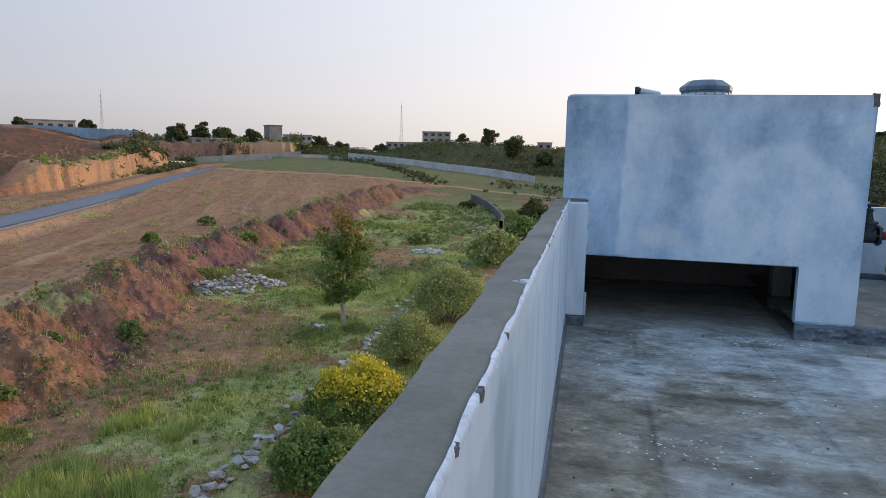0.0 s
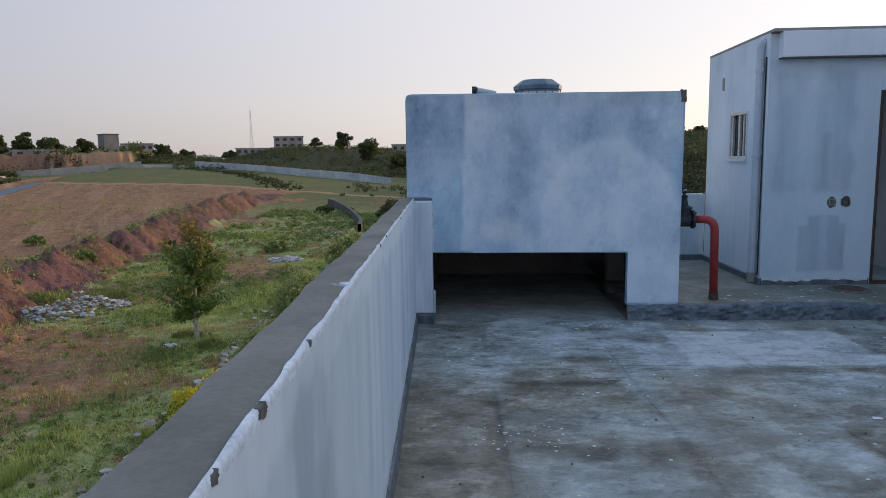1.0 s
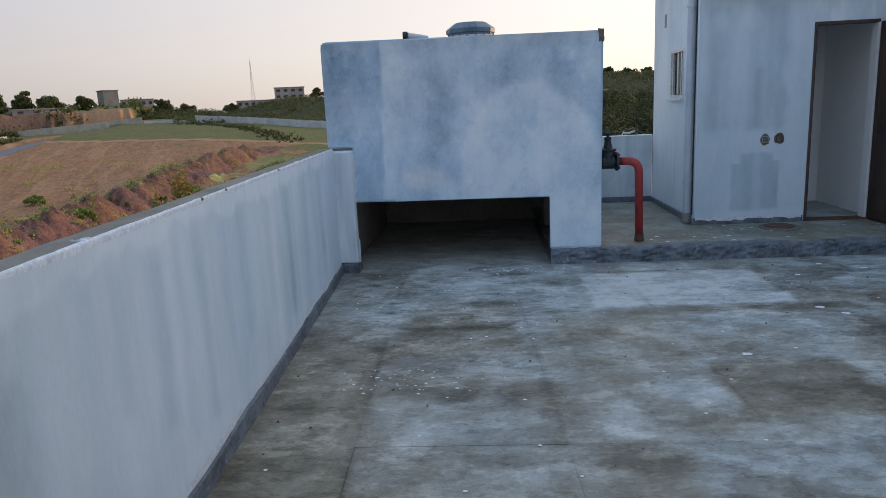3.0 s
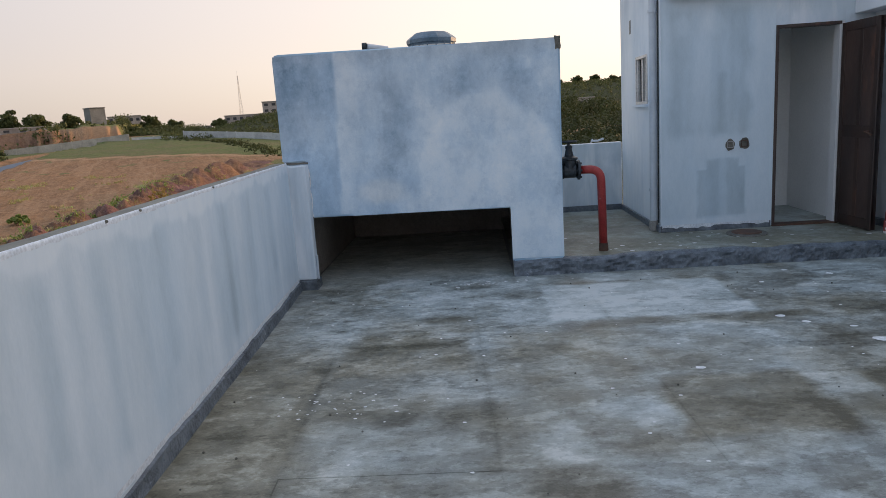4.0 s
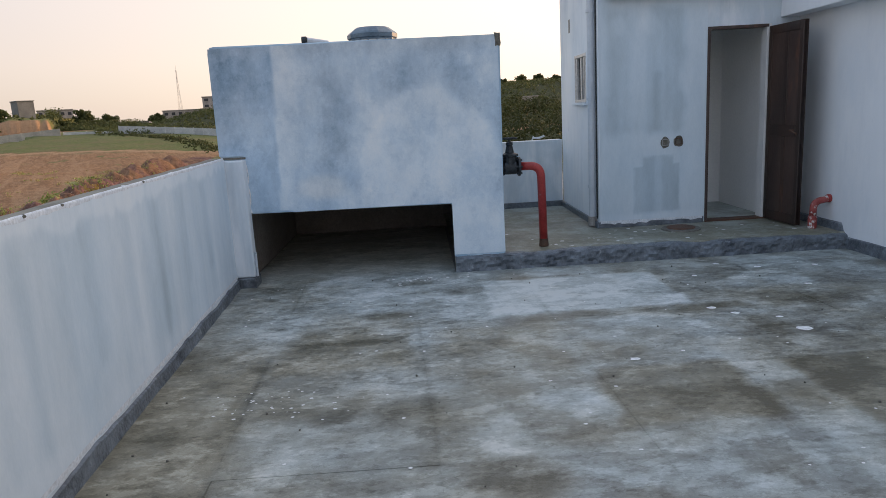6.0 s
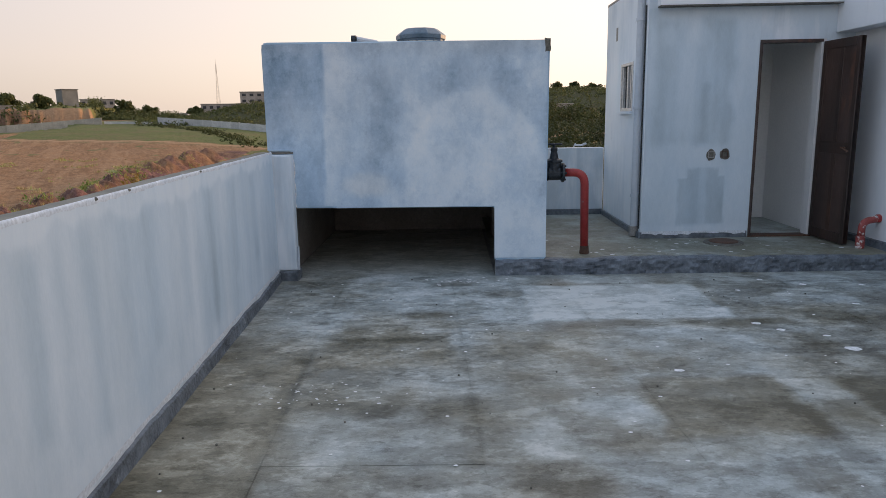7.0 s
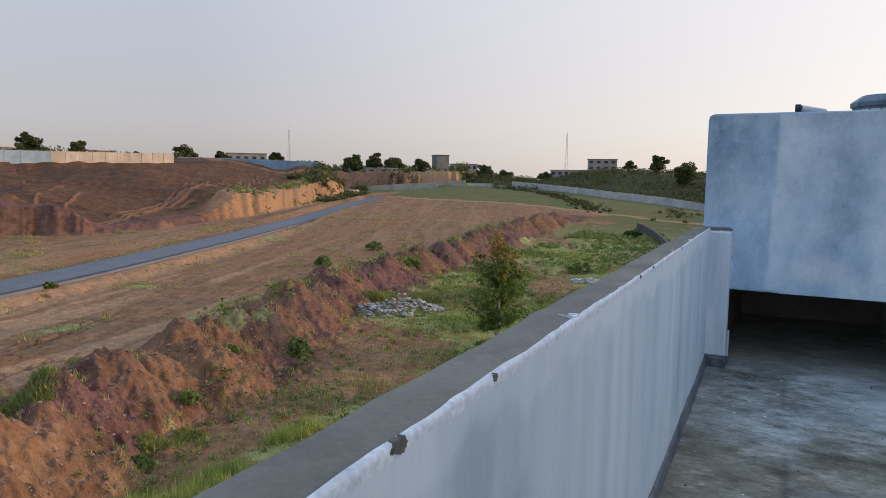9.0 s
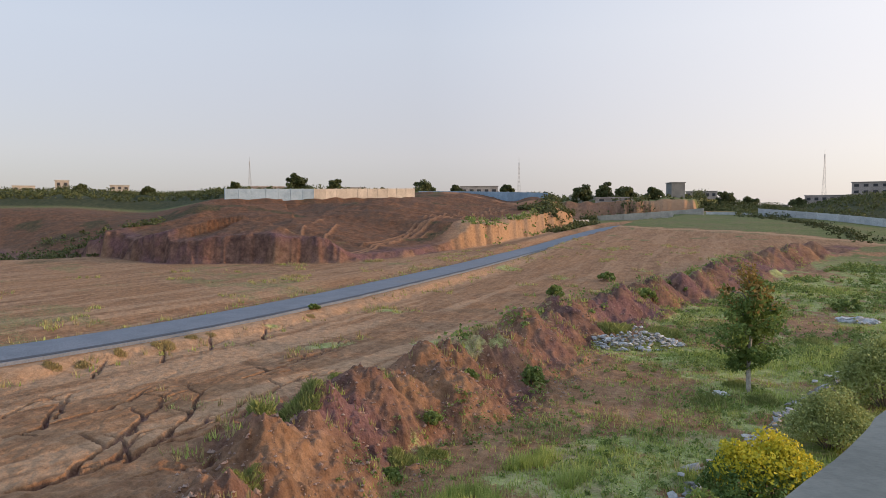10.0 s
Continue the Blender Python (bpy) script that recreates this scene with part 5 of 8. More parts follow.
def tank_room():
    """A walled water-tank platform on a low opening, open at the top."""
    room = empty("tank_room", (1.05, 1.5, 0.0))
    tagged(room, "whitewashed tank enclosure raised over a low dark opening", "enclosure")
    room_parts = []

    def add(name, bm, mat, label=""):
        ob = part(name, bm, mat, None, label)
        ob.parent = room
        ob.matrix_parent_inverse = room.matrix_world.inverted()
        room_parts.append(ob)
        return ob

    X0, X1, TOP, LO, Y1 = -0.292, 2.385, 2.222, 0.672, 2.94
    bm = bmesh.new()
    # front wall as one L-shaped slab: panel and pillar
    prof = [(-0.055, 0.688), (1.876, 0.672), (1.872, PLINTH - 0.02), (2.364, PLINTH - 0.02), (2.387, TOP - 0.006), (X0 + 0.045, TOP + 0.014), (X0 + 0.014, TOP + 0.002), (X0 + 0.003, TOP - 0.035), (X0, 1.232), (-0.055, 1.225)]
    f = [bm.verts.new((x, 0.0, z)) for x, z in prof]
    b = [bm.verts.new((x, 0.13, z)) for x, z in prof]
    bm.faces.new(f)
    bm.faces.new(list(reversed(b)))
    for k in range(len(prof)):
        bm.faces.new((f[(k + 1) % len(prof)], f[k], b[k], b[(k + 1) % len(prof)]))
    bmesh.ops.recalc_face_normals(bm, faces=bm.faces)
    bmesh.ops.bevel(bm, geom=list(bm.edges), offset=0.012, segments=2, affect="EDGES")
    add("front_wall", bm, WASH)
    add("side_wall", box(bmesh.new(), 2.255, 0.132, PLINTH, 2.383, Y1, TOP - 0.01, bevel=0.01), WASH)
    add("side_wall", box(bmesh.new(), X0 + 0.002, 0.132, 0.70, X0 + 0.13, Y1, TOP - 0.01, bevel=0.01), WASH)
    # deeper in, the wall takes the shade-dark colour; its front stays whitewashed
    add("lower_wall", box(bmesh.new(), X0 + 0.004, 0.32, 0.0, X0 + 0.128, Y1, 0.699), DARK_IN, "concrete under the platform, coloured dark for the shade there")
    add("lower_wall", box(bmesh.new(), X0 + 0.004, 0.0, 0.0, X0 + 0.128, 0.319, 0.66), WASH)
    # back, platform and post carry the opening's shade in their colour
    add("back_wall", box(bmesh.new(), X0 + 0.06, Y1 - 0.13, -0.01, 2.32, Y1 - 0.003, TOP - 0.004 - 0.01, bevel=0.01), RECESS_BACK)
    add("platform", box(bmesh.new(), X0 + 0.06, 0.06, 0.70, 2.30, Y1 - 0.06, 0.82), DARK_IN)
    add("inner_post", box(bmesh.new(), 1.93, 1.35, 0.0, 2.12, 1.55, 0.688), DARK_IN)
    # the brushed coats of whitewash: a darker strip, a paler sweep, runs from the top

    def tone(x, z):
        pale = 0.53 + 0.15 * fbm(x * 1.7, z * 1.5, 4, 80) + 0.13 * np.tanh(2.0 * fbm(x * 4.5, z * 3.2, 4, 81))
        runs = noise2(x * 10, z * 0.7, 82) + 0.6 * noise2(x * 23, z * 0.9, 83)
        pale = pale + runs * (0.018 + 0.035 * ramp01(1.4, 2.2, z))
        edge = 0.262 + 0.030 * (z - 1.45) + 0.006 * noise2(z * 7, z * 0, 84)
        first = ramp01(edge + 0.012, edge - 0.012, x)
        pale = pale - first * (0.13 + 0.08 * ramp01(1.5, 1.9, z)) - 0.10 * spot(x, z, -0.17, 1.75, 0.12, 0.45, 1) * first + 0.09 * spot(x, z, 0.10, 1.35, 0.16, 0.18, 2)
        pale = pale + 0.13 * ramp01(edge, edge + 0.01, x) * ramp01(edge + 0.38, edge + 0.05, x)
        pale = pale - 0.13 * stain(x, z, 0.70, 0.98, 0.85, 1.95, 0.10, 0.12, 3) - 0.10 * stain(x, z, 1.58, 1.68, 0.85, 1.2, 0.05, 0.05, 4)
        sweep = np.hypot((x - 1.68) / 0.66, (z - 0.98) / 0.82) + 0.10 * fbm(x * 2.5, z * 2.5, 3, 85)
        pale = pale + 0.15 * ramp01(1.02, 0.93, sweep) - 0.13 * ramp01(0.98, 1.08, sweep) * ramp01(1.5, 1.2, sweep) * ramp01(1.0, 1.5, x)
        pale = pale + 0.20 * spot(x, z, 0.66, 0.90, 0.24, 0.13, 5) - 0.10 * ramp01(2.02, 2.14, z + 0.06 * fbm(x * 3, x * 0, 3, 86)) * ramp01(0.2, 0.4, x)
        pillar = ramp01(1.83, 1.93, x) * ramp01(0.95, 0.6, z)
        pale = pale * (1 - pillar) + pillar * (0.70 + 0.04 * fbm(x * 3, z * 3, 3, 87))
        warm = 0.35 + 0.2 * fbm(x * 1.2, z * 1.2, 3, 88) + 0.6 * spot(x, z, 0.66, 0.90, 0.24, 0.13, 5) + 0.3 * ramp01(2.05, 2.2, z) - 0.3 * first
        return pale, warm

    lower = lambda x: np.where(x < -0.06, 1.235, np.where(x < 1.878, 0.692 - 0.007 * x, 0.160))
    add_skin = skin("paint_coat", np.arange(X0 + 0.012, 2.3701, 0.0262), np.linspace(0.150, 2.216, 90), lambda x, z: (x, 0 * x - 0.0035, z), lambda x, z: z > lower(x) + 0.006, tone, TANK_COAT, None, "brushed whitewash with a darker strip and a paler sweep")
    add_skin.parent = room
    add_skin.matrix_parent_inverse = room.matrix_world.inverted()
    # narrow pier at the end of the parapet
    bm = box(bmesh.new(), -0.30, -0.128, 0.10, -0.044, 0.0 - 0.002, 1.205, bevel=0.012)
    add("pier", bm, STREAK, "whitewashed pier with a rough edge")
    add("pier_foot", box(bmesh.new(), -0.30, -0.15, -0.01, -0.035, 0.06, 0.098, bevel=0.012), TAR, "dark bitumen foot")
    bm = tube(bmesh.new(), [(-0.034, -0.085, 0.10), (-0.030, -0.085, 0.33)], 0.012, 8)
    add("stub_pipe", bm, PVC, "short pale pipe stub")
    # broken upper corner and the joint under the overhang
    bm = bmesh.new()
    box(bm, 2.338, -0.005, 2.112, 2.3895, 0.05, 2.2265)
    bmesh.ops.subdivide_edges(bm, edges=list(bm.edges), cuts=3, use_grid_fill=True)
    for v in bm.verts:
        if v.co.x < 2.36 or v.co.z < 2.15:
            v.co += Vector((0.012 * noise.noise(v.co * 40), 0, 0.016 * noise.noise(v.co * 31 + Vector((5, 0, 0)))))
    add("broken_corner", bm, CHIP, "dark broken upper corner")
    add("joint_gap", box(bmesh.new(), X0 - 0.004, -0.012, 1.212, -0.045, 0.05, 1.229), CHIP, "dark open joint")
    # paint ridge where wall and pier meet
    bm = bmesh.new()
    tube(bm, [(-0.043 + 0.006 * math.sin(z * 31), -0.008, z) for z in np.arange(0.70, 1.2, 0.03)], [0.006 + 0.003 * math.sin(z * 57) for z in np.arange(0.70, 1.2, 0.03)], 6)
    add("paint_ridge", bm, PAINT)
    return room


tank_room()


def water_tank():
    tank = empty("water_tank", (1.13, 1.65, 0.82))
    tagged(tank, "blue-grey ribbed plastic water tank with a faceted lid", "water tank")
    bm = lathe(bmesh.new(), [(0.52, 0.0), (0.54, 0.05), (0.54, 1.2), (0.50, 1.33), (0.30, 1.42)], (0, 0, 0), 28)
    part("body", bm, TANK, tank, smooth=True)
    bm = bmesh.new()
    sides = 10
    lathe(bm, [(0.262, 1.42), (0.268, 1.575), (0.285, 1.585), (0.288, 1.625), (0.268, 1.645), (0.19, 1.700), (0.02, 1.706)], (0, 0, 0), sides)
    lid = part("lid", bm, TANK, tank, "blue-grey faceted lid")
    for k in range(9):
        a = math.radians(-160 + 20 * k * 1.05)
        bm = bmesh.new()
        tube(bm, [(0.264 * math.cos(a), 0.264 * math.sin(a), 1.44), (0.269 * math.cos(a), 0.269 * math.sin(a), 1.578)], 0.007, 6)
        part("rib", bm, TANK, lid)
    part("band", lathe(bmesh.new(), [(0.264, 1.53), (0.272, 1.535), (0.272, 1.55), (0.264, 1.555)], (0, 0, 0), 24), TANK_PALE, lid, "pale band")


water_tank()
over = empty("overflow_pipe", (0.42, 1.5, 2.4))
tagged(over, "pale pipe end with a black rim on the tank enclosure", "pipe")
part("pipe", tube(bmesh.new(), [(-0.02, 0, 0.005), (0.2, 0.12, -0.03)], 0.037, 14), PVC, over, smooth=False)
part("rim", lathe(bmesh.new(), [(0.036, -0.05), (0.046, -0.05), (0.046, 0.0), (0.036, 0.0)], (-0.02, 0, 0.005), 14, "x"), IRON, over, "black rim")

# ---- raised plinth and stair room ----
bm = bmesh.new()
xs = np.arange(1.872, RIGHT + 0.05, 0.08)
wav = 0.010 * fbm(xs * 2.2, xs * 0, 3, 60)
top = [bm.verts.new((x, 0.035 + w, PLINTH + 0.3 * w)) for x, w in zip(xs, wav)]
mid = [bm.verts.new((x, 0.012 + w * 1.4, PLINTH - 0.02)) for x, w in zip(xs, wav)]
low = [bm.verts.new((x, 0.0 + w * 0.7, -0.01)) for x, w in zip(xs, wav)]
rear = [bm.verts.new((x, 2.958, PLINTH)) for x in xs]
for a, b in ((low, mid), (mid, top), (top, rear)):
    for k in range(len(xs) - 1):
        bm.faces.new((a[k], a[k + 1], b[k + 1], b[k]))
plinth = part("plinth", bm, DIRTY)
tagged(plinth, "raised cement platform before the stair room", "platform", kind="structure")
bm = bmesh.new()
xs = np.arange(1.874, RIGHT + 0.02, 0.022)
rows = []
for k, (fy, fz) in enumerate(((-0.026, -0.005), (-0.022, 0.03), (-0.020, 0.06), (-0.017, 0.09), (-0.012, 0.12), (0.0, PLINTH - 0.016), (0.022, PLINTH - 0.004), (0.06, PLINTH + 0.003))):
    fold = np.abs(fbm(xs * 5.0 + fz * 16, xs * 0 + fz * 9, 3, 61)) + 0.5 * np.abs(noise2(xs * 19 - fz * 60, xs * 0 + fz * 20, 63))
    dip = 0.018 * fbm(xs * 3.0, xs * 0, 4, 62)
    rows.append([bm.verts.new((x, fy - 0.034 * f, fz + (d * min(1.0, fz / 0.1) if k > 0 else 0) - (0.004 * f if k > 4 else 0))) for x, f, d in zip(xs, fold, dip)])
for a, b in zip(rows, rows[1:]):
    for k in range(len(xs) - 1):
        bm.faces.new((a[k], a[k + 1], b[k + 1], b[k]))
part("plinth_facing", bm, TAR, plinth, "wrinkled dark bitumen facing")

HX, HY, HT = 3.57, 1.03, 2.90
D0, D1, DT = 4.76, 5.455, 2.275


def stair_room():
    """The stair room: front wall with the doorway, left wall with the window, and the long wall towards the camera's side."""
    front = bmesh.new()
    for b in ((HX, HY, PLINTH, D0, HY + 0.13, HT - 0.01), (D1, HY, PLINTH, RIGHT + 0.4, HY + 0.13, HT - 0.01), (D0 + 0.0005, HY, DT, D1 - 0.0005, HY + 0.13, HT - 0.01)):
        box(front, *b)
    ob = part("wall_stair_front", front, STREAK)
    tagged(ob, "whitewashed stair room wall with a doorway and damp patches", "wall", kind="structure")
    side = bmesh.new()
    W0, W1, Z0, Z1 = 1.56, 2.12, 1.555, 2.115
    for b in ((HX - 0.005, HY + 0.131, PLINTH, HX + 0.125, W0, HT), (HX - 0.005, W1, PLINTH, HX + 0.125, 2.957, HT), (HX - 0.005, W0, PLINTH, HX + 0.125, W1, Z0), (HX - 0.005, W0, Z1, HX + 0.125, W1, HT), (HX - 0.005, HY - 0.002, PLINTH, HX - 0.0008, HY + 0.13, HT)):
        box(side, *b)
    ob = part("wall_stair_side", side, PALE)
    tagged(ob, "whitewashed stair room side wall with a small window", "wall", kind="structure")
    boxed("vent_recess", (HX - 0.009, 2.36, 2.42, HX - 0.0052, 2.44, 2.58), CEMENT, ob, "small grey blocked vent")
    boxed("side_skirting", (HX - 0.035, HY - 0.03, PLINTH - 0.002, HX - 0.006, 2.93, PLINTH + 0.07), TAR, ob, "dark bitumen skirting", bevel=0.008)
    boxed("front_skirting", (HX - 0.006, HY - 0.032, PLINTH - 0.003, D0 - 0.02, HY - 0.001, PLINTH + 0.072), TAR, bpy.data.objects["wall_stair_front"], "dark bitumen skirting", bevel=0.008)
    rest = bmesh.new()
    for b in ((HX + 0.126, 2.83, -0.01, 11.9, 2.95, HT), (11.8, -8.0, -0.01, 11.9, 2.82, HT), (RIGHT + 0.131, -8.0, -0.01, 11.79, -7.88, HT)):
        box(rest, *b)
    tagged(part("wall_stair_back", rest, WASH), "plain whitewashed walls closing the stair room", "wall", kind="structure")
    right = part("wall_stair_right", box(bmesh.new(), RIGHT, -8.0, -0.015, RIGHT + 0.13, HY - 0.001, HT - 0.004), FRESH)
    tagged(right, "long whitewashed wall at right angles to the door", "wall", kind="structure")
    bm = bmesh.new()
    ys = np.arange(-7.9, HY, 0.06)
    wv = 0.012 * fbm(ys * 2.2, ys * 0, 3, 66)
    a = [bm.verts.new((RIGHT - 0.03 + w, y, -0.004 if y < 0.03 else PLINTH - 0.004)) for y, w in zip(ys, wv)]
    b = [bm.verts.new((RIGHT - 0.018 + w, y, (0.10 if y < 0.03 else PLINTH + 0.07) + w)) for y, w in zip(ys, wv)]
    c = [bm.verts.new((RIGHT + 0.003, y, (0.112 if y < 0.03 else PLINTH + 0.082) + w)) for y, w in zip(ys, wv)]
    for p, q in ((a, b), (b, c)):
        for k in range(len(ys) - 1):
            bm.faces.new((p[k], q[k], q[k + 1], p[k + 1]))
    part("right_skirting", bm, TAR, right, "dark bitumen skirting")
    tagged(boxed("roof_slab", (HX - 0.005, HY - 0.10, HT + 0.001, 11.95, 2.96, HT + 0.03), CEMENT), "thin cement roof slab of the stair room", "roof", kind="structure")
    boxed("right_roof", (RIGHT - 0.19, -8.0, HT + 0.001, 11.95, HY - 0.101, HT + 0.03), CEMENT, bpy.data.objects["roof_slab"])
    tagged(boxed("trim_fascia", (HX + 0.085, HY - 0.11, 2.63, RIGHT - 0.215, HY - 0.001, HT), PALE, bevel=0.006), "whitewashed fascia band over the door wall", "fascia", kind="structure")
    tagged(boxed("trim_beam", (RIGHT - 0.21, -8.0, 2.335, RIGHT - 0.001, HY - 0.002, HT - 0.001), FRESH, bevel=0.006), "whitewashed overhanging beam above the long wall", "beam", kind="structure")
    boxed("drip_edge", (HX + 0.09, HY - 0.113, 2.618, RIGHT - 0.22, HY - 0.003, 2.629), CHIP, bpy.data.objects["trim_fascia"], "thin dark strip along the lower edge")
    # window
    win = empty("window_1", (HX, (W0 + W1) / 2, (Z0 + Z1) / 2))
    tagged(win, "small pale aluminium sliding window with dark glass", "window", kind="structure")
    hw, hh = (W1 - W0) / 2, (Z1 - Z0) / 2

    def bars(name, spans, mat, label=""):
        for b in spans:
            part(name, box(bmesh.new(), *b, bevel=0.003), mat, win, label)

    bars("frame", ((-0.012, -hw, -hh, 0.05, -hw + 0.035, hh), (-0.012, hw - 0.035, -hh, 0.05, hw, hh), (-0.012, -hw + 0.035, hh - 0.035, 0.05, hw - 0.035, hh), (-0.012, -hw + 0.035, -hh, 0.05, hw - 0.035, -hh + 0.035)), ALU)
    bars("sash", ((0.0, -0.03, -hh + 0.036, 0.03, 0.02, hh - 0.036), (0.0, hw - 0.085, -hh + 0.036, 0.03, hw - 0.036, hh - 0.036), (0.0, -0.16, -hh + 0.036, 0.025, -0.13, hh - 0.036)), ALU)
    bars("sill", ((-0.045, -hw - 0.02, -hh - 0.03, 0.0, hw + 0.02, -hh - 0.001),), PALE)
    glass = part("pane", box(bmesh.new(), 0.032, -hw + 0.02, -hh + 0.02, 0.038, hw - 0.02, hh - 0.02), GLASS, win, "dark glass")
    return win


GLASS = bpy.data.materials.new("dark_window_glass")
GLASS.use_nodes = True
gb = GLASS.node_tree.nodes["Principled BSDF"]
gb.inputs["Base Color"].default_value = (0.02, 0.025, 0.03, 1)
gb.inputs["Roughness"].default_value = 0.06
stair_room()
# the small room seen through the open door
rm = bmesh.new()
for b in ((D0 - 0.25, HY + 1.35, PLINTH, 6.4, HY + 1.42, 2.62), (D0 - 0.25, HY + 0.132, PLINTH, D0 - 0.18, HY + 1.349, 2.62), (5.52, HY + 0.132, PLINTH, 5.6, HY + 1.349, 2.62)):
    box(rm, *b)
tagged(part("wall_inner_room", rm, INSIDE), "pale plastered walls of the room behind the door", "wall", kind="structure")
tagged(boxed("inner_floor", (D0 - 0.25, HY - 0.001, PLINTH - 0.05, 6.4, HY + 1.42, PLINTH + 0.012), SCREED), "grey cement floor behind the door", "floor", kind="structure")
tagged(boxed("ceiling", (D0 - 0.25, HY + 0.131, 2.621, 6.4, HY + 1.42, 2.66), INSIDE), "plain plaster ceiling behind the door", "ceiling", kind="structure")


def door():
    d = empty("door_1", ((D0 + D1) / 2, HY, PLINTH))
    tagged(d, "dark brown steel door standing open in its frame", "door", kind="structure")
    w = (D1 - D0) / 2
    h = DT - PLINTH
    for b in ((-w, -0.012, 0.0, -w + 0.03, 0.12, h), (-w + 0.03, -0.012, h - 0.032, w - 0.03, 0.12, h)):
        part("jamb", box(bmesh.new(), *b, bevel=0.003), DOOR, d, "dark brown frame")
    part("jamb", box(bmesh.new(), w - 0.05, -0.008, 0.0, w, 0.12, h, bevel=0.003), WHITE_POST, d, "pale frame post")
    part("threshold", box(bmesh.new(), -w, -0.02, -0.01, w, 0.12, 0.018, bevel=0.003), RUST, d, "rusty threshold")
    lw = 0.60
    m = pose(w - 0.005, -0.02, 0.0, 0, 0, -86)
    leaf = part("leaf", box(bmesh.new(), 0.0, -0.02, 0.015, lw, 0.02, h - 0.03, bevel=0.004, m=m), DOOR, d, "dark brown sheet-steel leaf")
    for b in ((0.0, -0.028, 0.015, 0.06, 0.028, h - 0.03), (lw - 0.06, -0.028, 0.015, lw, 0.028, h - 0.03), (0.061, -0.028, h - 0.12, lw - 0.061, 0.028, h - 0.03), (0.061, -0.028, 0.016, lw - 0.061, 0.028, 0.12), (0.061, -0.028, 0.93, lw - 0.061, 0.028, 1.05), (0.29, -0.026, 0.121, 0.35, 0.026, 0.929), (0.29, -0.026, 1.051, 0.35, 0.026, h - 0.121)):
        part("rail", box(bmesh.new(), *b, bevel=0.004, m=m), RAIL, leaf)
    part("handle", tube(bmesh.new(), [m @ Vector(p) for p in ((lw - 0.09, -0.03, 1.0), (lw - 0.09, -0.075, 1.0), (lw + 0.03, -0.08, 0.97))], 0.010, 8), RUST, leaf, "rusty lever handle")


door()


def socket(x, z, seed):
    s = empty("socket_box", (x, HY, z))
    tagged(s, "empty electrical back box in a ragged plaster hole", "socket", "socket boxes in the wall")
    bm = bmesh.new()
    ring = []
    for k in range(16):
        a = 2 * math.pi * k / 16
        q = 0.054 * (1 + 0.30 * noise.noise(Vector((math.cos(a) * 1.9 + seed * 7, math.sin(a) * 1.9, 0))))
        ring.append(bm.verts.new((q * math.cos(a) * 0.95, -0.002, q * math.sin(a) * 1.15)))
    bm.faces.new(ring)
    ex = bmesh.ops.extrude_face_region(bm, geom=list(bm.faces))
    for v in ex["geom"]:
        if isinstance(v, bmesh.types.BMVert):
            v.co.y = -0.006
    bmesh.ops.recalc_face_normals(bm, faces=bm.faces)
    part("ragged_hole", bm, CHIP, s)
    fr = bmesh.new()
    for b in ((-0.034, -0.012, -0.036, -0.026, -0.0062, 0.036), (0.026, -0.012, -0.036, 0.034, -0.0062, 0.036), (-0.026, -0.012, 0.028, 0.026, -0.0062, 0.036), (-0.026, -0.012, -0.036, 0.026, -0.0062, -0.028)):
        box(fr, *b)
    part("box_rim", fr, RUST if seed else CEMENT, s)


socket(4.305, 1.073, 0)
socket(4.452, 1.078, 1)
# the coat on the door wall, with a grey repair
front_wall = bpy.data.objects["wall_stair_front"]


def door_wall_tone(x, z):
    pale = 0.60 + 0.10 * fbm(x * 1.8, z * 1.1, 4, 111) + 0.05 * noise2(x * 9, z * 0.6, 112)
    damp = stain(x, z, 3.66, 4.50, 1.17, 2.50, 0.06, 0.08, 21)
    pale = pale - damp * (0.16 + 0.10 * noise2(x * 5.5, z * 0.45, 113) + 0.05 * noise2(x * 16, z * 0.6, 114))
    pale = pale - 0.14 * stain(x, z, 4.18, 4.27, 1.2, 1.85, 0.03, 0.03, 22)
    pale = pale + 0.10 * spot(x, z, 3.78, 2.32, 0.10, 0.13, 23) + 0.10 * spot(x, z, 4.12, 2.36, 0.12, 0.14, 24)
    fix = np.maximum(stain(x, z, 3.96, 4.47, 0.31, 0.83, 0.012, 0.03, 25), stain(x, z, 4.06, 4.40, 0.31, 0.93, 0.012, 0.03, 26))
    pale = pale - fix * (0.24 - 0.10 * stain(x, z, 4.19, 4.27, 0.2, 1.0, 0.02, 0.02, 27) + 0.06 * noise2(x * 4, z * 2, 115))
    pale = pale + 0.10 * ramp01(0.34, 0.24, z)
    return pale, 0.45 + 0.25 * fbm(x * 1.3, z * 1.3, 3, 116)


skin("paint_coat", np.linspace(HX + 0.004, D0 - 0.004, 56), np.linspace(PLINTH + 0.07, 2.612, 100), lambda x, z: (x, 0 * x + HY - 0.0012, z), lambda x, z: x > 0, door_wall_tone, PARAPET_COAT, front_wall, "patchy whitewash with damp streaks and a grey repair")


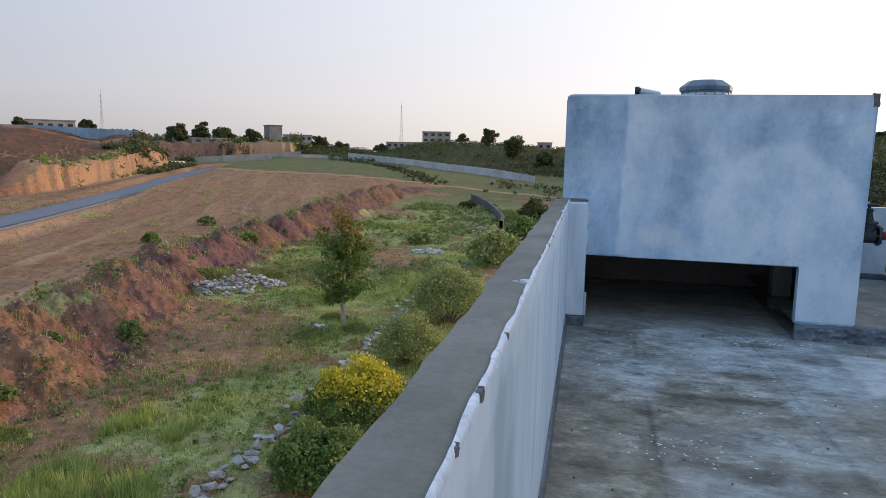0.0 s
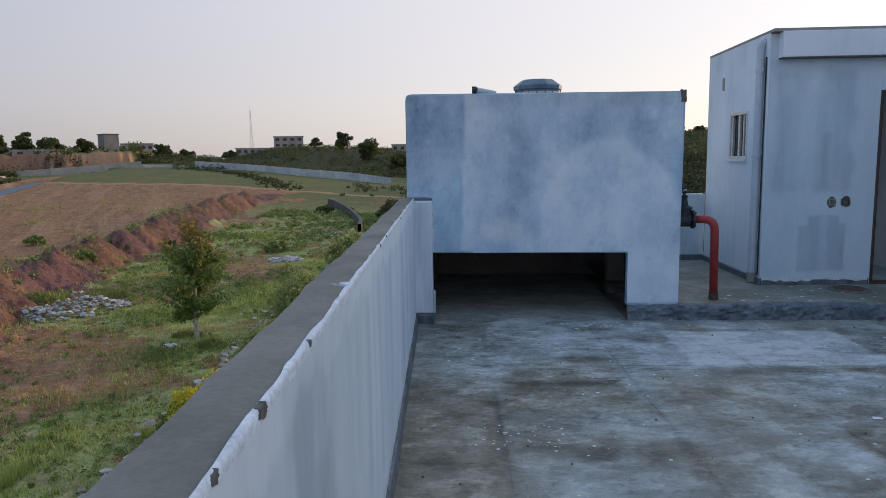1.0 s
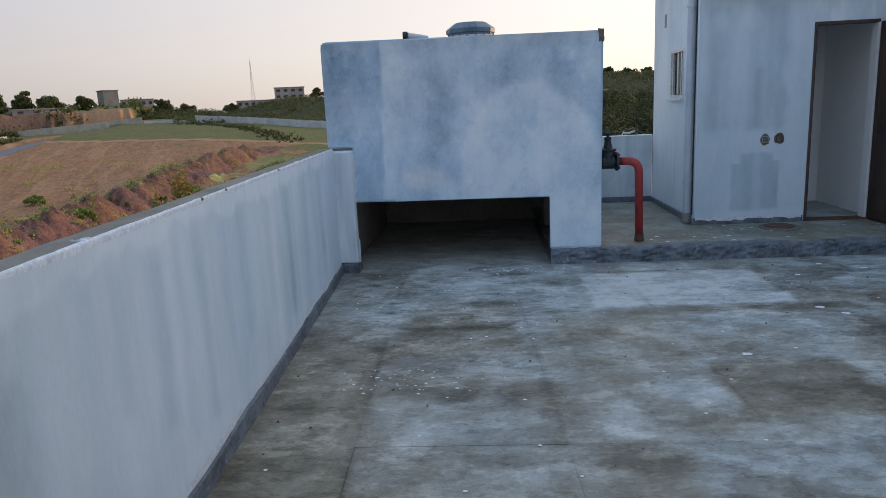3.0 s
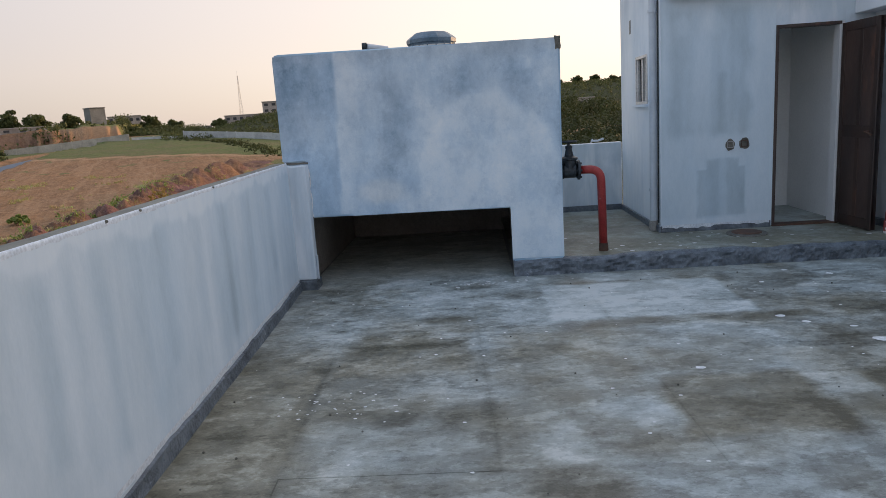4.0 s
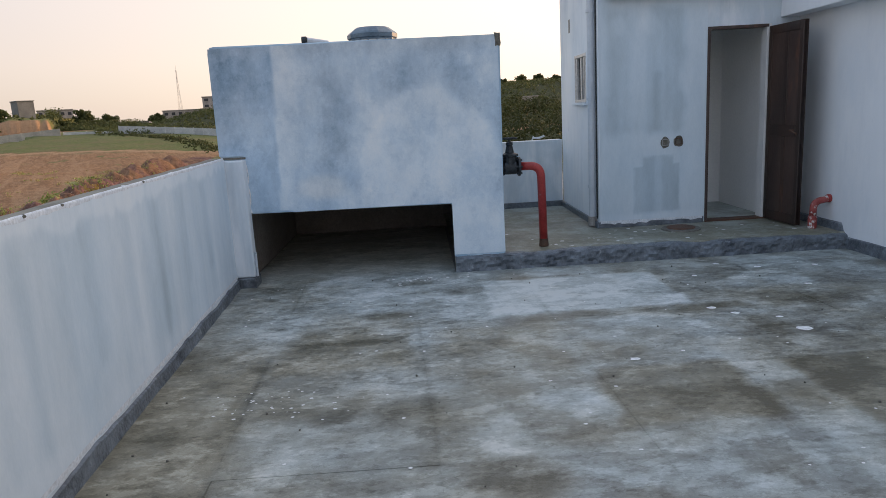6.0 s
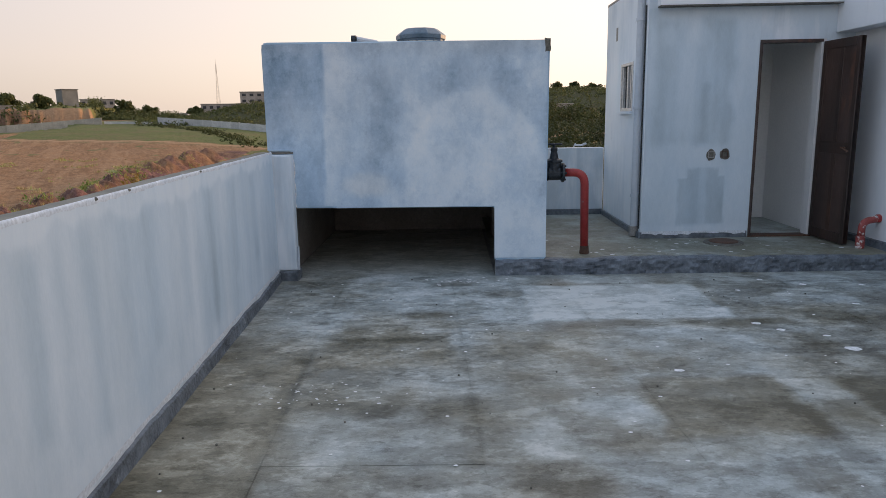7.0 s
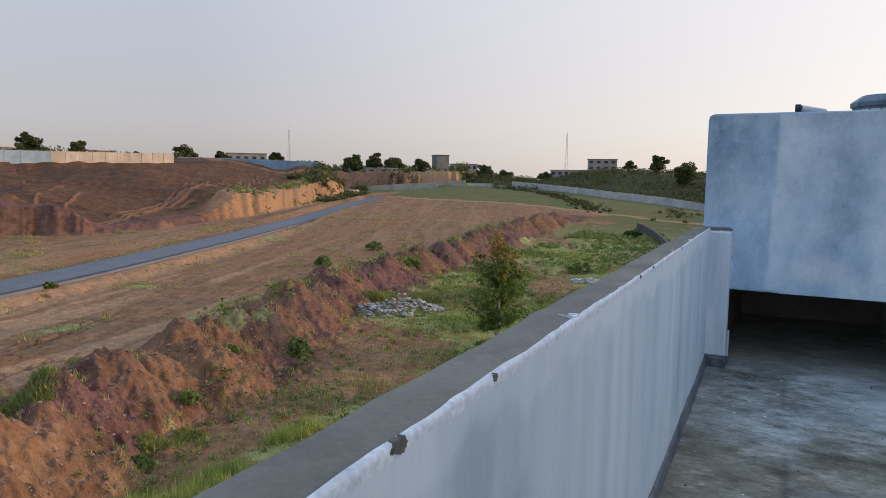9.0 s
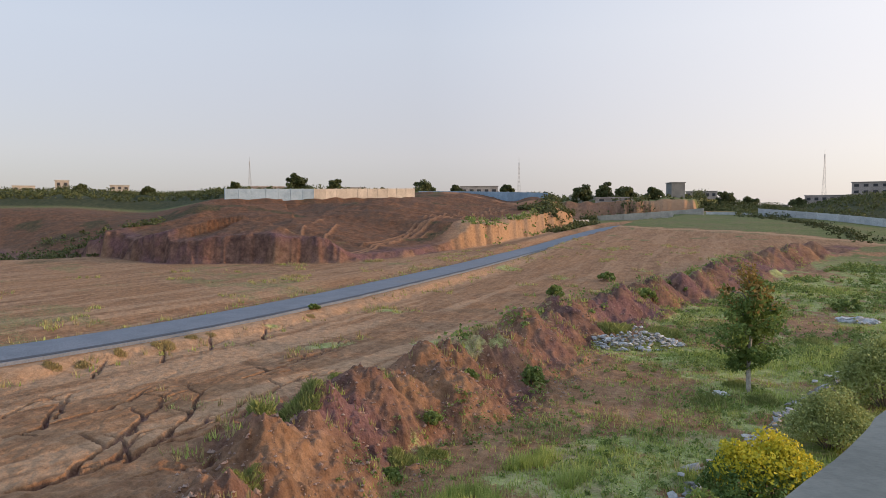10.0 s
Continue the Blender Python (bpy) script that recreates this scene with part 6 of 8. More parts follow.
def drips(x0, x1, y, z, seed, name, parent, along_y=False):
    """Whitewash run down over the top of a skirting."""
    bm = bmesh.new()
    us = np.arange(x0, x1, 0.018)
    low = 0.006 + 0.008 * np.clip(fbm(us * 5, us * 0, 3, seed), -0.4, 1) + 0.02 * np.clip(noise2(us * 22, us * 0, seed + 1), 0, 1)
    for k in range(len(us) - 1):
        a, b = (us[k], us[k + 1])
        quad = ((a, z - low[k]), (b, z - low[k + 1]), (b, z + 0.018), (a, z + 0.018))
        if along_y:
            bm.faces.new([bm.verts.new((inner(u) + y, u, h)) for u, h in quad])
        else:
            bm.faces.new([bm.verts.new((u, y, h)) for u, h in quad])
    part(name, bm, BEAD, parent, "whitewash run over the skirting")


drips(HX, D0 - 0.03, HY - 0.0335, PLINTH + 0.062, 90, "whitewash_run", front_wall)
drips(BACK, -0.16, 0.0025, 0.108, 92, "whitewash_run", par, True)
br = empty("lamp_bracket", (3.15, 3.03, 1.075))
tagged(br, "small white bent bracket on the back parapet", "bracket")
part("arm", tube(bmesh.new(), [(0.0, 0, -0.01), (0.02, 0, 0.04), (0.03, 0, 0.06)], 0.008, 8), PVC, br)
part("head", tube(bmesh.new(), [(0.02, 0, 0.035), (0.10, 0, 0.03), (0.18, 0, 0.055)], 0.014, 8), PVC, br, "pale lamp head")


def downpipe():
    d = empty("drain_pipe", (HX - 0.05, HY + 0.13, PLINTH))
    tagged(d, "pale plastic drain pipe fixed to the stair room wall", "drain pipe")
    part("pipe", tube(bmesh.new(), bend((-0.0, 0, 0.06), (0, 0, 2.64), (0.09, 0.0, 2.72), 0.05), 0.04, 14), PVC, d)
    part("cable", tube(bmesh.new(), [(0.035, -0.075, 0.1 + 0.3 * k) for k in range(9)], 0.008, 6), IRON, d, "black cable")
    for z in (0.45, 1.42, 2.35):
        part("bracket", lathe(bmesh.new(), [(0.041, z), (0.05, z), (0.05, z + 0.03), (0.041, z + 0.03)], (0, 0, 0), 14), PVC, d)
    part("shoe", tube(bmesh.new(), [(0, 0, 0.01), (0, 0, 0.12)], 0.052, 14), CEMENT, d, "cement pipe shoe")


downpipe()


def hydrant():
    """The gate valve with its bent red riser."""
    v = empty("valve_pipe", (2.775, 0.235, PLINTH))
    tagged(v, "bent red water pipe with a black gate valve", "pipe valve")
    H, C = 0.815, -0.30
    part("riser", tube(bmesh.new(), bend((0.012, 0, 0.0), (0.0, 0, H), (-0.2, 0.03, H), 0.115, 9), 0.041, 16), RED, v, "red painted pipe", smooth=True)
    part("pipe_foot", lathe(bmesh.new(), [(0.046, 0.0), (0.049, 0.01), (0.043, 0.08)], (0.012, 0, 0), 16), RUST, v, "bare pipe foot")
    part("riser_tail", tube(bmesh.new(), [(C - 0.1, 0.035, H), (C - 0.24, 0.04, H)], 0.05, 16), RED, v, "red pipe stub")
    va = part("valve_body", lathe(bmesh.new(), [(0.05, -0.085), (0.075, -0.055), (0.075, 0.055), (0.05, 0.085)], (C, 0.033, H), 18, "x"), IRON, v, "black cast-iron valve")
    for dx in (-0.10, 0.075):
        fl = part("flange", lathe(bmesh.new(), [(0.092, dx), (0.096, dx + 0.004), (0.096, dx + 0.022), (0.092, dx + 0.026)], (C, 0.033, H), 18, "x"), IRON, va)
        for k in range(6):
            a = 2 * math.pi * k / 6
            part("bolt", lathe(bmesh.new(), [(0.011, dx - 0.014), (0.011, dx + 0.04)], (C, 0.033 + 0.076 * math.cos(a), H + 0.076 * math.sin(a)), 6, "x"), IRON, fl)
    part("bonnet", lathe(bmesh.new(), [(0.075, 0.02), (0.07, 0.10), (0.085, 0.105), (0.085, 0.125), (0.045, 0.14), (0.03, 0.21), (0.035, 0.215), (0.035, 0.24), (0.014, 0.25), (0.014, 0.285)], (C, 0.033, H), 14), IRON, va)
    wheel = bmesh.new()
    ring = [(C + 0.075 * math.cos(a), 0.033 + 0.075 * math.sin(a), H + 0.28) for a in [2 * math.pi * k / 20 for k in range(21)]]
    tube(wheel, ring, 0.009, 6)
    tube(wheel, [(C - 0.075, 0.033, H + 0.28), (C + 0.075, 0.033, H + 0.28)], 0.008, 6)
    tube(wheel, [(C, -0.042, H + 0.28), (C, 0.108, H + 0.28)], 0.008, 6)
    part("hand_wheel", wheel, IRON, va)


hydrant()
rp = empty("wall_pipe", (5.62, 0.30, PLINTH))
tagged(rp, "short red pipe elbow with white paint splashes by the wall", "pipe")
part("elbow", tube(bmesh.new(), bend((-0.035, 0.0, 0.12), (-0.03, 0, 0.27), (0.13, 0.0, 0.30), 0.07), 0.035, 14), SPLASHED, rp, smooth=True)
part("coupling", lathe(bmesh.new(), [(0.040, 0.0), (0.043, 0.01), (0.043, 0.12), (0.041, 0.125)], (-0.035, 0, 0), 14), SPLASHED, rp, "white-splashed coupling")
part("end_cap", lathe(bmesh.new(), [(0.038, 0.105), (0.042, 0.11), (0.042, 0.137)], (0.0, 0, 0.30), 14, "x"), RED, rp)
mh = empty("drain_cover", (4.36, 0.68, PLINTH))
tagged(mh, "rusty round drain cover lying in cement", "drain cover")
part("collar", lathe(bmesh.new(), [(0.21, -0.01), (0.20, 0.014), (0.155, 0.018)], (0, 0, 0), 22), CHIP, mh)
part("lid", lathe(bmesh.new(), [(0.15, 0.012), (0.15, 0.024), (0.13, 0.03)], (0, 0, 0), 22), RUST, mh, "rusty iron lid")


# ---- plants ----
def leaf_mesh(name, pts, size, material, parent=None, seed=1, long=1.6, upright=0.0, face=None):
    """Many small pointed leaves, one pointed quad each, turned every way or roughly along face."""
    g = np.random.default_rng(seed)
    pts = np.asarray(pts, float)
    n = len(pts)
    size = np.broadcast_to(size, (n,)) * g.uniform(0.6, 1.4, n)
    u = g.normal(size=(n, 3))
    u[:, 2] += upright
    if face is not None:
        u = np.cross(face, u)
    u /= np.linalg.norm(u, axis=1)[:, None] + 1e-9
    w = np.cross(u, g.normal(size=(n, 3)) if face is None else face + 0.25 * g.normal(size=(n, 3)))
    w /= np.linalg.norm(w, axis=1)[:, None] + 1e-9
    a, b = u * (size * long / 2)[:, None], w * (size / 2)[:, None]
    bow = np.cross(u, w) * (size * 0.15)[:, None]
    verts = np.stack([pts - a, pts + b - 0.2 * a + bow, pts + a, pts - b - 0.2 * a + bow], 1).reshape(-1, 3)
    me = bpy.data.meshes.new(name)
    me.vertices.add(4 * n)
    me.vertices.foreach_set("co", verts.astype(np.float32).ravel())
    me.loops.add(4 * n)
    me.loops.foreach_set("vertex_index", np.arange(4 * n, dtype=np.int32))
    me.polygons.add(n)
    me.polygons.foreach_set("loop_start", np.arange(0, 4 * n, 4, dtype=np.int32))
    me.update(calc_edges=True)
    me.materials.append(material)
    ob = new(name, me)
    if parent is not None:
        ob.parent = parent
    return ob


def clumps(g, centres, radii, count):
    """Points in uneven clumps, thicker towards each clump's skin."""
    out = []
    for c, r in zip(centres, radii):
        d = g.normal(size=(count, 3))
        d /= np.linalg.norm(d, axis=1)[:, None]
        out.append(np.asarray(c) + d * (r * g.uniform(0.25, 1.0, count) ** 0.6)[:, None] * np.array([1, 1, 0.8]))
    return np.concatenate(out)


def tree(at, tall, crown, bare, leaf, n_limbs, per, mat, seed, label, lean=(0, 0), group="", bark=None, mat2=None):
    """A tapered trunk that forks into limbs, with leaves clumped round their ends."""
    g = np.random.default_rng(seed)
    t = empty("tree", at)
    tagged(t, label, "tree", group)
    top = np.array([lean[0], lean[1], tall * 0.86])
    spine = [Vector((0.04 * tall * math.sin(k * 1.3 + seed) * k / 5 + top[0] * k / 5, 0.04 * tall * math.cos(k * 1.7 + seed) * k / 5 + top[1] * k / 5, -0.15 + (top[2] + 0.15) * k / 5)) for k in range(6)]
    part("trunk", tube(bmesh.new(), spine, [0.022 * tall * (1 - 0.16 * k) for k in range(6)], 9), bark or BARK, t)
    centres, radii = [], []
    for k in range(n_limbs):
        s = bare + (0.97 - bare) * (k + 0.5) / n_limbs
        z = s * tall
        a = k * 2.4 + seed
        start = np.array(spine[min(5, int(s * 5.2))])
        start[2] = min(z * 0.86, top[2])
        wide = crown * (0.45 + 0.75 * math.sin(math.pi * min(1.0, (s - bare) / (1 - bare) * 0.8 + 0.2))) * g.uniform(0.7, 1.1)
        end = np.array([math.cos(a) * wide * 0.75 + lean[0] * s, math.sin(a) * wide * 0.75 + lean[1] * s, z + 0.06 * tall * g.uniform(-0.5, 1)])
        mid = (start + end) / 2 + np.array([0, 0, 0.05 * tall])
        part("limb", tube(bmesh.new(), [start, mid, end], [0.008 * tall, 0.005 * tall, 0.002 * tall], 6), BARK, t)
        for q, rr in ((1.0, 0.36), (0.62, 0.34), (0.3, 0.28)):
            centres.append(start * (1 - q) + end * q + g.normal(size=3) * 0.12 * crown)
            radii.append(crown * rr * g.uniform(0.7, 1.25))
    pts = clumps(g, centres, radii, per)
    if mat2 is None:
        leaf_mesh("crown", pts, leaf, mat, t, seed)
    else:
        high = (pts[:, 2] + 0.12 * tall * g.normal(size=len(pts)) > 0.84 * tall) & (noise2(pts[:, 0] * 1.5, pts[:, 1] * 1.5 + pts[:, 2], seed) > -0.15)
        leaf_mesh("crown", pts[~high], leaf, mat, t, seed)
        leaf_mesh("rusty_top", pts[high], leaf, mat2, t, seed + 1)["label"] = "rusty new leaves at the top"
    return t


def bush(at, wide, tall, leaf, n, per, mat, seed, label, name="bush", group="", mat2=None):
    """Several stems from one root with uneven clumps of leaves."""
    g = np.random.default_rng(seed)
    t = empty(name, at)
    tagged(t, label, name.split("_")[-1], group)
    centres, radii = [], []
    for k in range(n):
        a, s = k * 2.4 + seed, math.sqrt((k + 0.5) / n)
        c = np.array([math.cos(a) * wide * 0.42 * s, math.sin(a) * wide * 0.42 * s, tall * (0.78 - 0.5 * s * s) * g.uniform(0.75, 1.15)])
        centres.append(c)
        radii.append(min(wide, tall) * g.uniform(0.17, 0.3))
        part("stem", tube(bmesh.new(), [(0.1 * c[0], 0.1 * c[1], -0.1), (0.5 * c[0], 0.5 * c[1], 0.45 * c[2]), c], [0.03, 0.018, 0.006], 5), BARK, t)
    pts = clumps(g, centres, radii, per)
    pts[:, 2] = np.maximum(pts[:, 2], 0.03)
    if mat2 is None:
        leaf_mesh("foliage", pts, leaf, mat, t, seed)
    else:
        high = pts[:, 2] + 0.25 * g.normal(size=len(pts)) > 0.58 * tall
        leaf_mesh("foliage", pts[~high], leaf, mat, t, seed)
        leaf_mesh("yellow_top", pts[high], leaf, mat2, t, seed + 1)["label"] = "bright yellow new leaves"
    return t


def polar(az, r):
    """A place by its bearing to the left of +y, in degrees, and its distance from the roof's edge."""
    a = math.radians(az)
    return -math.sin(a) * r + 0.2, math.cos(a) * r - 6.8


def put_at(x, y, down=0.05):
    return (x, y, ground_at(x, y) - down)


tree(put_at(-13.35, 25.35), 5.6, 1.45, 0.24, 0.115, 20, 120, LEAF, 3, "young green tree with rusty upper leaves in the field", bark=BARK_PALE, mat2=LEAF_BROWN)
bush(put_at(-7.6, 12.9), 3.6, 2.3, 0.07, 36, 480, LEAF, 11, "leafy bush with bright yellow tops beside the stones", mat2=LEAF_YELLOW)
bush(put_at(-7.2, 9.2), 3.0, 1.7, 0.07, 28, 420, LEAF, 12, "dark green leafy bush beside the stones")
bush(put_at(-8.0, 19.8), 3.2, 2.2, 0.06, 28, 520, LEAF_OLIVE, 13, "rounded olive-green bush beside the stones")
bush(put_at(-8.3, 27.5), 4.4, 3.2, 0.075, 32, 480, LEAF_OLIVE, 14, "tall rounded olive-green bush")
bush(put_at(-9.6, 47.5), 5.2, 3.3, 0.2, 24, 110, LEAF_OLIVE, 15, "broad dark olive bush")
bush(put_at(-9.0, 62.0), 4.5, 3.2, 0.22, 18, 90, LEAF, 16, "dark green bush in the overgrown strip")
bush(put_at(-11.0, 84.0), 4.0, 3.4, 0.25, 16, 80, LEAF_FAR, 17, "dark upright bush by the track")
bush(put_at(-5.5, 74.0), 5.0, 4.5, 0.25, 18, 80, LEAF_FAR, 18, "dark green bush near the track")
bush(put_at(-22.3, 94.5), 3.0, 1.3, 0.25, 12, 70, LEAF_FAR, 19, "low green bush near the drain wall")
for n, (x, y, w, t, m) in enumerate(((-35, 38.5, 1.6, 1.0, SHRUB), (-21.0, 14.5, 0.8, 0.5, SHRUB), (-21.1, 18.9, 1.4, 1.1, SHRUB), (-18.9, 10.4, 0.8, 0.5, SHRUB), (-16.6, 6.5, 0.8, 0.4, SHRUB), (-40.0, 18.4, 0.9, 0.4, SHRUB), (-38.6, 51.4, 2.0, 0.9, SHRUB), (-31, 46, 1.8, 1.0, SHRUB), (-19.0, 58, 3.0, 1.2, SHRUB))):
    bush(put_at(x, y), w, t, 0.09 + 0.002 * y, 9, 70, m, 40 + n, "small wild shrub on the open ground", "shrub", "shrubs on the open ground")


def grass_clump(x, y, wide, tall, n, mat, seed, label, group):
    """A clump of long thin blades that bend outwards."""
    g = np.random.default_rng(seed)
    a, d = g.uniform(0, 2 * np.pi, n), np.sqrt(g.uniform(0, 1, n)) * wide * 0.5
    fall = d / (wide * 0.5)
    t = 0.5 * tall * (1.1 - 0.75 * fall ** 2) * g.uniform(0.15, 1.15, n) * (1 + 0.35 * np.sin(3 * a + seed) * fall)
    out = a + 1.1 * g.normal(size=n)
    lean = t * (0.15 + 0.45 * fall) * g.uniform(0.2, 1.6, n)
    half = 0.0022 + 0.00009 * math.hypot(x, y)
    bx, by = np.cos(a) * d, np.sin(a) * d
    bz = height(x + bx, y + by) - ground_at(x, y) - 0.03
    sx, sy = -np.sin(out) * half, np.cos(out) * half
    cx, cy = np.cos(out) * lean, np.sin(out) * lean
    verts = np.stack([np.stack(q, 1) for q in ((bx - sx, by - sy, bz), (bx + sx, by + sy, bz), (bx + sx + 0.35 * cx, by + sy + 0.35 * cy, bz + 0.62 * t), (bx + cx, by + cy, bz + t), (bx - sx + 0.35 * cx, by - sy + 0.35 * cy, bz + 0.62 * t))], 1).reshape(-1, 3)
    t = empty("grass_clump", (x, y, ground_at(x, y)))
    tagged(t, label, "grass", group)
    tagged(raw("tuft", verts, np.arange(5 * n).reshape(n, 5), mat, t), kind="stuff")


for n, (x, y, w, t) in enumerate(((-19.9, 5.4, 1.5, 0.75), (-20.3, 4.5, 0.9, 0.75), (-18.2, 2.9, 0.8, 0.75), (-23.7, 9.5, 1.2, 0.4), (-26.0, 33.2, 1.9, 1.2), (-23.9, 36.2, 2.8, 1.1), (-24.3, 15.0, 1.6, 0.35), (-13.9, 22.6, 1.6, 0.7), (-15.5, 40.0, 2.2, 0.9), (-17.6, 7.8, 1.0, 0.6), (-17.4, 9.0, 1.1, 0.65), (-15.3, 0.9, 1.0, 0.5), (-26.9, 35.5, 2.0, 0.8), (-14.2, 26.2, 1.5, 0.6), (-12.2, 24.2, 1.4, 0.8), (-15.2, 5.4, 0.8, 0.3))):
    grass_clump(x, y, w, t, int(1500 * w), GRASS_PALE, 140 + n, "soft clump of tall green grass", "green grass clumps")
for n, (x, y, w, t) in enumerate(((-34.6, 6.2, 1.2, 0.6), (-35.2, 7.9, 0.7, 0.4), (-35.7, 9.2, 0.6, 0.3), (-33.4, 0.9, 0.8, 0.5), (-34.2, 4.0, 0.6, 0.45), (-33.6, 2.2, 0.7, 0.5), (-33.0, -1.5, 0.8, 0.4), (-38.4, 17.2, 0.6, 0.3))):
    grass_clump(x, y, w, t, int(900 * w), STRAW, 170 + n, "pale dry grass clump at the road's edge", "dry grass clumps")


def blades(name, x, y, tall, spread, per, material, seed, label, category, slim=1.0):
    """Tufts of tapered blades standing on the ground."""
    g = np.random.default_rng(seed)
    z = height(x, y) - 0.03
    n = len(x) * per
    bx, by, bz = (np.repeat(v, per) for v in (x, y, z))
    t = np.repeat(tall, per) * g.uniform(0.5, 1.2, n)
    a, o = g.uniform(0, 2 * np.pi, n), g.uniform(0, 1, n) * np.repeat(spread, per)
    bx, by = bx + np.cos(a) * o, by + np.sin(a) * o
    tip = a + g.normal(size=n) * 0.6
    lean = t * g.uniform(0.1, 0.6, n)
    half = (0.02 + 0.035 * t) * slim
    sx, sy = -np.sin(tip) * half, np.cos(tip) * half
    verts = np.stack([np.stack([bx - sx, by - sy, bz], 1), np.stack([bx + sx, by + sy, bz], 1), np.stack([bx + np.cos(tip) * lean, by + np.sin(tip) * lean, bz + t], 1)], 1).reshape(-1, 3)
    me = bpy.data.meshes.new(name)
    me.vertices.add(3 * n)
    me.vertices.foreach_set("co", verts.astype(np.float32).ravel())
    me.loops.add(3 * n)
    me.loops.foreach_set("vertex_index", np.arange(3 * n, dtype=np.int32))
    me.polygons.add(n)
    me.polygons.foreach_set("loop_start", np.arange(0, 3 * n, 3, dtype=np.int32))
    me.update(calc_edges=True)
    me.materials.append(material)
    return tagged(new(name, me), label, category, kind="stuff")


def scatter_grass():
    g = np.random.default_rng(21)
    # turf in the low field
    x, y = g.uniform(-34, -1, 60000), g.uniform(-2, 75, 60000)
    db, _ = along(BANK, x, y)
    patch = fbm(x * 0.16, y * 0.16, 4, 30)
    keep = (db < 0.3) & (patch + 0.35 * g.normal(size=len(x)) > -0.03 + 0.5 * ramp01(-6, -2, db) * ramp01(30, 10, y)) & (g.uniform(size=len(x)) < 1.1 - y / 90)
    x, y, patch = x[keep][:26000], y[keep][:26000], patch[keep][:26000]
    blades("grass", x, y, (0.16 + 0.25 * ramp01(0.1, 0.6, patch)) * g.uniform(0.6, 1.3, len(x)), np.full(len(x), 0.28), 8, GRASS, 22, "rough green grass tufts over the low field", "grass")
    # tall rank grass below the wall
    cx, cy = g.uniform(-14.8, -9.8, 1100), g.uniform(4, 14, 1100)
    keep = fbm(cx * 0.45, cy * 0.45, 3, 55) > 0.05
    cx, cy = cx[keep], cy[keep]
    blades("tall_grass", cx, cy, g.uniform(0.25, 0.6, len(cx)), np.full(len(cx), 0.26), 34, GRASS, 23, "tall rank green grass near the stones", "grass", 0.42)
    # small leafy weeds, thick in some patches and thin in others
    wx, wy = g.uniform(-30, -9.5, 14000), g.uniform(0, 95, 14000)
    wd, _ = along(BANK, wx, wy)
    keep = (wd < 0.8) & (fbm(wx * 0.22, wy * 0.22, 3, 56) + 0.25 * g.normal(size=len(wx)) > 0.08)
    wx, wy = wx[keep][:2300], wy[keep][:2300]
    ws = g.uniform(0.08, 0.26, len(wx)) * (1 + wy / 90)
    pts = np.repeat(np.stack([wx, wy, height(wx, wy) + 0.45 * ws], 1), 22, 0) + g.normal(size=(len(wx) * 22, 3)) * np.repeat(ws, 22)[:, None] * np.array([0.6, 0.6, 0.4])
    tagged(leaf_mesh("field_weeds", pts, np.repeat(0.05 + 0.0011 * wy, 22), SHRUB, None, 57, 1.8), "small dark leafy weeds in the rough field", "weeds", kind="stuff")
    px, py = wx[::3] + g.normal(size=len(wx[::3])) * 1.5, wy[::3] + g.normal(size=len(wx[::3])) * 1.5
    blades("pale_weeds", px, py, g.uniform(0.12, 0.35, len(px)), np.full(len(px), 0.2), 12, STRAW, 58, "pale dry weeds in the rough field", "weeds", 0.6)
    # dry tufts on bank, terrace and road sides
    x, y = g.uniform(-75, -12, 26000), g.uniform(-4, 95, 26000)
    db, _ = along(BANK, x, y)
    dr, _ = along(ROAD, x, y)
    patch = fbm(x * 0.3, y * 0.3, 3, 32)
    edge = ((np.abs(dr) > 2.6) & (np.abs(dr) < 4.5) & (g.uniform(size=len(x)) < 0.25)) | ((db > 0) & (db < 6) & (patch > 0.05)) | ((np.abs(dr) > 3) & (patch > 0.3))
    x, y = x[edge][:3200], y[edge][:3200]
    blades("dry_grass", x, y, g.uniform(0.12, 0.4, len(x)), np.full(len(x), 0.22), 7, STRAW, 24, "thin dry grass tufts on the soil", "grass")
    half = g.uniform(size=len(x)) < 0.35
    blades("weeds", x[half] + 0.3, y[half], g.uniform(0.12, 0.35, half.sum()), np.full(half.sum(), 0.3), 8, GRASS, 25, "low green weeds on the soil bank", "weeds")


scatter_grass()


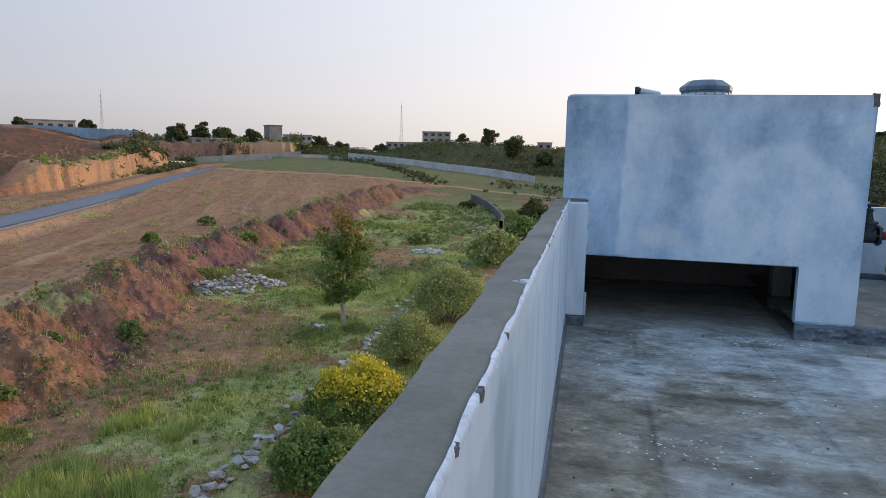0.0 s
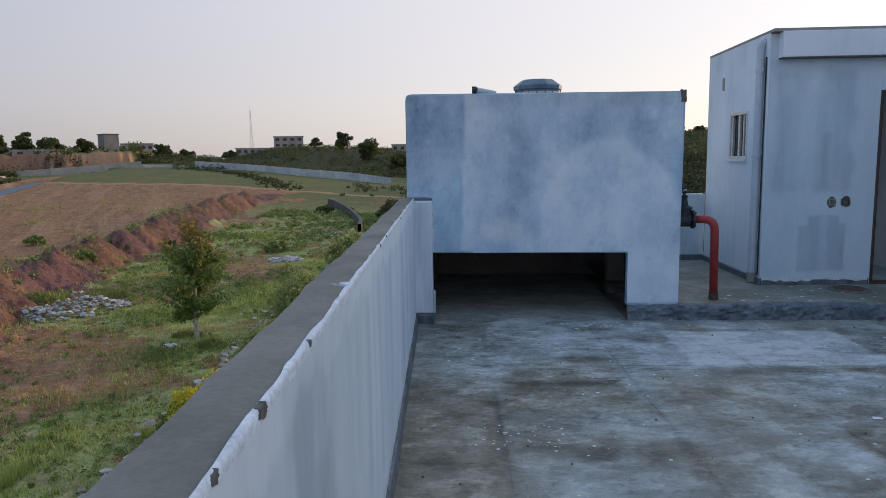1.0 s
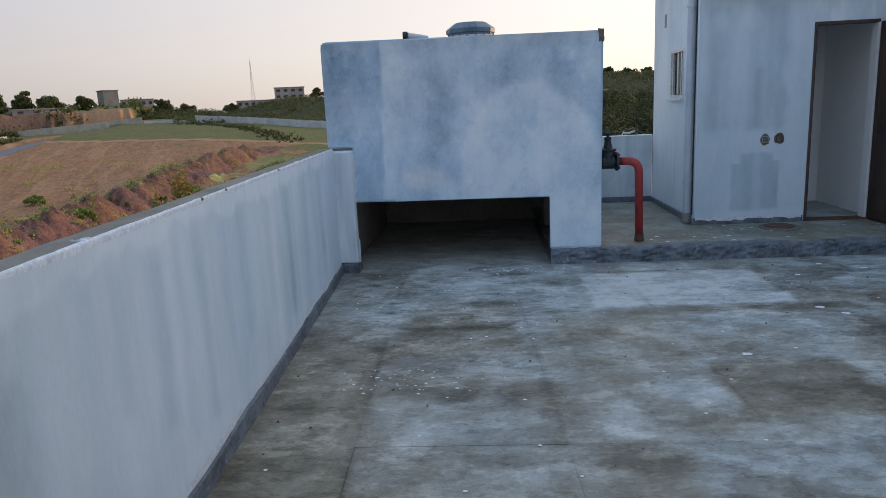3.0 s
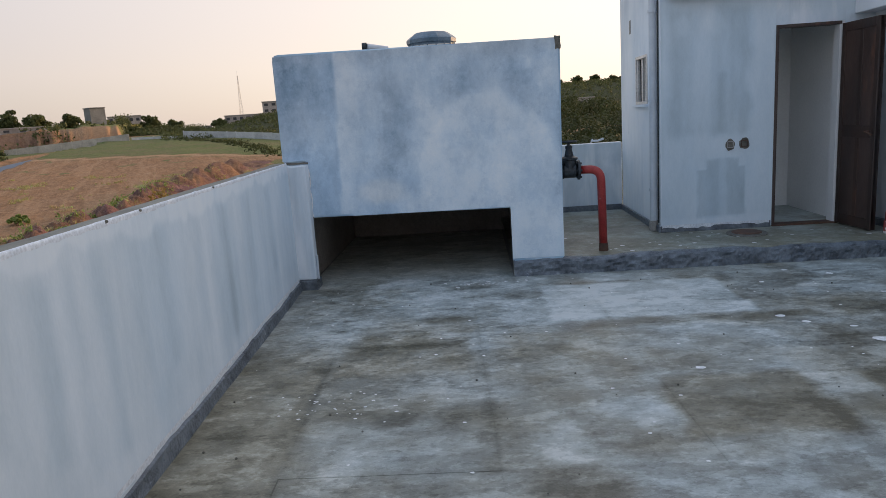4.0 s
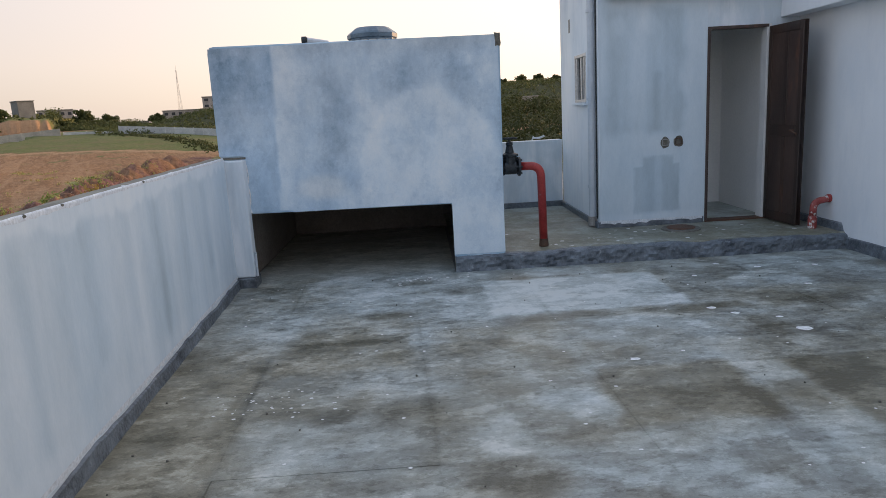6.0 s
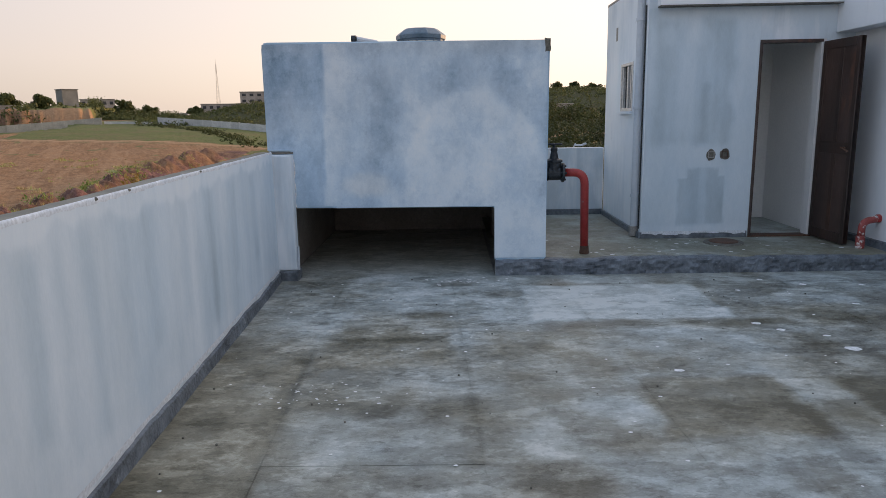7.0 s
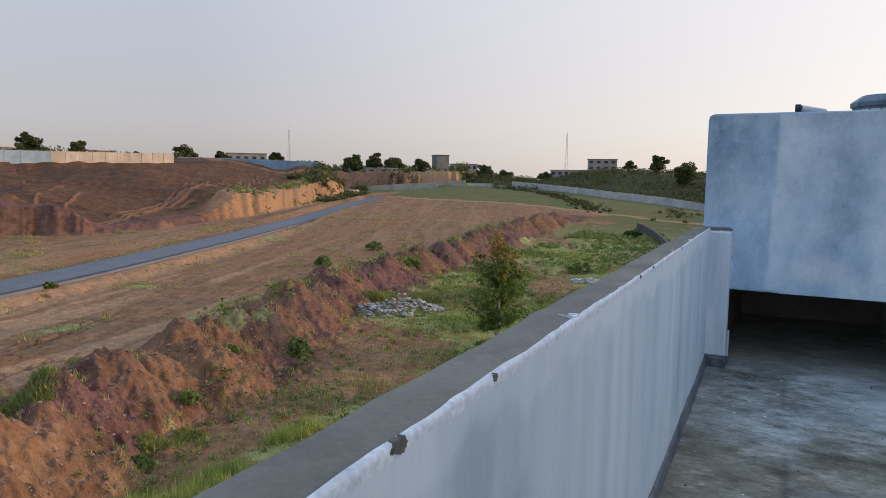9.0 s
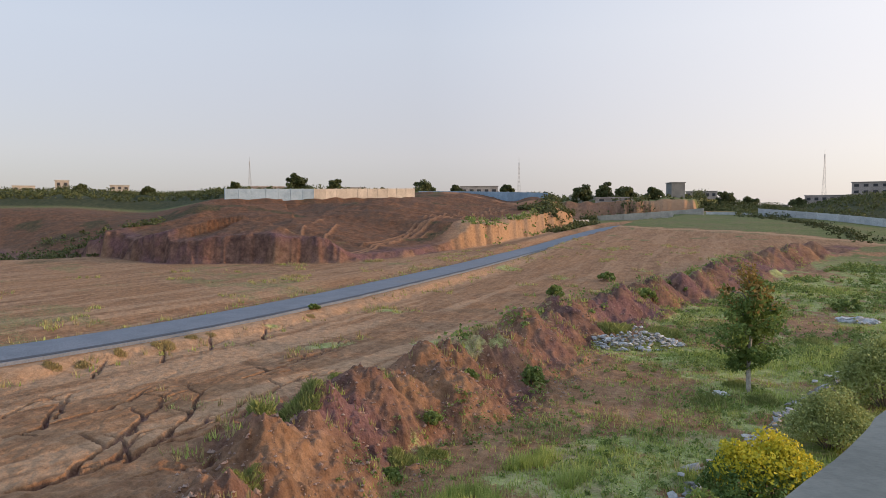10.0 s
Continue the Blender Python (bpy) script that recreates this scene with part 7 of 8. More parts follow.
def scrub(name, az, r, count, leaf, clump, per, seed, label, mat=LEAF_FAR, thin=0.0, domed=False):
    """Far scrub as one mass of leaf clumps on the slopes."""
    g = np.random.default_rng(seed)
    a, d = np.radians(g.uniform(*az, count)), g.uniform(*r, count)
    x, y = -np.sin(a) * d, np.cos(a) * d - 6.8
    keep = fbm(x * 0.04, y * 0.04, 3, seed) + 0.3 * g.normal(size=count) > thin
    x, y = x[keep], y[keep]
    size = clump * g.uniform(0.5, 1.5, len(x))
    z = height(x, y) + 0.45 * size
    pts, way = np.repeat(np.stack([x, y, z], 1), per, 0) + np.clip(g.normal(size=(len(x) * per, 3)), -1.4, 1.4) * np.repeat(size, per)[:, None] * np.array([0.5, 0.5, 0.42]), None
    if domed:
        way = g.normal(size=(len(x) * per, 3))
        way = way / np.linalg.norm(way, axis=1)[:, None] * g.uniform(0.8, 1.04, len(way))[:, None]
        pts = np.repeat(np.stack([x, y, z], 1), per, 0) + way * np.repeat(size * (0.7 + 0.3 * g.uniform(size=len(x))), per)[:, None] * np.array([0.8, 0.8, 0.7])
    return tagged(leaf_mesh(name, pts, leaf, mat, None, seed, 1.2, 0.0, way), label, "scrub", kind="stuff")


scrub("hill_scrub", (-26, 24), (205, 320), 7600, 0.40, 1.0, 17, 70, "low dark olive scrub over the far slope", thin=-0.05)
scrub("gap_scrub", (-24, 0), (60, 192), 620, 0.34, 3.0, 165, 71, "dark green scrub on the near slope behind the roof", LEAF_DARK, -0.6, True)
for n in range(11):
    tree(put_at(*polar(-4.5 - 1.45 * n, 300 + 9 * math.sin(n * 2.3)), 0.3), 3.0 + 0.7 * math.sin(n * 1.9 + 1), 2.5 + 0.5 * math.sin(n * 3.1), 0.05, 0.42, 9, 60, LEAF_DARK, 230 + n, "dark round-crowned tree on the ridge behind the roof", group="trees on the back ridge")
scrub("plateau_scrub", (23, 47), (251, 330), 1500, 0.6, 1.2, 16, 72, "dark bushes along the cliff edge")
scrub("far_woods", (58, 88), (225, 380), 3000, 0.5, 1.2, 22, 73, "far dark wood along the skyline")
g = np.random.default_rng(74)
sx, sy = g.uniform(-125, -85, 2500), g.uniform(117, 152, 2500)
sd, _ = along(CUT, sx, sy)
keep = (sd > -6) & (sd < 7)
sx, sy = sx[keep][:420], sy[keep][:420]
ss = g.uniform(0.3, 1.1, len(sx))
pts = np.repeat(np.stack([sx, sy, height(sx, sy) + 0.4 * ss], 1), 22, 0) + g.normal(size=(len(sx) * 22, 3)) * np.repeat(ss, 22)[:, None] * np.array([0.5, 0.5, 0.42])
tagged(leaf_mesh("cut_scrub", pts, 0.42, LEAF_FAR, None, 74, 1.2), "green bushes growing on the cut bank", "scrub", kind="stuff")
scrub("skyline_scrub", (38, 67), (222, 300), 700, 0.6, 1.4, 16, 78, "bushes behind the hill walls", thin=0.05)
scrub("left_scrub", (69.5, 88), (112, 142), 800, 0.3, 0.75, 20, 75, "low green scrub at the hill's foot", LEAF_FAR, 0.0)
def scrub_row(name, line, count, wide, clump, leaf, per, seed, label, mat=LEAF_FAR):
    """Bushes of uneven size along a ditch or a crest."""
    g = np.random.default_rng(seed)
    pts = smooth_line(line, 0.5)
    at = pts[g.integers(0, len(pts), count)] + g.normal(size=(count, 2)) * wide
    size = clump * g.uniform(0.4, 1.6, count)
    c = np.stack([at[:, 0], at[:, 1], height(at[:, 0], at[:, 1]) + 0.4 * size], 1)
    pts = np.repeat(c, per, 0) + g.normal(size=(count * per, 3)) * np.repeat(size, per)[:, None] * np.array([0.5, 0.5, 0.4])
    return tagged(leaf_mesh(name, pts, leaf, mat, None, seed, 1.3), label, "scrub", kind="stuff")


scrub_row("field_scrub", [polar(22, 200), polar(19.5, 185), polar(17, 160), polar(15.5, 142)], 150, 1.6, 0.6, 0.26, 22, 76, "low dark scrub line along a ditch in the far field", LEAF_DARK)
scrub_row("cliff_scrub", [polar(35.5, 236), polar(33, 240), polar(30.6, 241)], 90, 1.4, 1.5, 0.5, 22, 79, "dark bushes at the foot of the far cliff")
scrub_row("brow_scrub", [(-84, 78), (-92, 95), (-103, 122)], 70, 1.3, 0.7, 0.3, 22, 80, "small bushes on the brow of the cut bank", SHRUB)
scrub_row("crest_weeds", [(-24.6, 17), (-27.6, 26), (-30.5, 37), (-33.5, 52), (-36, 75)], 80, 0.9, 0.42, 0.16, 26, 81, "green weeds along the crest of the soil bank", SHRUB)
scrub("verge_scrub", (2, 11), (105, 165), 130, 0.36, 0.75, 22, 77, "green bushes by the track", thin=0.0)

scrub("valley_woods", (21, 27), (256, 292), 300, 0.4, 2.0, 70, 82, "dark trees in the dip between the far hills", thin=-0.4)
# trees on the skyline: bearing, distance, height, crown
for n, (az, r, t, c) in enumerate(((61.4, 250, 3.2, 1.5), (59.2, 240, 6.0, 4.0), (56.1, 235, 5.6, 2.6), (52.3, 250, 3.4, 1.8), (48.8, 255, 5.9, 3.4), (46.1, 260, 4.4, 2.2), (41.8, 255, 4.3, 2.4), (38.6, 225, 5.3, 2.8), (35.7, 255, 6.2, 3.6), (34.0, 262, 6.6, 3.2), (32.3, 258, 5.0, 4.0), (30.1, 262, 3.6, 3.2), (24.8, 270, 6.6, 4.0), (23.2, 275, 5.0, 3.4), (26.0, 280, 4.6, 3.0), (11.0, 268, 7.0, 3.2), (8.9, 240, 7.0, 3.8), (6.3, 225, 5.2, 3.4), (13.2, 292, 4.0, 2.2), (19.8, 300, 3.6, 3.0), (-8.5, 182, 3.6, 2.6), (-10.4, 186, 3.2, 2.4), (-6.0, 190, 4.0, 3.0), (70.5, 300, 5.0, 3.4), (75.0, 310, 4.6, 3.2), (64.0, 290, 4.2, 3.0))):
    x, y = polar(az, r)
    k = 0.8 if az > 50 else 1.0
    tree(put_at(x, y, 0.2), t * k, c * k, 0.2, 0.45, 11, 110, LEAF_FAR, 100 + n, "dark skyline tree with an open crown", group="trees on the skyline")


# ---- walls, houses and masts in the distance ----
def boundary_wall(line, tall, step, mat, label, level=None, mat2=None):
    """Precast panels between posts, following the ground."""
    w = empty("boundary_wall", (line[0][0], line[0][1], 0.0))
    tagged(w, label, "boundary wall")
    pts = smooth_line(line, step)
    base = Vector((line[0][0], line[0][1], 0.0))
    foot = height(pts[:, 0], pts[:, 1]) - 0.1
    s = np.linspace(-1, 1, len(pts))
    line_z = np.polyval(np.polyfit(s, foot, 1 + min(3, len(pts) // 18)), s) if level is None else np.interp(s, np.linspace(-1, 1, len(level)), level)
    for k in range(len(pts) - 1):
        (ax, ay), (bx, by) = pts[k], pts[k + 1]
        az, bz = float(line_z[k]), float(line_z[k + 1])
        size = math.hypot(bx - ax, by - ay)
        turn = math.degrees(math.atan2(by - ay, bx - ax))
        m = pose(ax - base.x, ay - base.y, 0, 0, 0, turn)
        bm = bmesh.new()
        box(bm, 0.1, -0.04, 0, size - 0.1, 0.04, 1)
        for v in bm.verts:
            s = v.co.x / size
            v.co.z = az + (bz - az) * s + (tall + 0.1 if v.co.z > 0.5 else -1.0)
            v.co = m @ v.co
        use = mat if mat2 is None or k < 0.38 * len(pts) else mat2
        part("panel", bm, use, w)
        part("post", box(bmesh.new(), -0.1, -0.1, az - 1.0, 0.1, 0.1, az + tall + 0.22, m=m), use, w)
    return w


def ring(points):
    return [polar(a, r) for a, r in points]


boundary_wall(ring([(64.8, 148), (60, 154), (54, 165), (49.4, 176)]), 2.05, 3.0, PRECAST_BLUE, "blue-grey and cream precast panel wall along the hill top", (4.3, 4.6, 5.0, 5.4), CREAM)
boundary_wall(ring([(49.2, 200), (46, 200), (43.5, 196), (38.3, 188)]), 1.5, 3.0, PRECAST_BLUE, "blue-grey panel wall behind the cut hill", (6.0, 5.9, 5.5, 5.0))
# white wall in cream panels, the warm light put into their colour
boundary_wall(ring([(34.5, 236), (31, 232), (28, 228), (26.3, 222)]), 2.0, 3.0, CREAM, "white boundary wall below the far cliff, coloured cream for warm light")
boundary_wall(ring([(36.9, 196), (35.8, 200), (34.7, 205)]), 1.2, 3.0, PRECAST, "short white wall by the road's end")
boundary_wall(ring([(26.2, 224), (24.5, 223), (22.6, 216)]), 0.7, 3.0, PRECAST, "low white wall between the fields")
boundary_wall(ring([(22.5, 215), (19, 205), (16.2, 198), (14.5, 192), (10.9, 190), (8.5, 182), (6.8, 176)]), 1.9, 3.0, PRECAST, "long winding white boundary wall across the far fields")


def house(az, r, wide, tall, deep, floors, windows, label, lift=0.0, turn=0.0, mat=FAR_WALL, name="house"):
    x, y = polar(az, r)
    h = empty(name, (x, y, ground_at(x, y) - 0.3 + lift), az + turn)
    tagged(h, label, "house")
    part("wall", box(bmesh.new(), -wide / 2, 0, 0, wide / 2, deep, tall + 0.3), mat, h)
    part("roof", box(bmesh.new(), -wide / 2 - 0.25, -0.25, tall + 0.3, wide / 2 + 0.25, deep + 0.25, tall + 0.55), mat, h)
    step = tall / floors
    for f in range(floors):
        for k in range(windows):
            cx = -wide / 2 + wide * (k + 0.5) / windows
            ww, wh = min(1.6, wide / windows * 0.5), step * 0.42
            z = 0.3 + step * f + step * 0.32
            w = part("window", box(bmesh.new(), cx - ww / 2, -0.06, z, cx + ww / 2, 0.02, z + wh), FAR_DARK, h, "dark window opening")
            part("sill", box(bmesh.new(), cx - ww / 2 - 0.1, -0.16, z - 0.1, cx + ww / 2 + 0.1, -0.001, z - 0.005), mat, w)
    return h


house(28.3, 268, 5.0, 5.4, 5.8, 1, 0, "plain grey windowless block house on the cliff", turn=20, mat=BLOCK)
house(26.6, 300, 12.0, 2.8, 7, 1, 5, "long low house with dark openings")
house(17.9, 300, 16, 2.6, 8, 1, 6, "long low house on the far hill")
house(15.3, 296, 12.0, 4.7, 9, 2, 4, "two-storey unfinished house on the far hill")
house(21.3, 305, 9, 2.4, 7, 1, 3, "low house among trees")
house(6.4, 290, 6, 3.0, 6, 1, 2, "small pale house beyond the bushes")
house(44.2, 275, 15, 4.2, 9, 1, 5, "low flat-roofed house behind the trees")
house(61.5, 262, 12, 2.6, 7, 1, 3, "low house behind the hill wall")
house(54.5, 258, 8, 2.4, 6, 1, 2, "small flat house behind the hill wall")
house(33.2, 250, 13, 1.6, 5, 1, 3, "low pale outbuilding on the cliff")
house(78.6, 370, 9, 3.0, 6, 1, 3, "tiny pale house on the far skyline", lift=1.5, mat=CREAM)
house(76.2, 380, 6, 3.6, 6, 1, 2, "tiny pale house among far trees", lift=1.5, mat=CREAM)
house(72.4, 350, 8, 2.4, 6, 1, 3, "tiny low pale house on the skyline", lift=1.2, mat=CREAM)
house(35.6, 262, 11, 2.2, 5, 1, 0, "long low cream wall of a yard on the cliff", mat=CREAM)
house(-9.6, 205, 5, 2.8, 5, 1, 2, "small pale house on the near hill")


def mast(az, r, top):
    """A lattice mast: four tapering legs with rings and crossed braces."""
    x, y = polar(az, r)
    z0 = ground_at(x, y) - 0.5
    m = empty("lattice_mast", (x, y, z0))
    tagged(m, "slender lattice steel mast on the skyline", "mast", "masts on the skyline")
    tall = top - z0
    wide = lambda s: 2.6 * (1 - s) ** 1.5 + 0.35
    corner = ((-1, -1), (1, -1), (1, 1), (-1, 1))
    for cx, cy in corner:
        part("leg", tube(bmesh.new(), [(cx * wide(s) / 2, cy * wide(s) / 2, s * tall) for s in (0, 0.2, 0.4, 0.6, 0.8, 1)], 0.045, 5), STEEL, m)
    levels = [k / 10 for k in range(11)]
    for a, b in zip(levels, levels[1:]):
        bm = bmesh.new()
        for k in range(4):
            p, q = corner[k], corner[(k + 1) % 4]
            tube(bm, [(p[0] * wide(a) / 2, p[1] * wide(a) / 2, a * tall), (q[0] * wide(b) / 2, q[1] * wide(b) / 2, b * tall)], 0.022, 4)
            tube(bm, [(q[0] * wide(a) / 2, q[1] * wide(a) / 2, a * tall), (p[0] * wide(b) / 2, p[1] * wide(b) / 2, b * tall)], 0.022, 4)
        part("brace", bm, STEEL, m)
    part("antenna", tube(bmesh.new(), [(0, 0, tall), (0, 0, tall + 3)], 0.06, 5), STEEL, m)


mast(62.9, 480, 36)
mast(40.9, 480, 36)
mast(18.2, 480, 36)

# curved drain wall in the field
drain = raw("drain_wall", [], [], DRAIN)
pts = smooth_line([(-24.2, 105.0), (-21.9, 101.3), (-19.0, 94.1), (-16.4, 85.7), (-14.2, 77.8), (-13.4, 71.0)], 1.0)
vs, fs = [], []
for k, (x, y) in enumerate(pts):
    z = ground_at(x, y)
    for ox, oz in ((0.0, -0.3), (0.0, 1.1), (0.4, 1.1), (0.4, -0.3)):
        vs.append((x + ox, y + ox * 0.3, z + oz))
for k in range(len(pts) - 1):
    for j in range(3):
        fs.append((4 * k + j, 4 * k + j + 1, 4 * k + 5 + j, 4 * k + 4 + j))
drain.data.from_pydata(vs, [], fs)
tagged(drain, "curved grey concrete drain wall in the field", "drain wall")


# ---- stones and rubble ----
def rocks(kinds, seed, flat=0.7, sharp=0.25):
    """A few rough stone meshes to share."""
    out = []
    for k in range(kinds):
        bm = bmesh.new()
        bmesh.ops.create_icosphere(bm, subdivisions=1, radius=0.5)
        for v in bm.verts:
            q = 1 + sharp * 2 * noise.noise(v.co * 2.1 + Vector((seed + 7.7 * k, k, 0)))
            v.co = Vector((v.co.x * q, v.co.y * q * 0.85, v.co.z * q * flat))
        me = bpy.data.meshes.new("stone")
        bm.to_mesh(me)
        bm.free()
        out.append(me)
    return out


def piece(name, me, mat, parent, at, size, g):
    if not me.materials:
        me.materials.append(mat)
    ob = new(name, me)
    ob.parent = parent
    ob.matrix_local = Matrix.LocRotScale(Vector(at), Euler(g.uniform(-0.35, 0.35, 2).tolist() + [g.uniform(0, 6.28)]), Vector((size * g.uniform(0.8, 1.3), size * g.uniform(0.8, 1.2), size * g.uniform(0.7, 1.1))))
    return ob


def stone_row():
    g = np.random.default_rng(31)
    line = smooth_line([(-9.3, 2.0), (-9.5, 8.0), (-9.9, 14.3), (-10.35, 20.7), (-10.9, 26), (-11.4, 33.5), (-11.6, 42), (-11.4, 57)], 0.35)
    row = empty("stone_wall", (line[0][0], line[0][1], -7.0))
    tagged(row, "low broken dry-stone wall along the overgrown strip", "stone wall")
    kinds = rocks(7, 1.0, 0.45, 0.35)
    for x, y in line:
        if g.uniform() < 0.06:
            continue
        z = ground_at(x, y)
        for layer in range(2 if g.uniform() < 0.8 and y < 38 else 1):
            at = (x - line[0][0] + g.normal() * 0.2, y - line[0][1] + g.normal() * 0.1, z + 7.0 + 0.06 + 0.17 * layer)
            piece("stone", kinds[g.integers(7)], STONE, row, at, g.uniform(0.28, 0.5), g)


def rubble(name, x, y, wide, deep, tall, count, size, seed, label, turn=0.0, mat=RUBBLE):
    g = np.random.default_rng(seed)
    pile = empty(name, (x, y, -7.0))
    tagged(pile, label, "rubble")
    kinds = rocks(6, seed * 1.7, 0.55, 0.4)
    c, s = math.cos(turn), math.sin(turn)
    for k in range(count):
        a, d = g.uniform(0, 6.28), math.sqrt(g.uniform())
        u, v = math.cos(a) * d * wide / 2, math.sin(a) * d * deep / 2
        px, py = c * u - s * v, s * u + c * v
        z = ground_at(x + px, y + py) + 7.0 + tall * (1 - d) * g.uniform(0.3, 1) + 0.02
        piece("chunk", kinds[g.integers(6)], mat, pile, (px, py, z), size * g.uniform(0.45, 1.5), g)


stone_row()
rubble("rubble_heap", -22.9, 31.4, 6.2, 3.0, 1.35, 300, 0.29, 5, "heap of pale broken blocks at the bank's foot", math.radians(52))
rubble("slab_heap", -16.5, 52.3, 3.2, 2.0, 0.3, 44, 0.55, 6, "broken concrete slabs lying in the grass")
rubble("stone_scatter", -14.5, 70.0, 6.5, 5.0, 0.2, 40, 0.5, 7, "scattered pale stones in the grass")
rubble("field_stone", -13.95, 23.8, 0.5, 0.4, 0.12, 3, 0.55, 8, "pale stone lying by the tree")


def loose_stones():
    """Gravel and clods on the bank, one joined mass."""
    g = np.random.default_rng(41)
    x, y = g.uniform(-42, -12, 42000), g.uniform(-4, 75, 42000)
    db, _ = along(BANK, x, y)
    keep = (db > -1.2) & (db < 4.6) & (g.uniform(size=len(x)) < 1.1 - y / 100)
    x, y = x[keep][:11000], y[keep][:11000]
    z = height(x, y)
    size = 0.022 + 0.075 * g.uniform(size=len(x)) ** 4
    octa = np.array([(1, 0, 0), (0, 1, 0), (-1, 0, 0), (0, -1, 0), (0, 0, 0.8), (0, 0, -0.8)])
    tri = np.array([(0, 1, 4), (1, 2, 4), (2, 3, 4), (3, 0, 4), (1, 0, 5), (2, 1, 5), (3, 2, 5), (0, 3, 5)])
    v = octa[None] * (1 + 0.35 * g.normal(size=(len(x), 6, 1))) * size[:, None, None] + np.stack([x, y, z + 0.02], 1)[:, None]
    f = tri[None] + 6 * np.arange(len(x))[:, None, None]
    ob = raw("loose_stones", v.reshape(-1, 3), f.reshape(-1, 3), CLOD)
    tagged(ob, "small stones and clods strewn over the soil bank", "stones", kind="stuff")


loose_stones()

# ---- marks on the roof floor ----
def splashes():
    """Dried drops of whitewash on the floor."""
    g = np.random.default_rng(51)
    bm = bmesh.new()
    spots = [(3.69, -1.68, 0.032), (2.825, -2.6, 0.026), (4.08, -2.25, 0.045), (3.80, -1.84, 0.026), (4.6, -0.55, 0.03), (4.3, -0.35, 0.025), (3.95, -0.72, 0.02), (4.7, -1.2, 0.025), (5.1, -0.6, 0.025), (4.05, -1.98, 0.02)]
    for k in range(46):
        spots.append((g.normal(0.72, 0.25), g.normal(-2.92, 0.10), g.uniform(0.004, 0.010)))
    for k in range(40):
        spots.append((g.normal(1.6, 0.18), g.normal(-0.25, 0.10), g.uniform(0.006, 0.02)))
    for k in range(150):
        spots.append((g.uniform(-0.05, 5.6), g.uniform(-6.0, -0.2), g.uniform(0.003, 0.010)))
    for k in range(40):
        spots.append((g.uniform(2.5, 5.6), g.uniform(0.1, 1.0), g.uniform(0.006, 0.022)))
    for x, y, r in spots:
        if x < inner(y) + 0.06 or x > RIGHT - 0.06:
            continue
        z = (PLINTH if y > 0.06 and x > 1.9 else 0.0) + 0.003
        turn, n = g.uniform(0, 6.28), 9
        top = [bm.verts.new((x + r * 1.25 * math.cos(turn + 6.283 * k / n) * g.uniform(0.75, 1.15), y + r * math.sin(turn + 6.283 * k / n) * g.uniform(0.75, 1.15), z)) for k in range(n)]
        bm.faces.new(top)
    ob = part("paint_splashes", bm, PAINT)
    tagged(ob, "dried white paint drops on the roof floor", "paint splashes", kind="stuff")
    bm = bmesh.new()
    for k in range(90):
        x, y, r = g.uniform(-0.05, 5.6), g.uniform(-6.5, -0.1), g.uniform(0.003, 0.008)
        if x < inner(y) + 0.06:
            continue
        bmesh.ops.create_icosphere(bm, subdivisions=1, radius=r, matrix=Matrix.Translation((x, y, r * 0.6)))
    tagged(part("grit", bm, CHIP), "dark grit and crumbs on the roof floor", "grit", kind="stuff")


splashes()


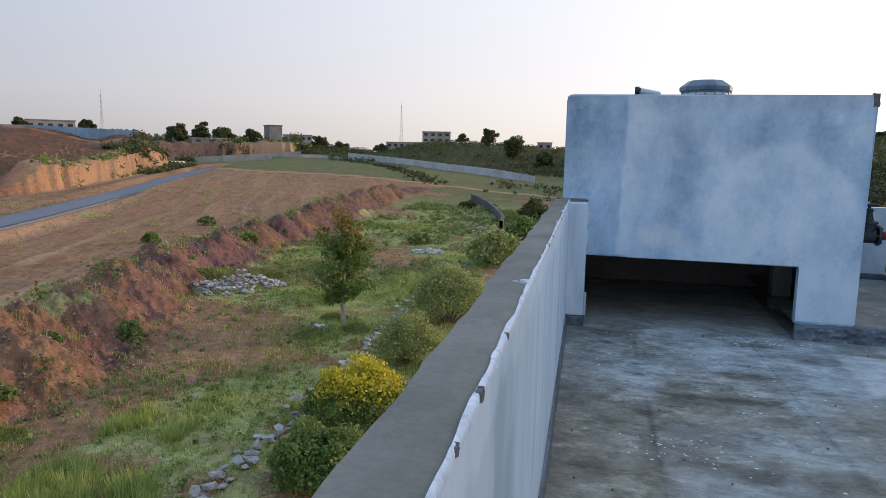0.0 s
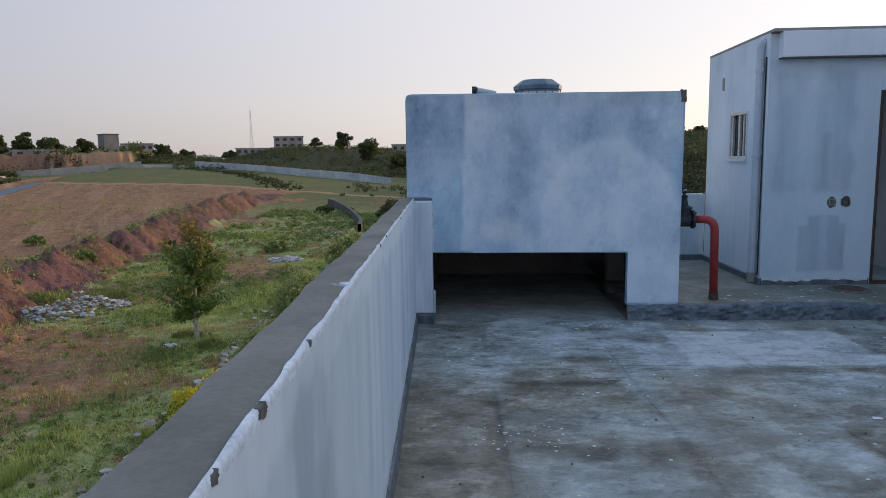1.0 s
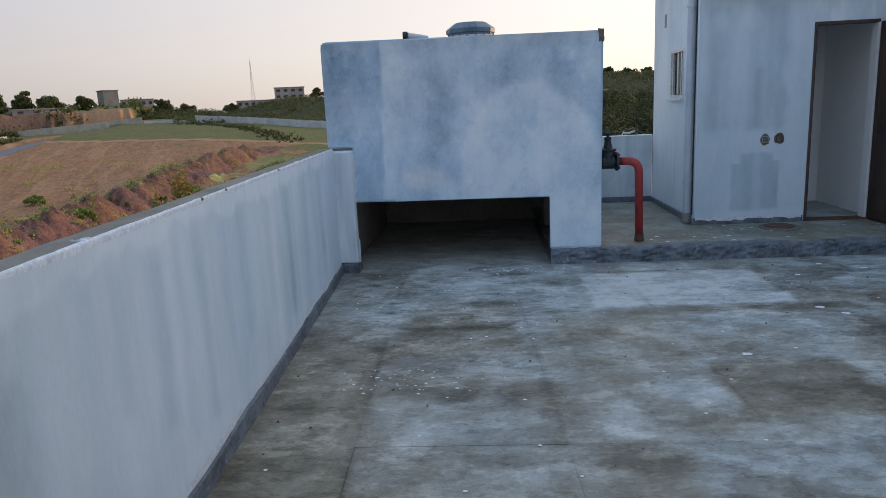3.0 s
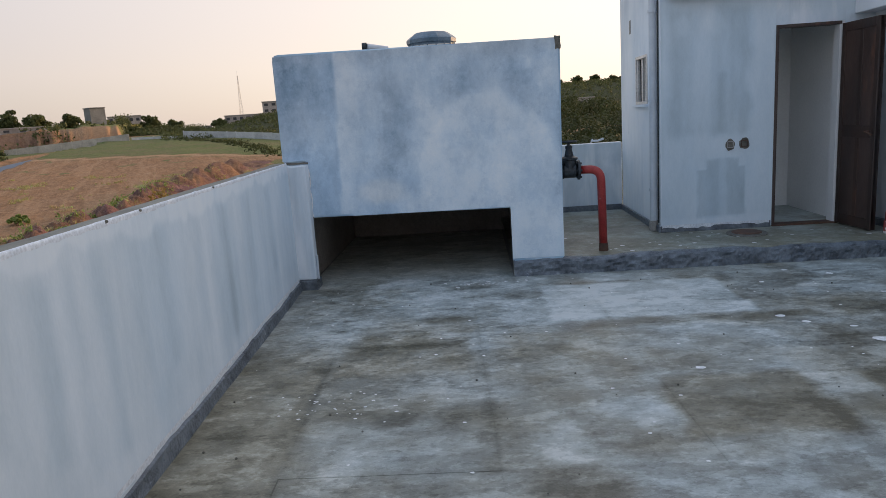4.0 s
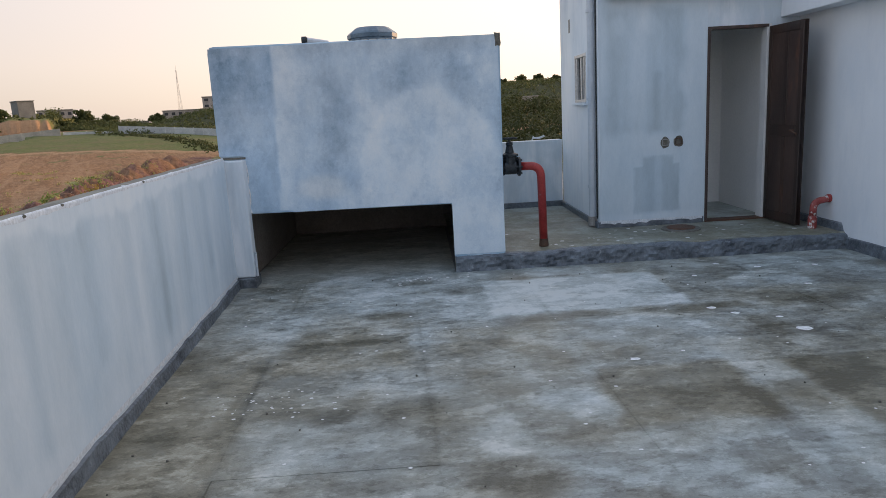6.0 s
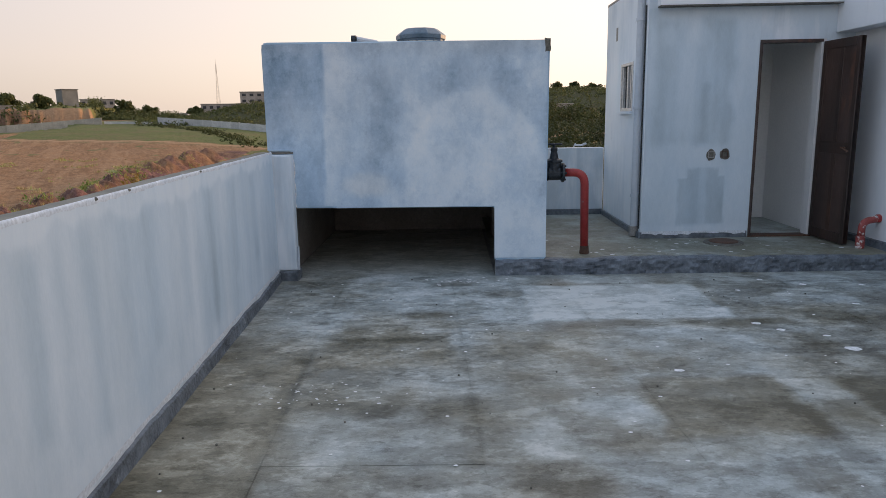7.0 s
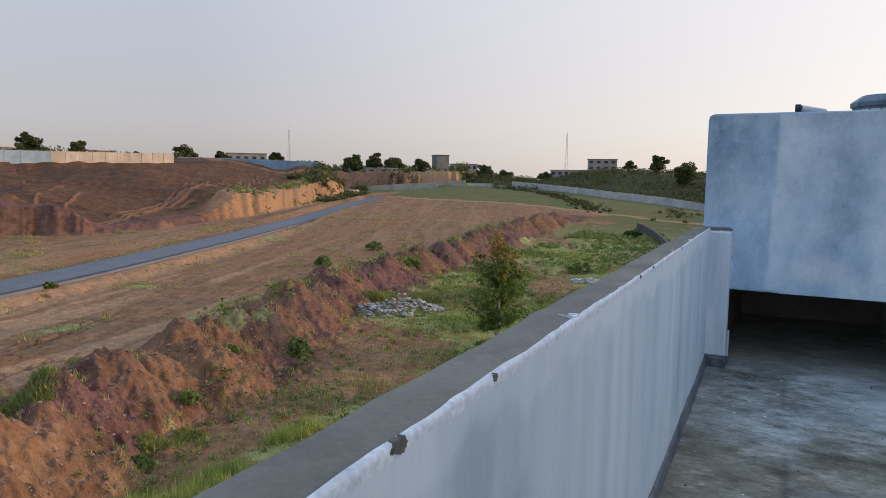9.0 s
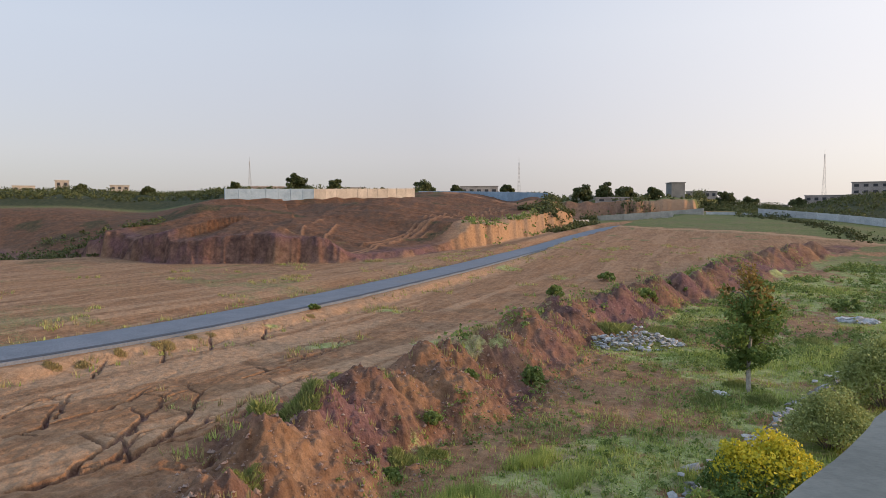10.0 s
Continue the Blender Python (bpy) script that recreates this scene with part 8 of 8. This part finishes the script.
def floor_tone(x, y):
    """Damp, dust and repairs on the screed, with sky sheen and light under the platform painted in."""
    slant = x + 0.04 * y
    blot = fbm(x * 2.6, y * 2.8, 5, 122)
    pale = 0.475 + 0.16 * fbm(x * 0.9, y * 0.9, 4, 121) + 0.11 * np.tanh(3.0 * blot) + 0.12 * fbm(x * 7, y * 7, 4, 133)
    brown = 0.54 + 0.38 * fbm(x * 0.7 + 9, y * 0.7, 4, 123) - 0.25 * np.tanh(2.4 * blot)
    strip = ramp01(0.45, 0.36, slant + 0.05 * fbm(x * 3, y * 3, 3, 124))
    # sky sheen towards the back, put into the colour as paler, less brown
    back = ramp01(-2.7, -1.0, y)
    pale = pale - strip * (0.08 - 0.06 * back) - 0.05 * ramp01(2.6, 3.6, x) + 0.09 * ramp01(1.7, 0.9, x) + 0.05 * back - 0.10 * ramp01(0.14, 0.0, slant + 0.16) * (1 - back)
    brown = brown + strip * (0.45 - 0.45 * back) - 0.25 * back
    for k, (x0, x1, y0, y1, soft, dp, db) in enumerate((
            (2.08, 3.62, -1.50, -0.48, 0.03, 0.27, -0.40), (2.3, 4.0, -1.72, -1.54, 0.05, -0.20, 0.25), (2.52, 3.34, -3.45, -2.70, 0.05, -0.22, 0.50), (3.68, 4.9, -3.95, -2.75, 0.03, -0.20, 0.55),
            (3.36, 3.64, -4.2, -2.3, 0.07, 0.20, 0.10), (0.6, 1.45, -2.5, -1.25, 0.12, -0.07, 0.35), (1.62, 2.45, -2.7, -1.75, 0.10, -0.05, 0.30), (0.66, 1.5, -3.7, -3.15, 0.10, 0.10, -0.25), (2.1, 3.6, -4.6, -3.62, 0.12, 0.04, -0.35), (2.7, 4.4, -2.6, -1.75, 0.15, 0.05, -0.15), (3.7, 5.6, -1.2, -0.2, 0.10, 0.02, -0.25))):
        q = 1.25 * stain(x, y, x0, x1, y0, y1, soft, 0.05, 30 + k)
        pale, brown = pale + dp * q, brown + db * q
    damp = [(1.03, -3.14, 0.17, 0.13, -0.32, 0.15), (1.48, -3.20, 0.22, 0.24, -0.18, 0.2), (2.73, -2.45, 0.22, 0.24, -0.20, 0.25), (4.60, -1.60, 0.40, 0.19, -0.22, 0.2), (4.08, -2.22, 0.30, 0.13, -0.20, 0.15), (1.92, -3.86, 0.30, 0.24, -0.20, 0.15), (1.20, -1.35, 0.34, 0.08, -0.20, 0.1), (0.95, -1.95, 0.38, 0.07, -0.18, 0.2), (1.28, -1.75, 0.24, 0.06, 0.22, -0.2), (1.50, -1.95, 0.10, 0.30, 0.20, -0.25)]
    damp += [(0.75, -2.25, 0.20, 0.12, 0.14, 0.0), (2.25, -3.1, 0.25, 0.14, 0.16, -0.2), (1.75, -0.75, 0.5, 0.12, -0.16, 0.15), (1.1, -0.55, 0.5, 0.10, 0.12, -0.2), (2.6, -0.42, 0.7, 0.06, -0.16, 0.2), (0.9, -4.1, 0.3, 0.25, -0.14, 0.2), (3.0, -4.0, 0.35, 0.2, 0.14, -0.2), (0.25, -3.25, 0.16, 0.16, -0.14, 0.1), (0.4, -2.9, 0.10, 0.35, 0.10, 0.0)]
    for k, (cx, cy, rx, ry, dp, db) in enumerate(damp):
        q = spot(x, y, cx, cy, rx, ry, 50 + k)
        pale, brown = pale + dp * q, brown + db * q
    pale = pale - 0.11 * ramp01(0.14, 0.18, fbm(x * 4.0, y * 4.2, 5, 134)) + 0.10 * ramp01(0.20, 0.24, fbm(x * 4.2, y * 4.6, 5, 135))
    pale = pale - 0.10 * ramp01(-3.3, -4.2, y)
    rough = fbm(x * 9, y * 9, 3, 125)
    pale = pale + 0.10 * rough * ramp01(-2.4, -3.6, y)
    # dirt and laitance along the joints
    for k, c in enumerate(JOINTS_X):
        near = np.abs(slant - c)
        deep = (0.26, 0.12, 0.10, 0.0, 0.0, 0.0)[k]
        pale = pale - deep * ramp01(0.040, 0.006, near + 0.016 * noise2(y * 9, y * 0, 126 + k)) * ramp01(-0.3, 0.4, noise2(y * 1.7, y * 0 + k, 127))
        pale = pale + 0.6 * deep * ramp01(0.022, 0.0, np.abs(near - 0.028)) * ramp01(0.0, 0.5, noise2(y * 1.1, y * 0 + k, 128))
    for k, c in enumerate(JOINTS_Y):
        near = np.abs(y - c + 0.012 * noise2(x * 2.5, x * 0, 129))
        pale = pale - 0.15 * ramp01(0.030, 0.004, near) * ramp01(-0.1, 0.5, noise2(x * 1.4, x * 0 + k, 130)) + 0.10 * ramp01(0.02, 0.0, np.abs(near - 0.03)) * ramp01(0.0, 0.5, noise2(x * 1.9, x * 0 + k, 132))
    # floor under the platform painted paler to lighten the opening
    under = ramp01(-0.15, 0.35, y) * (x < 1.9)
    return pale * (1 - under) + under * (0.76 + 0.06 * fbm(x * 3, y * 3, 3, 136)), brown * (1 - under) + 0.6 * under


JOINTS_X = [0.42, 1.44, 2.44, 3.44, 4.44, 5.44]
JOINTS_Y = [-0.42, -1.52, -2.73, -3.71, -4.72, -5.72, -6.7]


def bay(corners, dz, step):
    """One cast bay: a slab with a fine net on top for its stains, its edges a little rounded."""
    (ax, ay), (bx, by), (cx, cy), (dx, dy) = corners
    nu, nv = max(2, int(math.hypot(bx - ax, by - ay) / step)), max(2, int(math.hypot(dx - ax, dy - ay) / step))
    gap = 0.0004
    u = np.concatenate([[0.0], np.linspace(0.0, 1.0, nu), [1.0]])
    v = np.concatenate([[0.0], np.linspace(0.0, 1.0, nv), [1.0]])
    uu, vv = np.meshgrid(u, v, indexing="ij")
    x = (ax * (1 - uu) + bx * uu) * (1 - vv) + (dx * (1 - uu) + cx * uu) * vv
    y = (ay * (1 - uu) + by * uu) * (1 - vv) + (dy * (1 - uu) + cy * uu) * vv
    x, y = x + gap * (1 - 2 * uu) * ((uu < 1e-9) | (uu > 1 - 1e-9)), y + gap * (1 - 2 * vv) * ((vv < 1e-9) | (vv > 1 - 1e-9))
    z = np.full(uu.shape, dz) + 0.0012 * fbm(x * 4, y * 4, 3, 131)
    z[0, :] = z[-1, :] = z[:, 0] = z[:, -1] = -0.0016
    idx = np.arange(uu.size).reshape(uu.shape)
    quads = np.stack([idx[:-1, :-1], idx[1:, :-1], idx[1:, 1:], idx[:-1, 1:]], -1).reshape(-1, 4)
    ob = raw("bay", np.stack([x, y, z], -1).reshape(-1, 3).tolist(), quads.tolist(), FLOOR_COAT, floor)
    set_tone(ob.data, *floor_tone(x.ravel(), y.ravel()))


def screed_panels():
    """The floor's cast bays, with narrow joints between them, running with the parapet."""
    g = np.random.default_rng(61)
    xs = [-0.34, *JOINTS_X, RIGHT - 0.002]
    ys = [BACK + 0.155, -12.7, -10.7, -8.7, -7.7, *reversed(JOINTS_Y), -0.03]
    for c, d in zip(ys, ys[1:]):
        for a, b in zip(xs, xs[1:]):
            skew = lambda q, at: q if q > 5.5 else (inner(at) + 0.002 if q < 0 else q - 0.04 * at)
            if skew(a, c) > RIGHT - 0.05 or skew(a, d) > RIGHT - 0.05:
                continue
            right = lambda at: min(skew(b, at), RIGHT - 0.002)
            bay(((skew(a, c), c), (right(c), c), (right(d), d), (skew(a, d), d)), g.normal() * 0.0008, 0.035 if c > -6 else 0.12)
    bay(((-0.155, -0.03), (0.44, -0.03), (0.44, 2.80), (-0.155, 2.80)), 0.0, 0.08)
    bay(((0.44, -0.03), (1.868, -0.03), (1.868, 2.80), (0.44, 2.80)), 0.0, 0.08)


screed_panels()
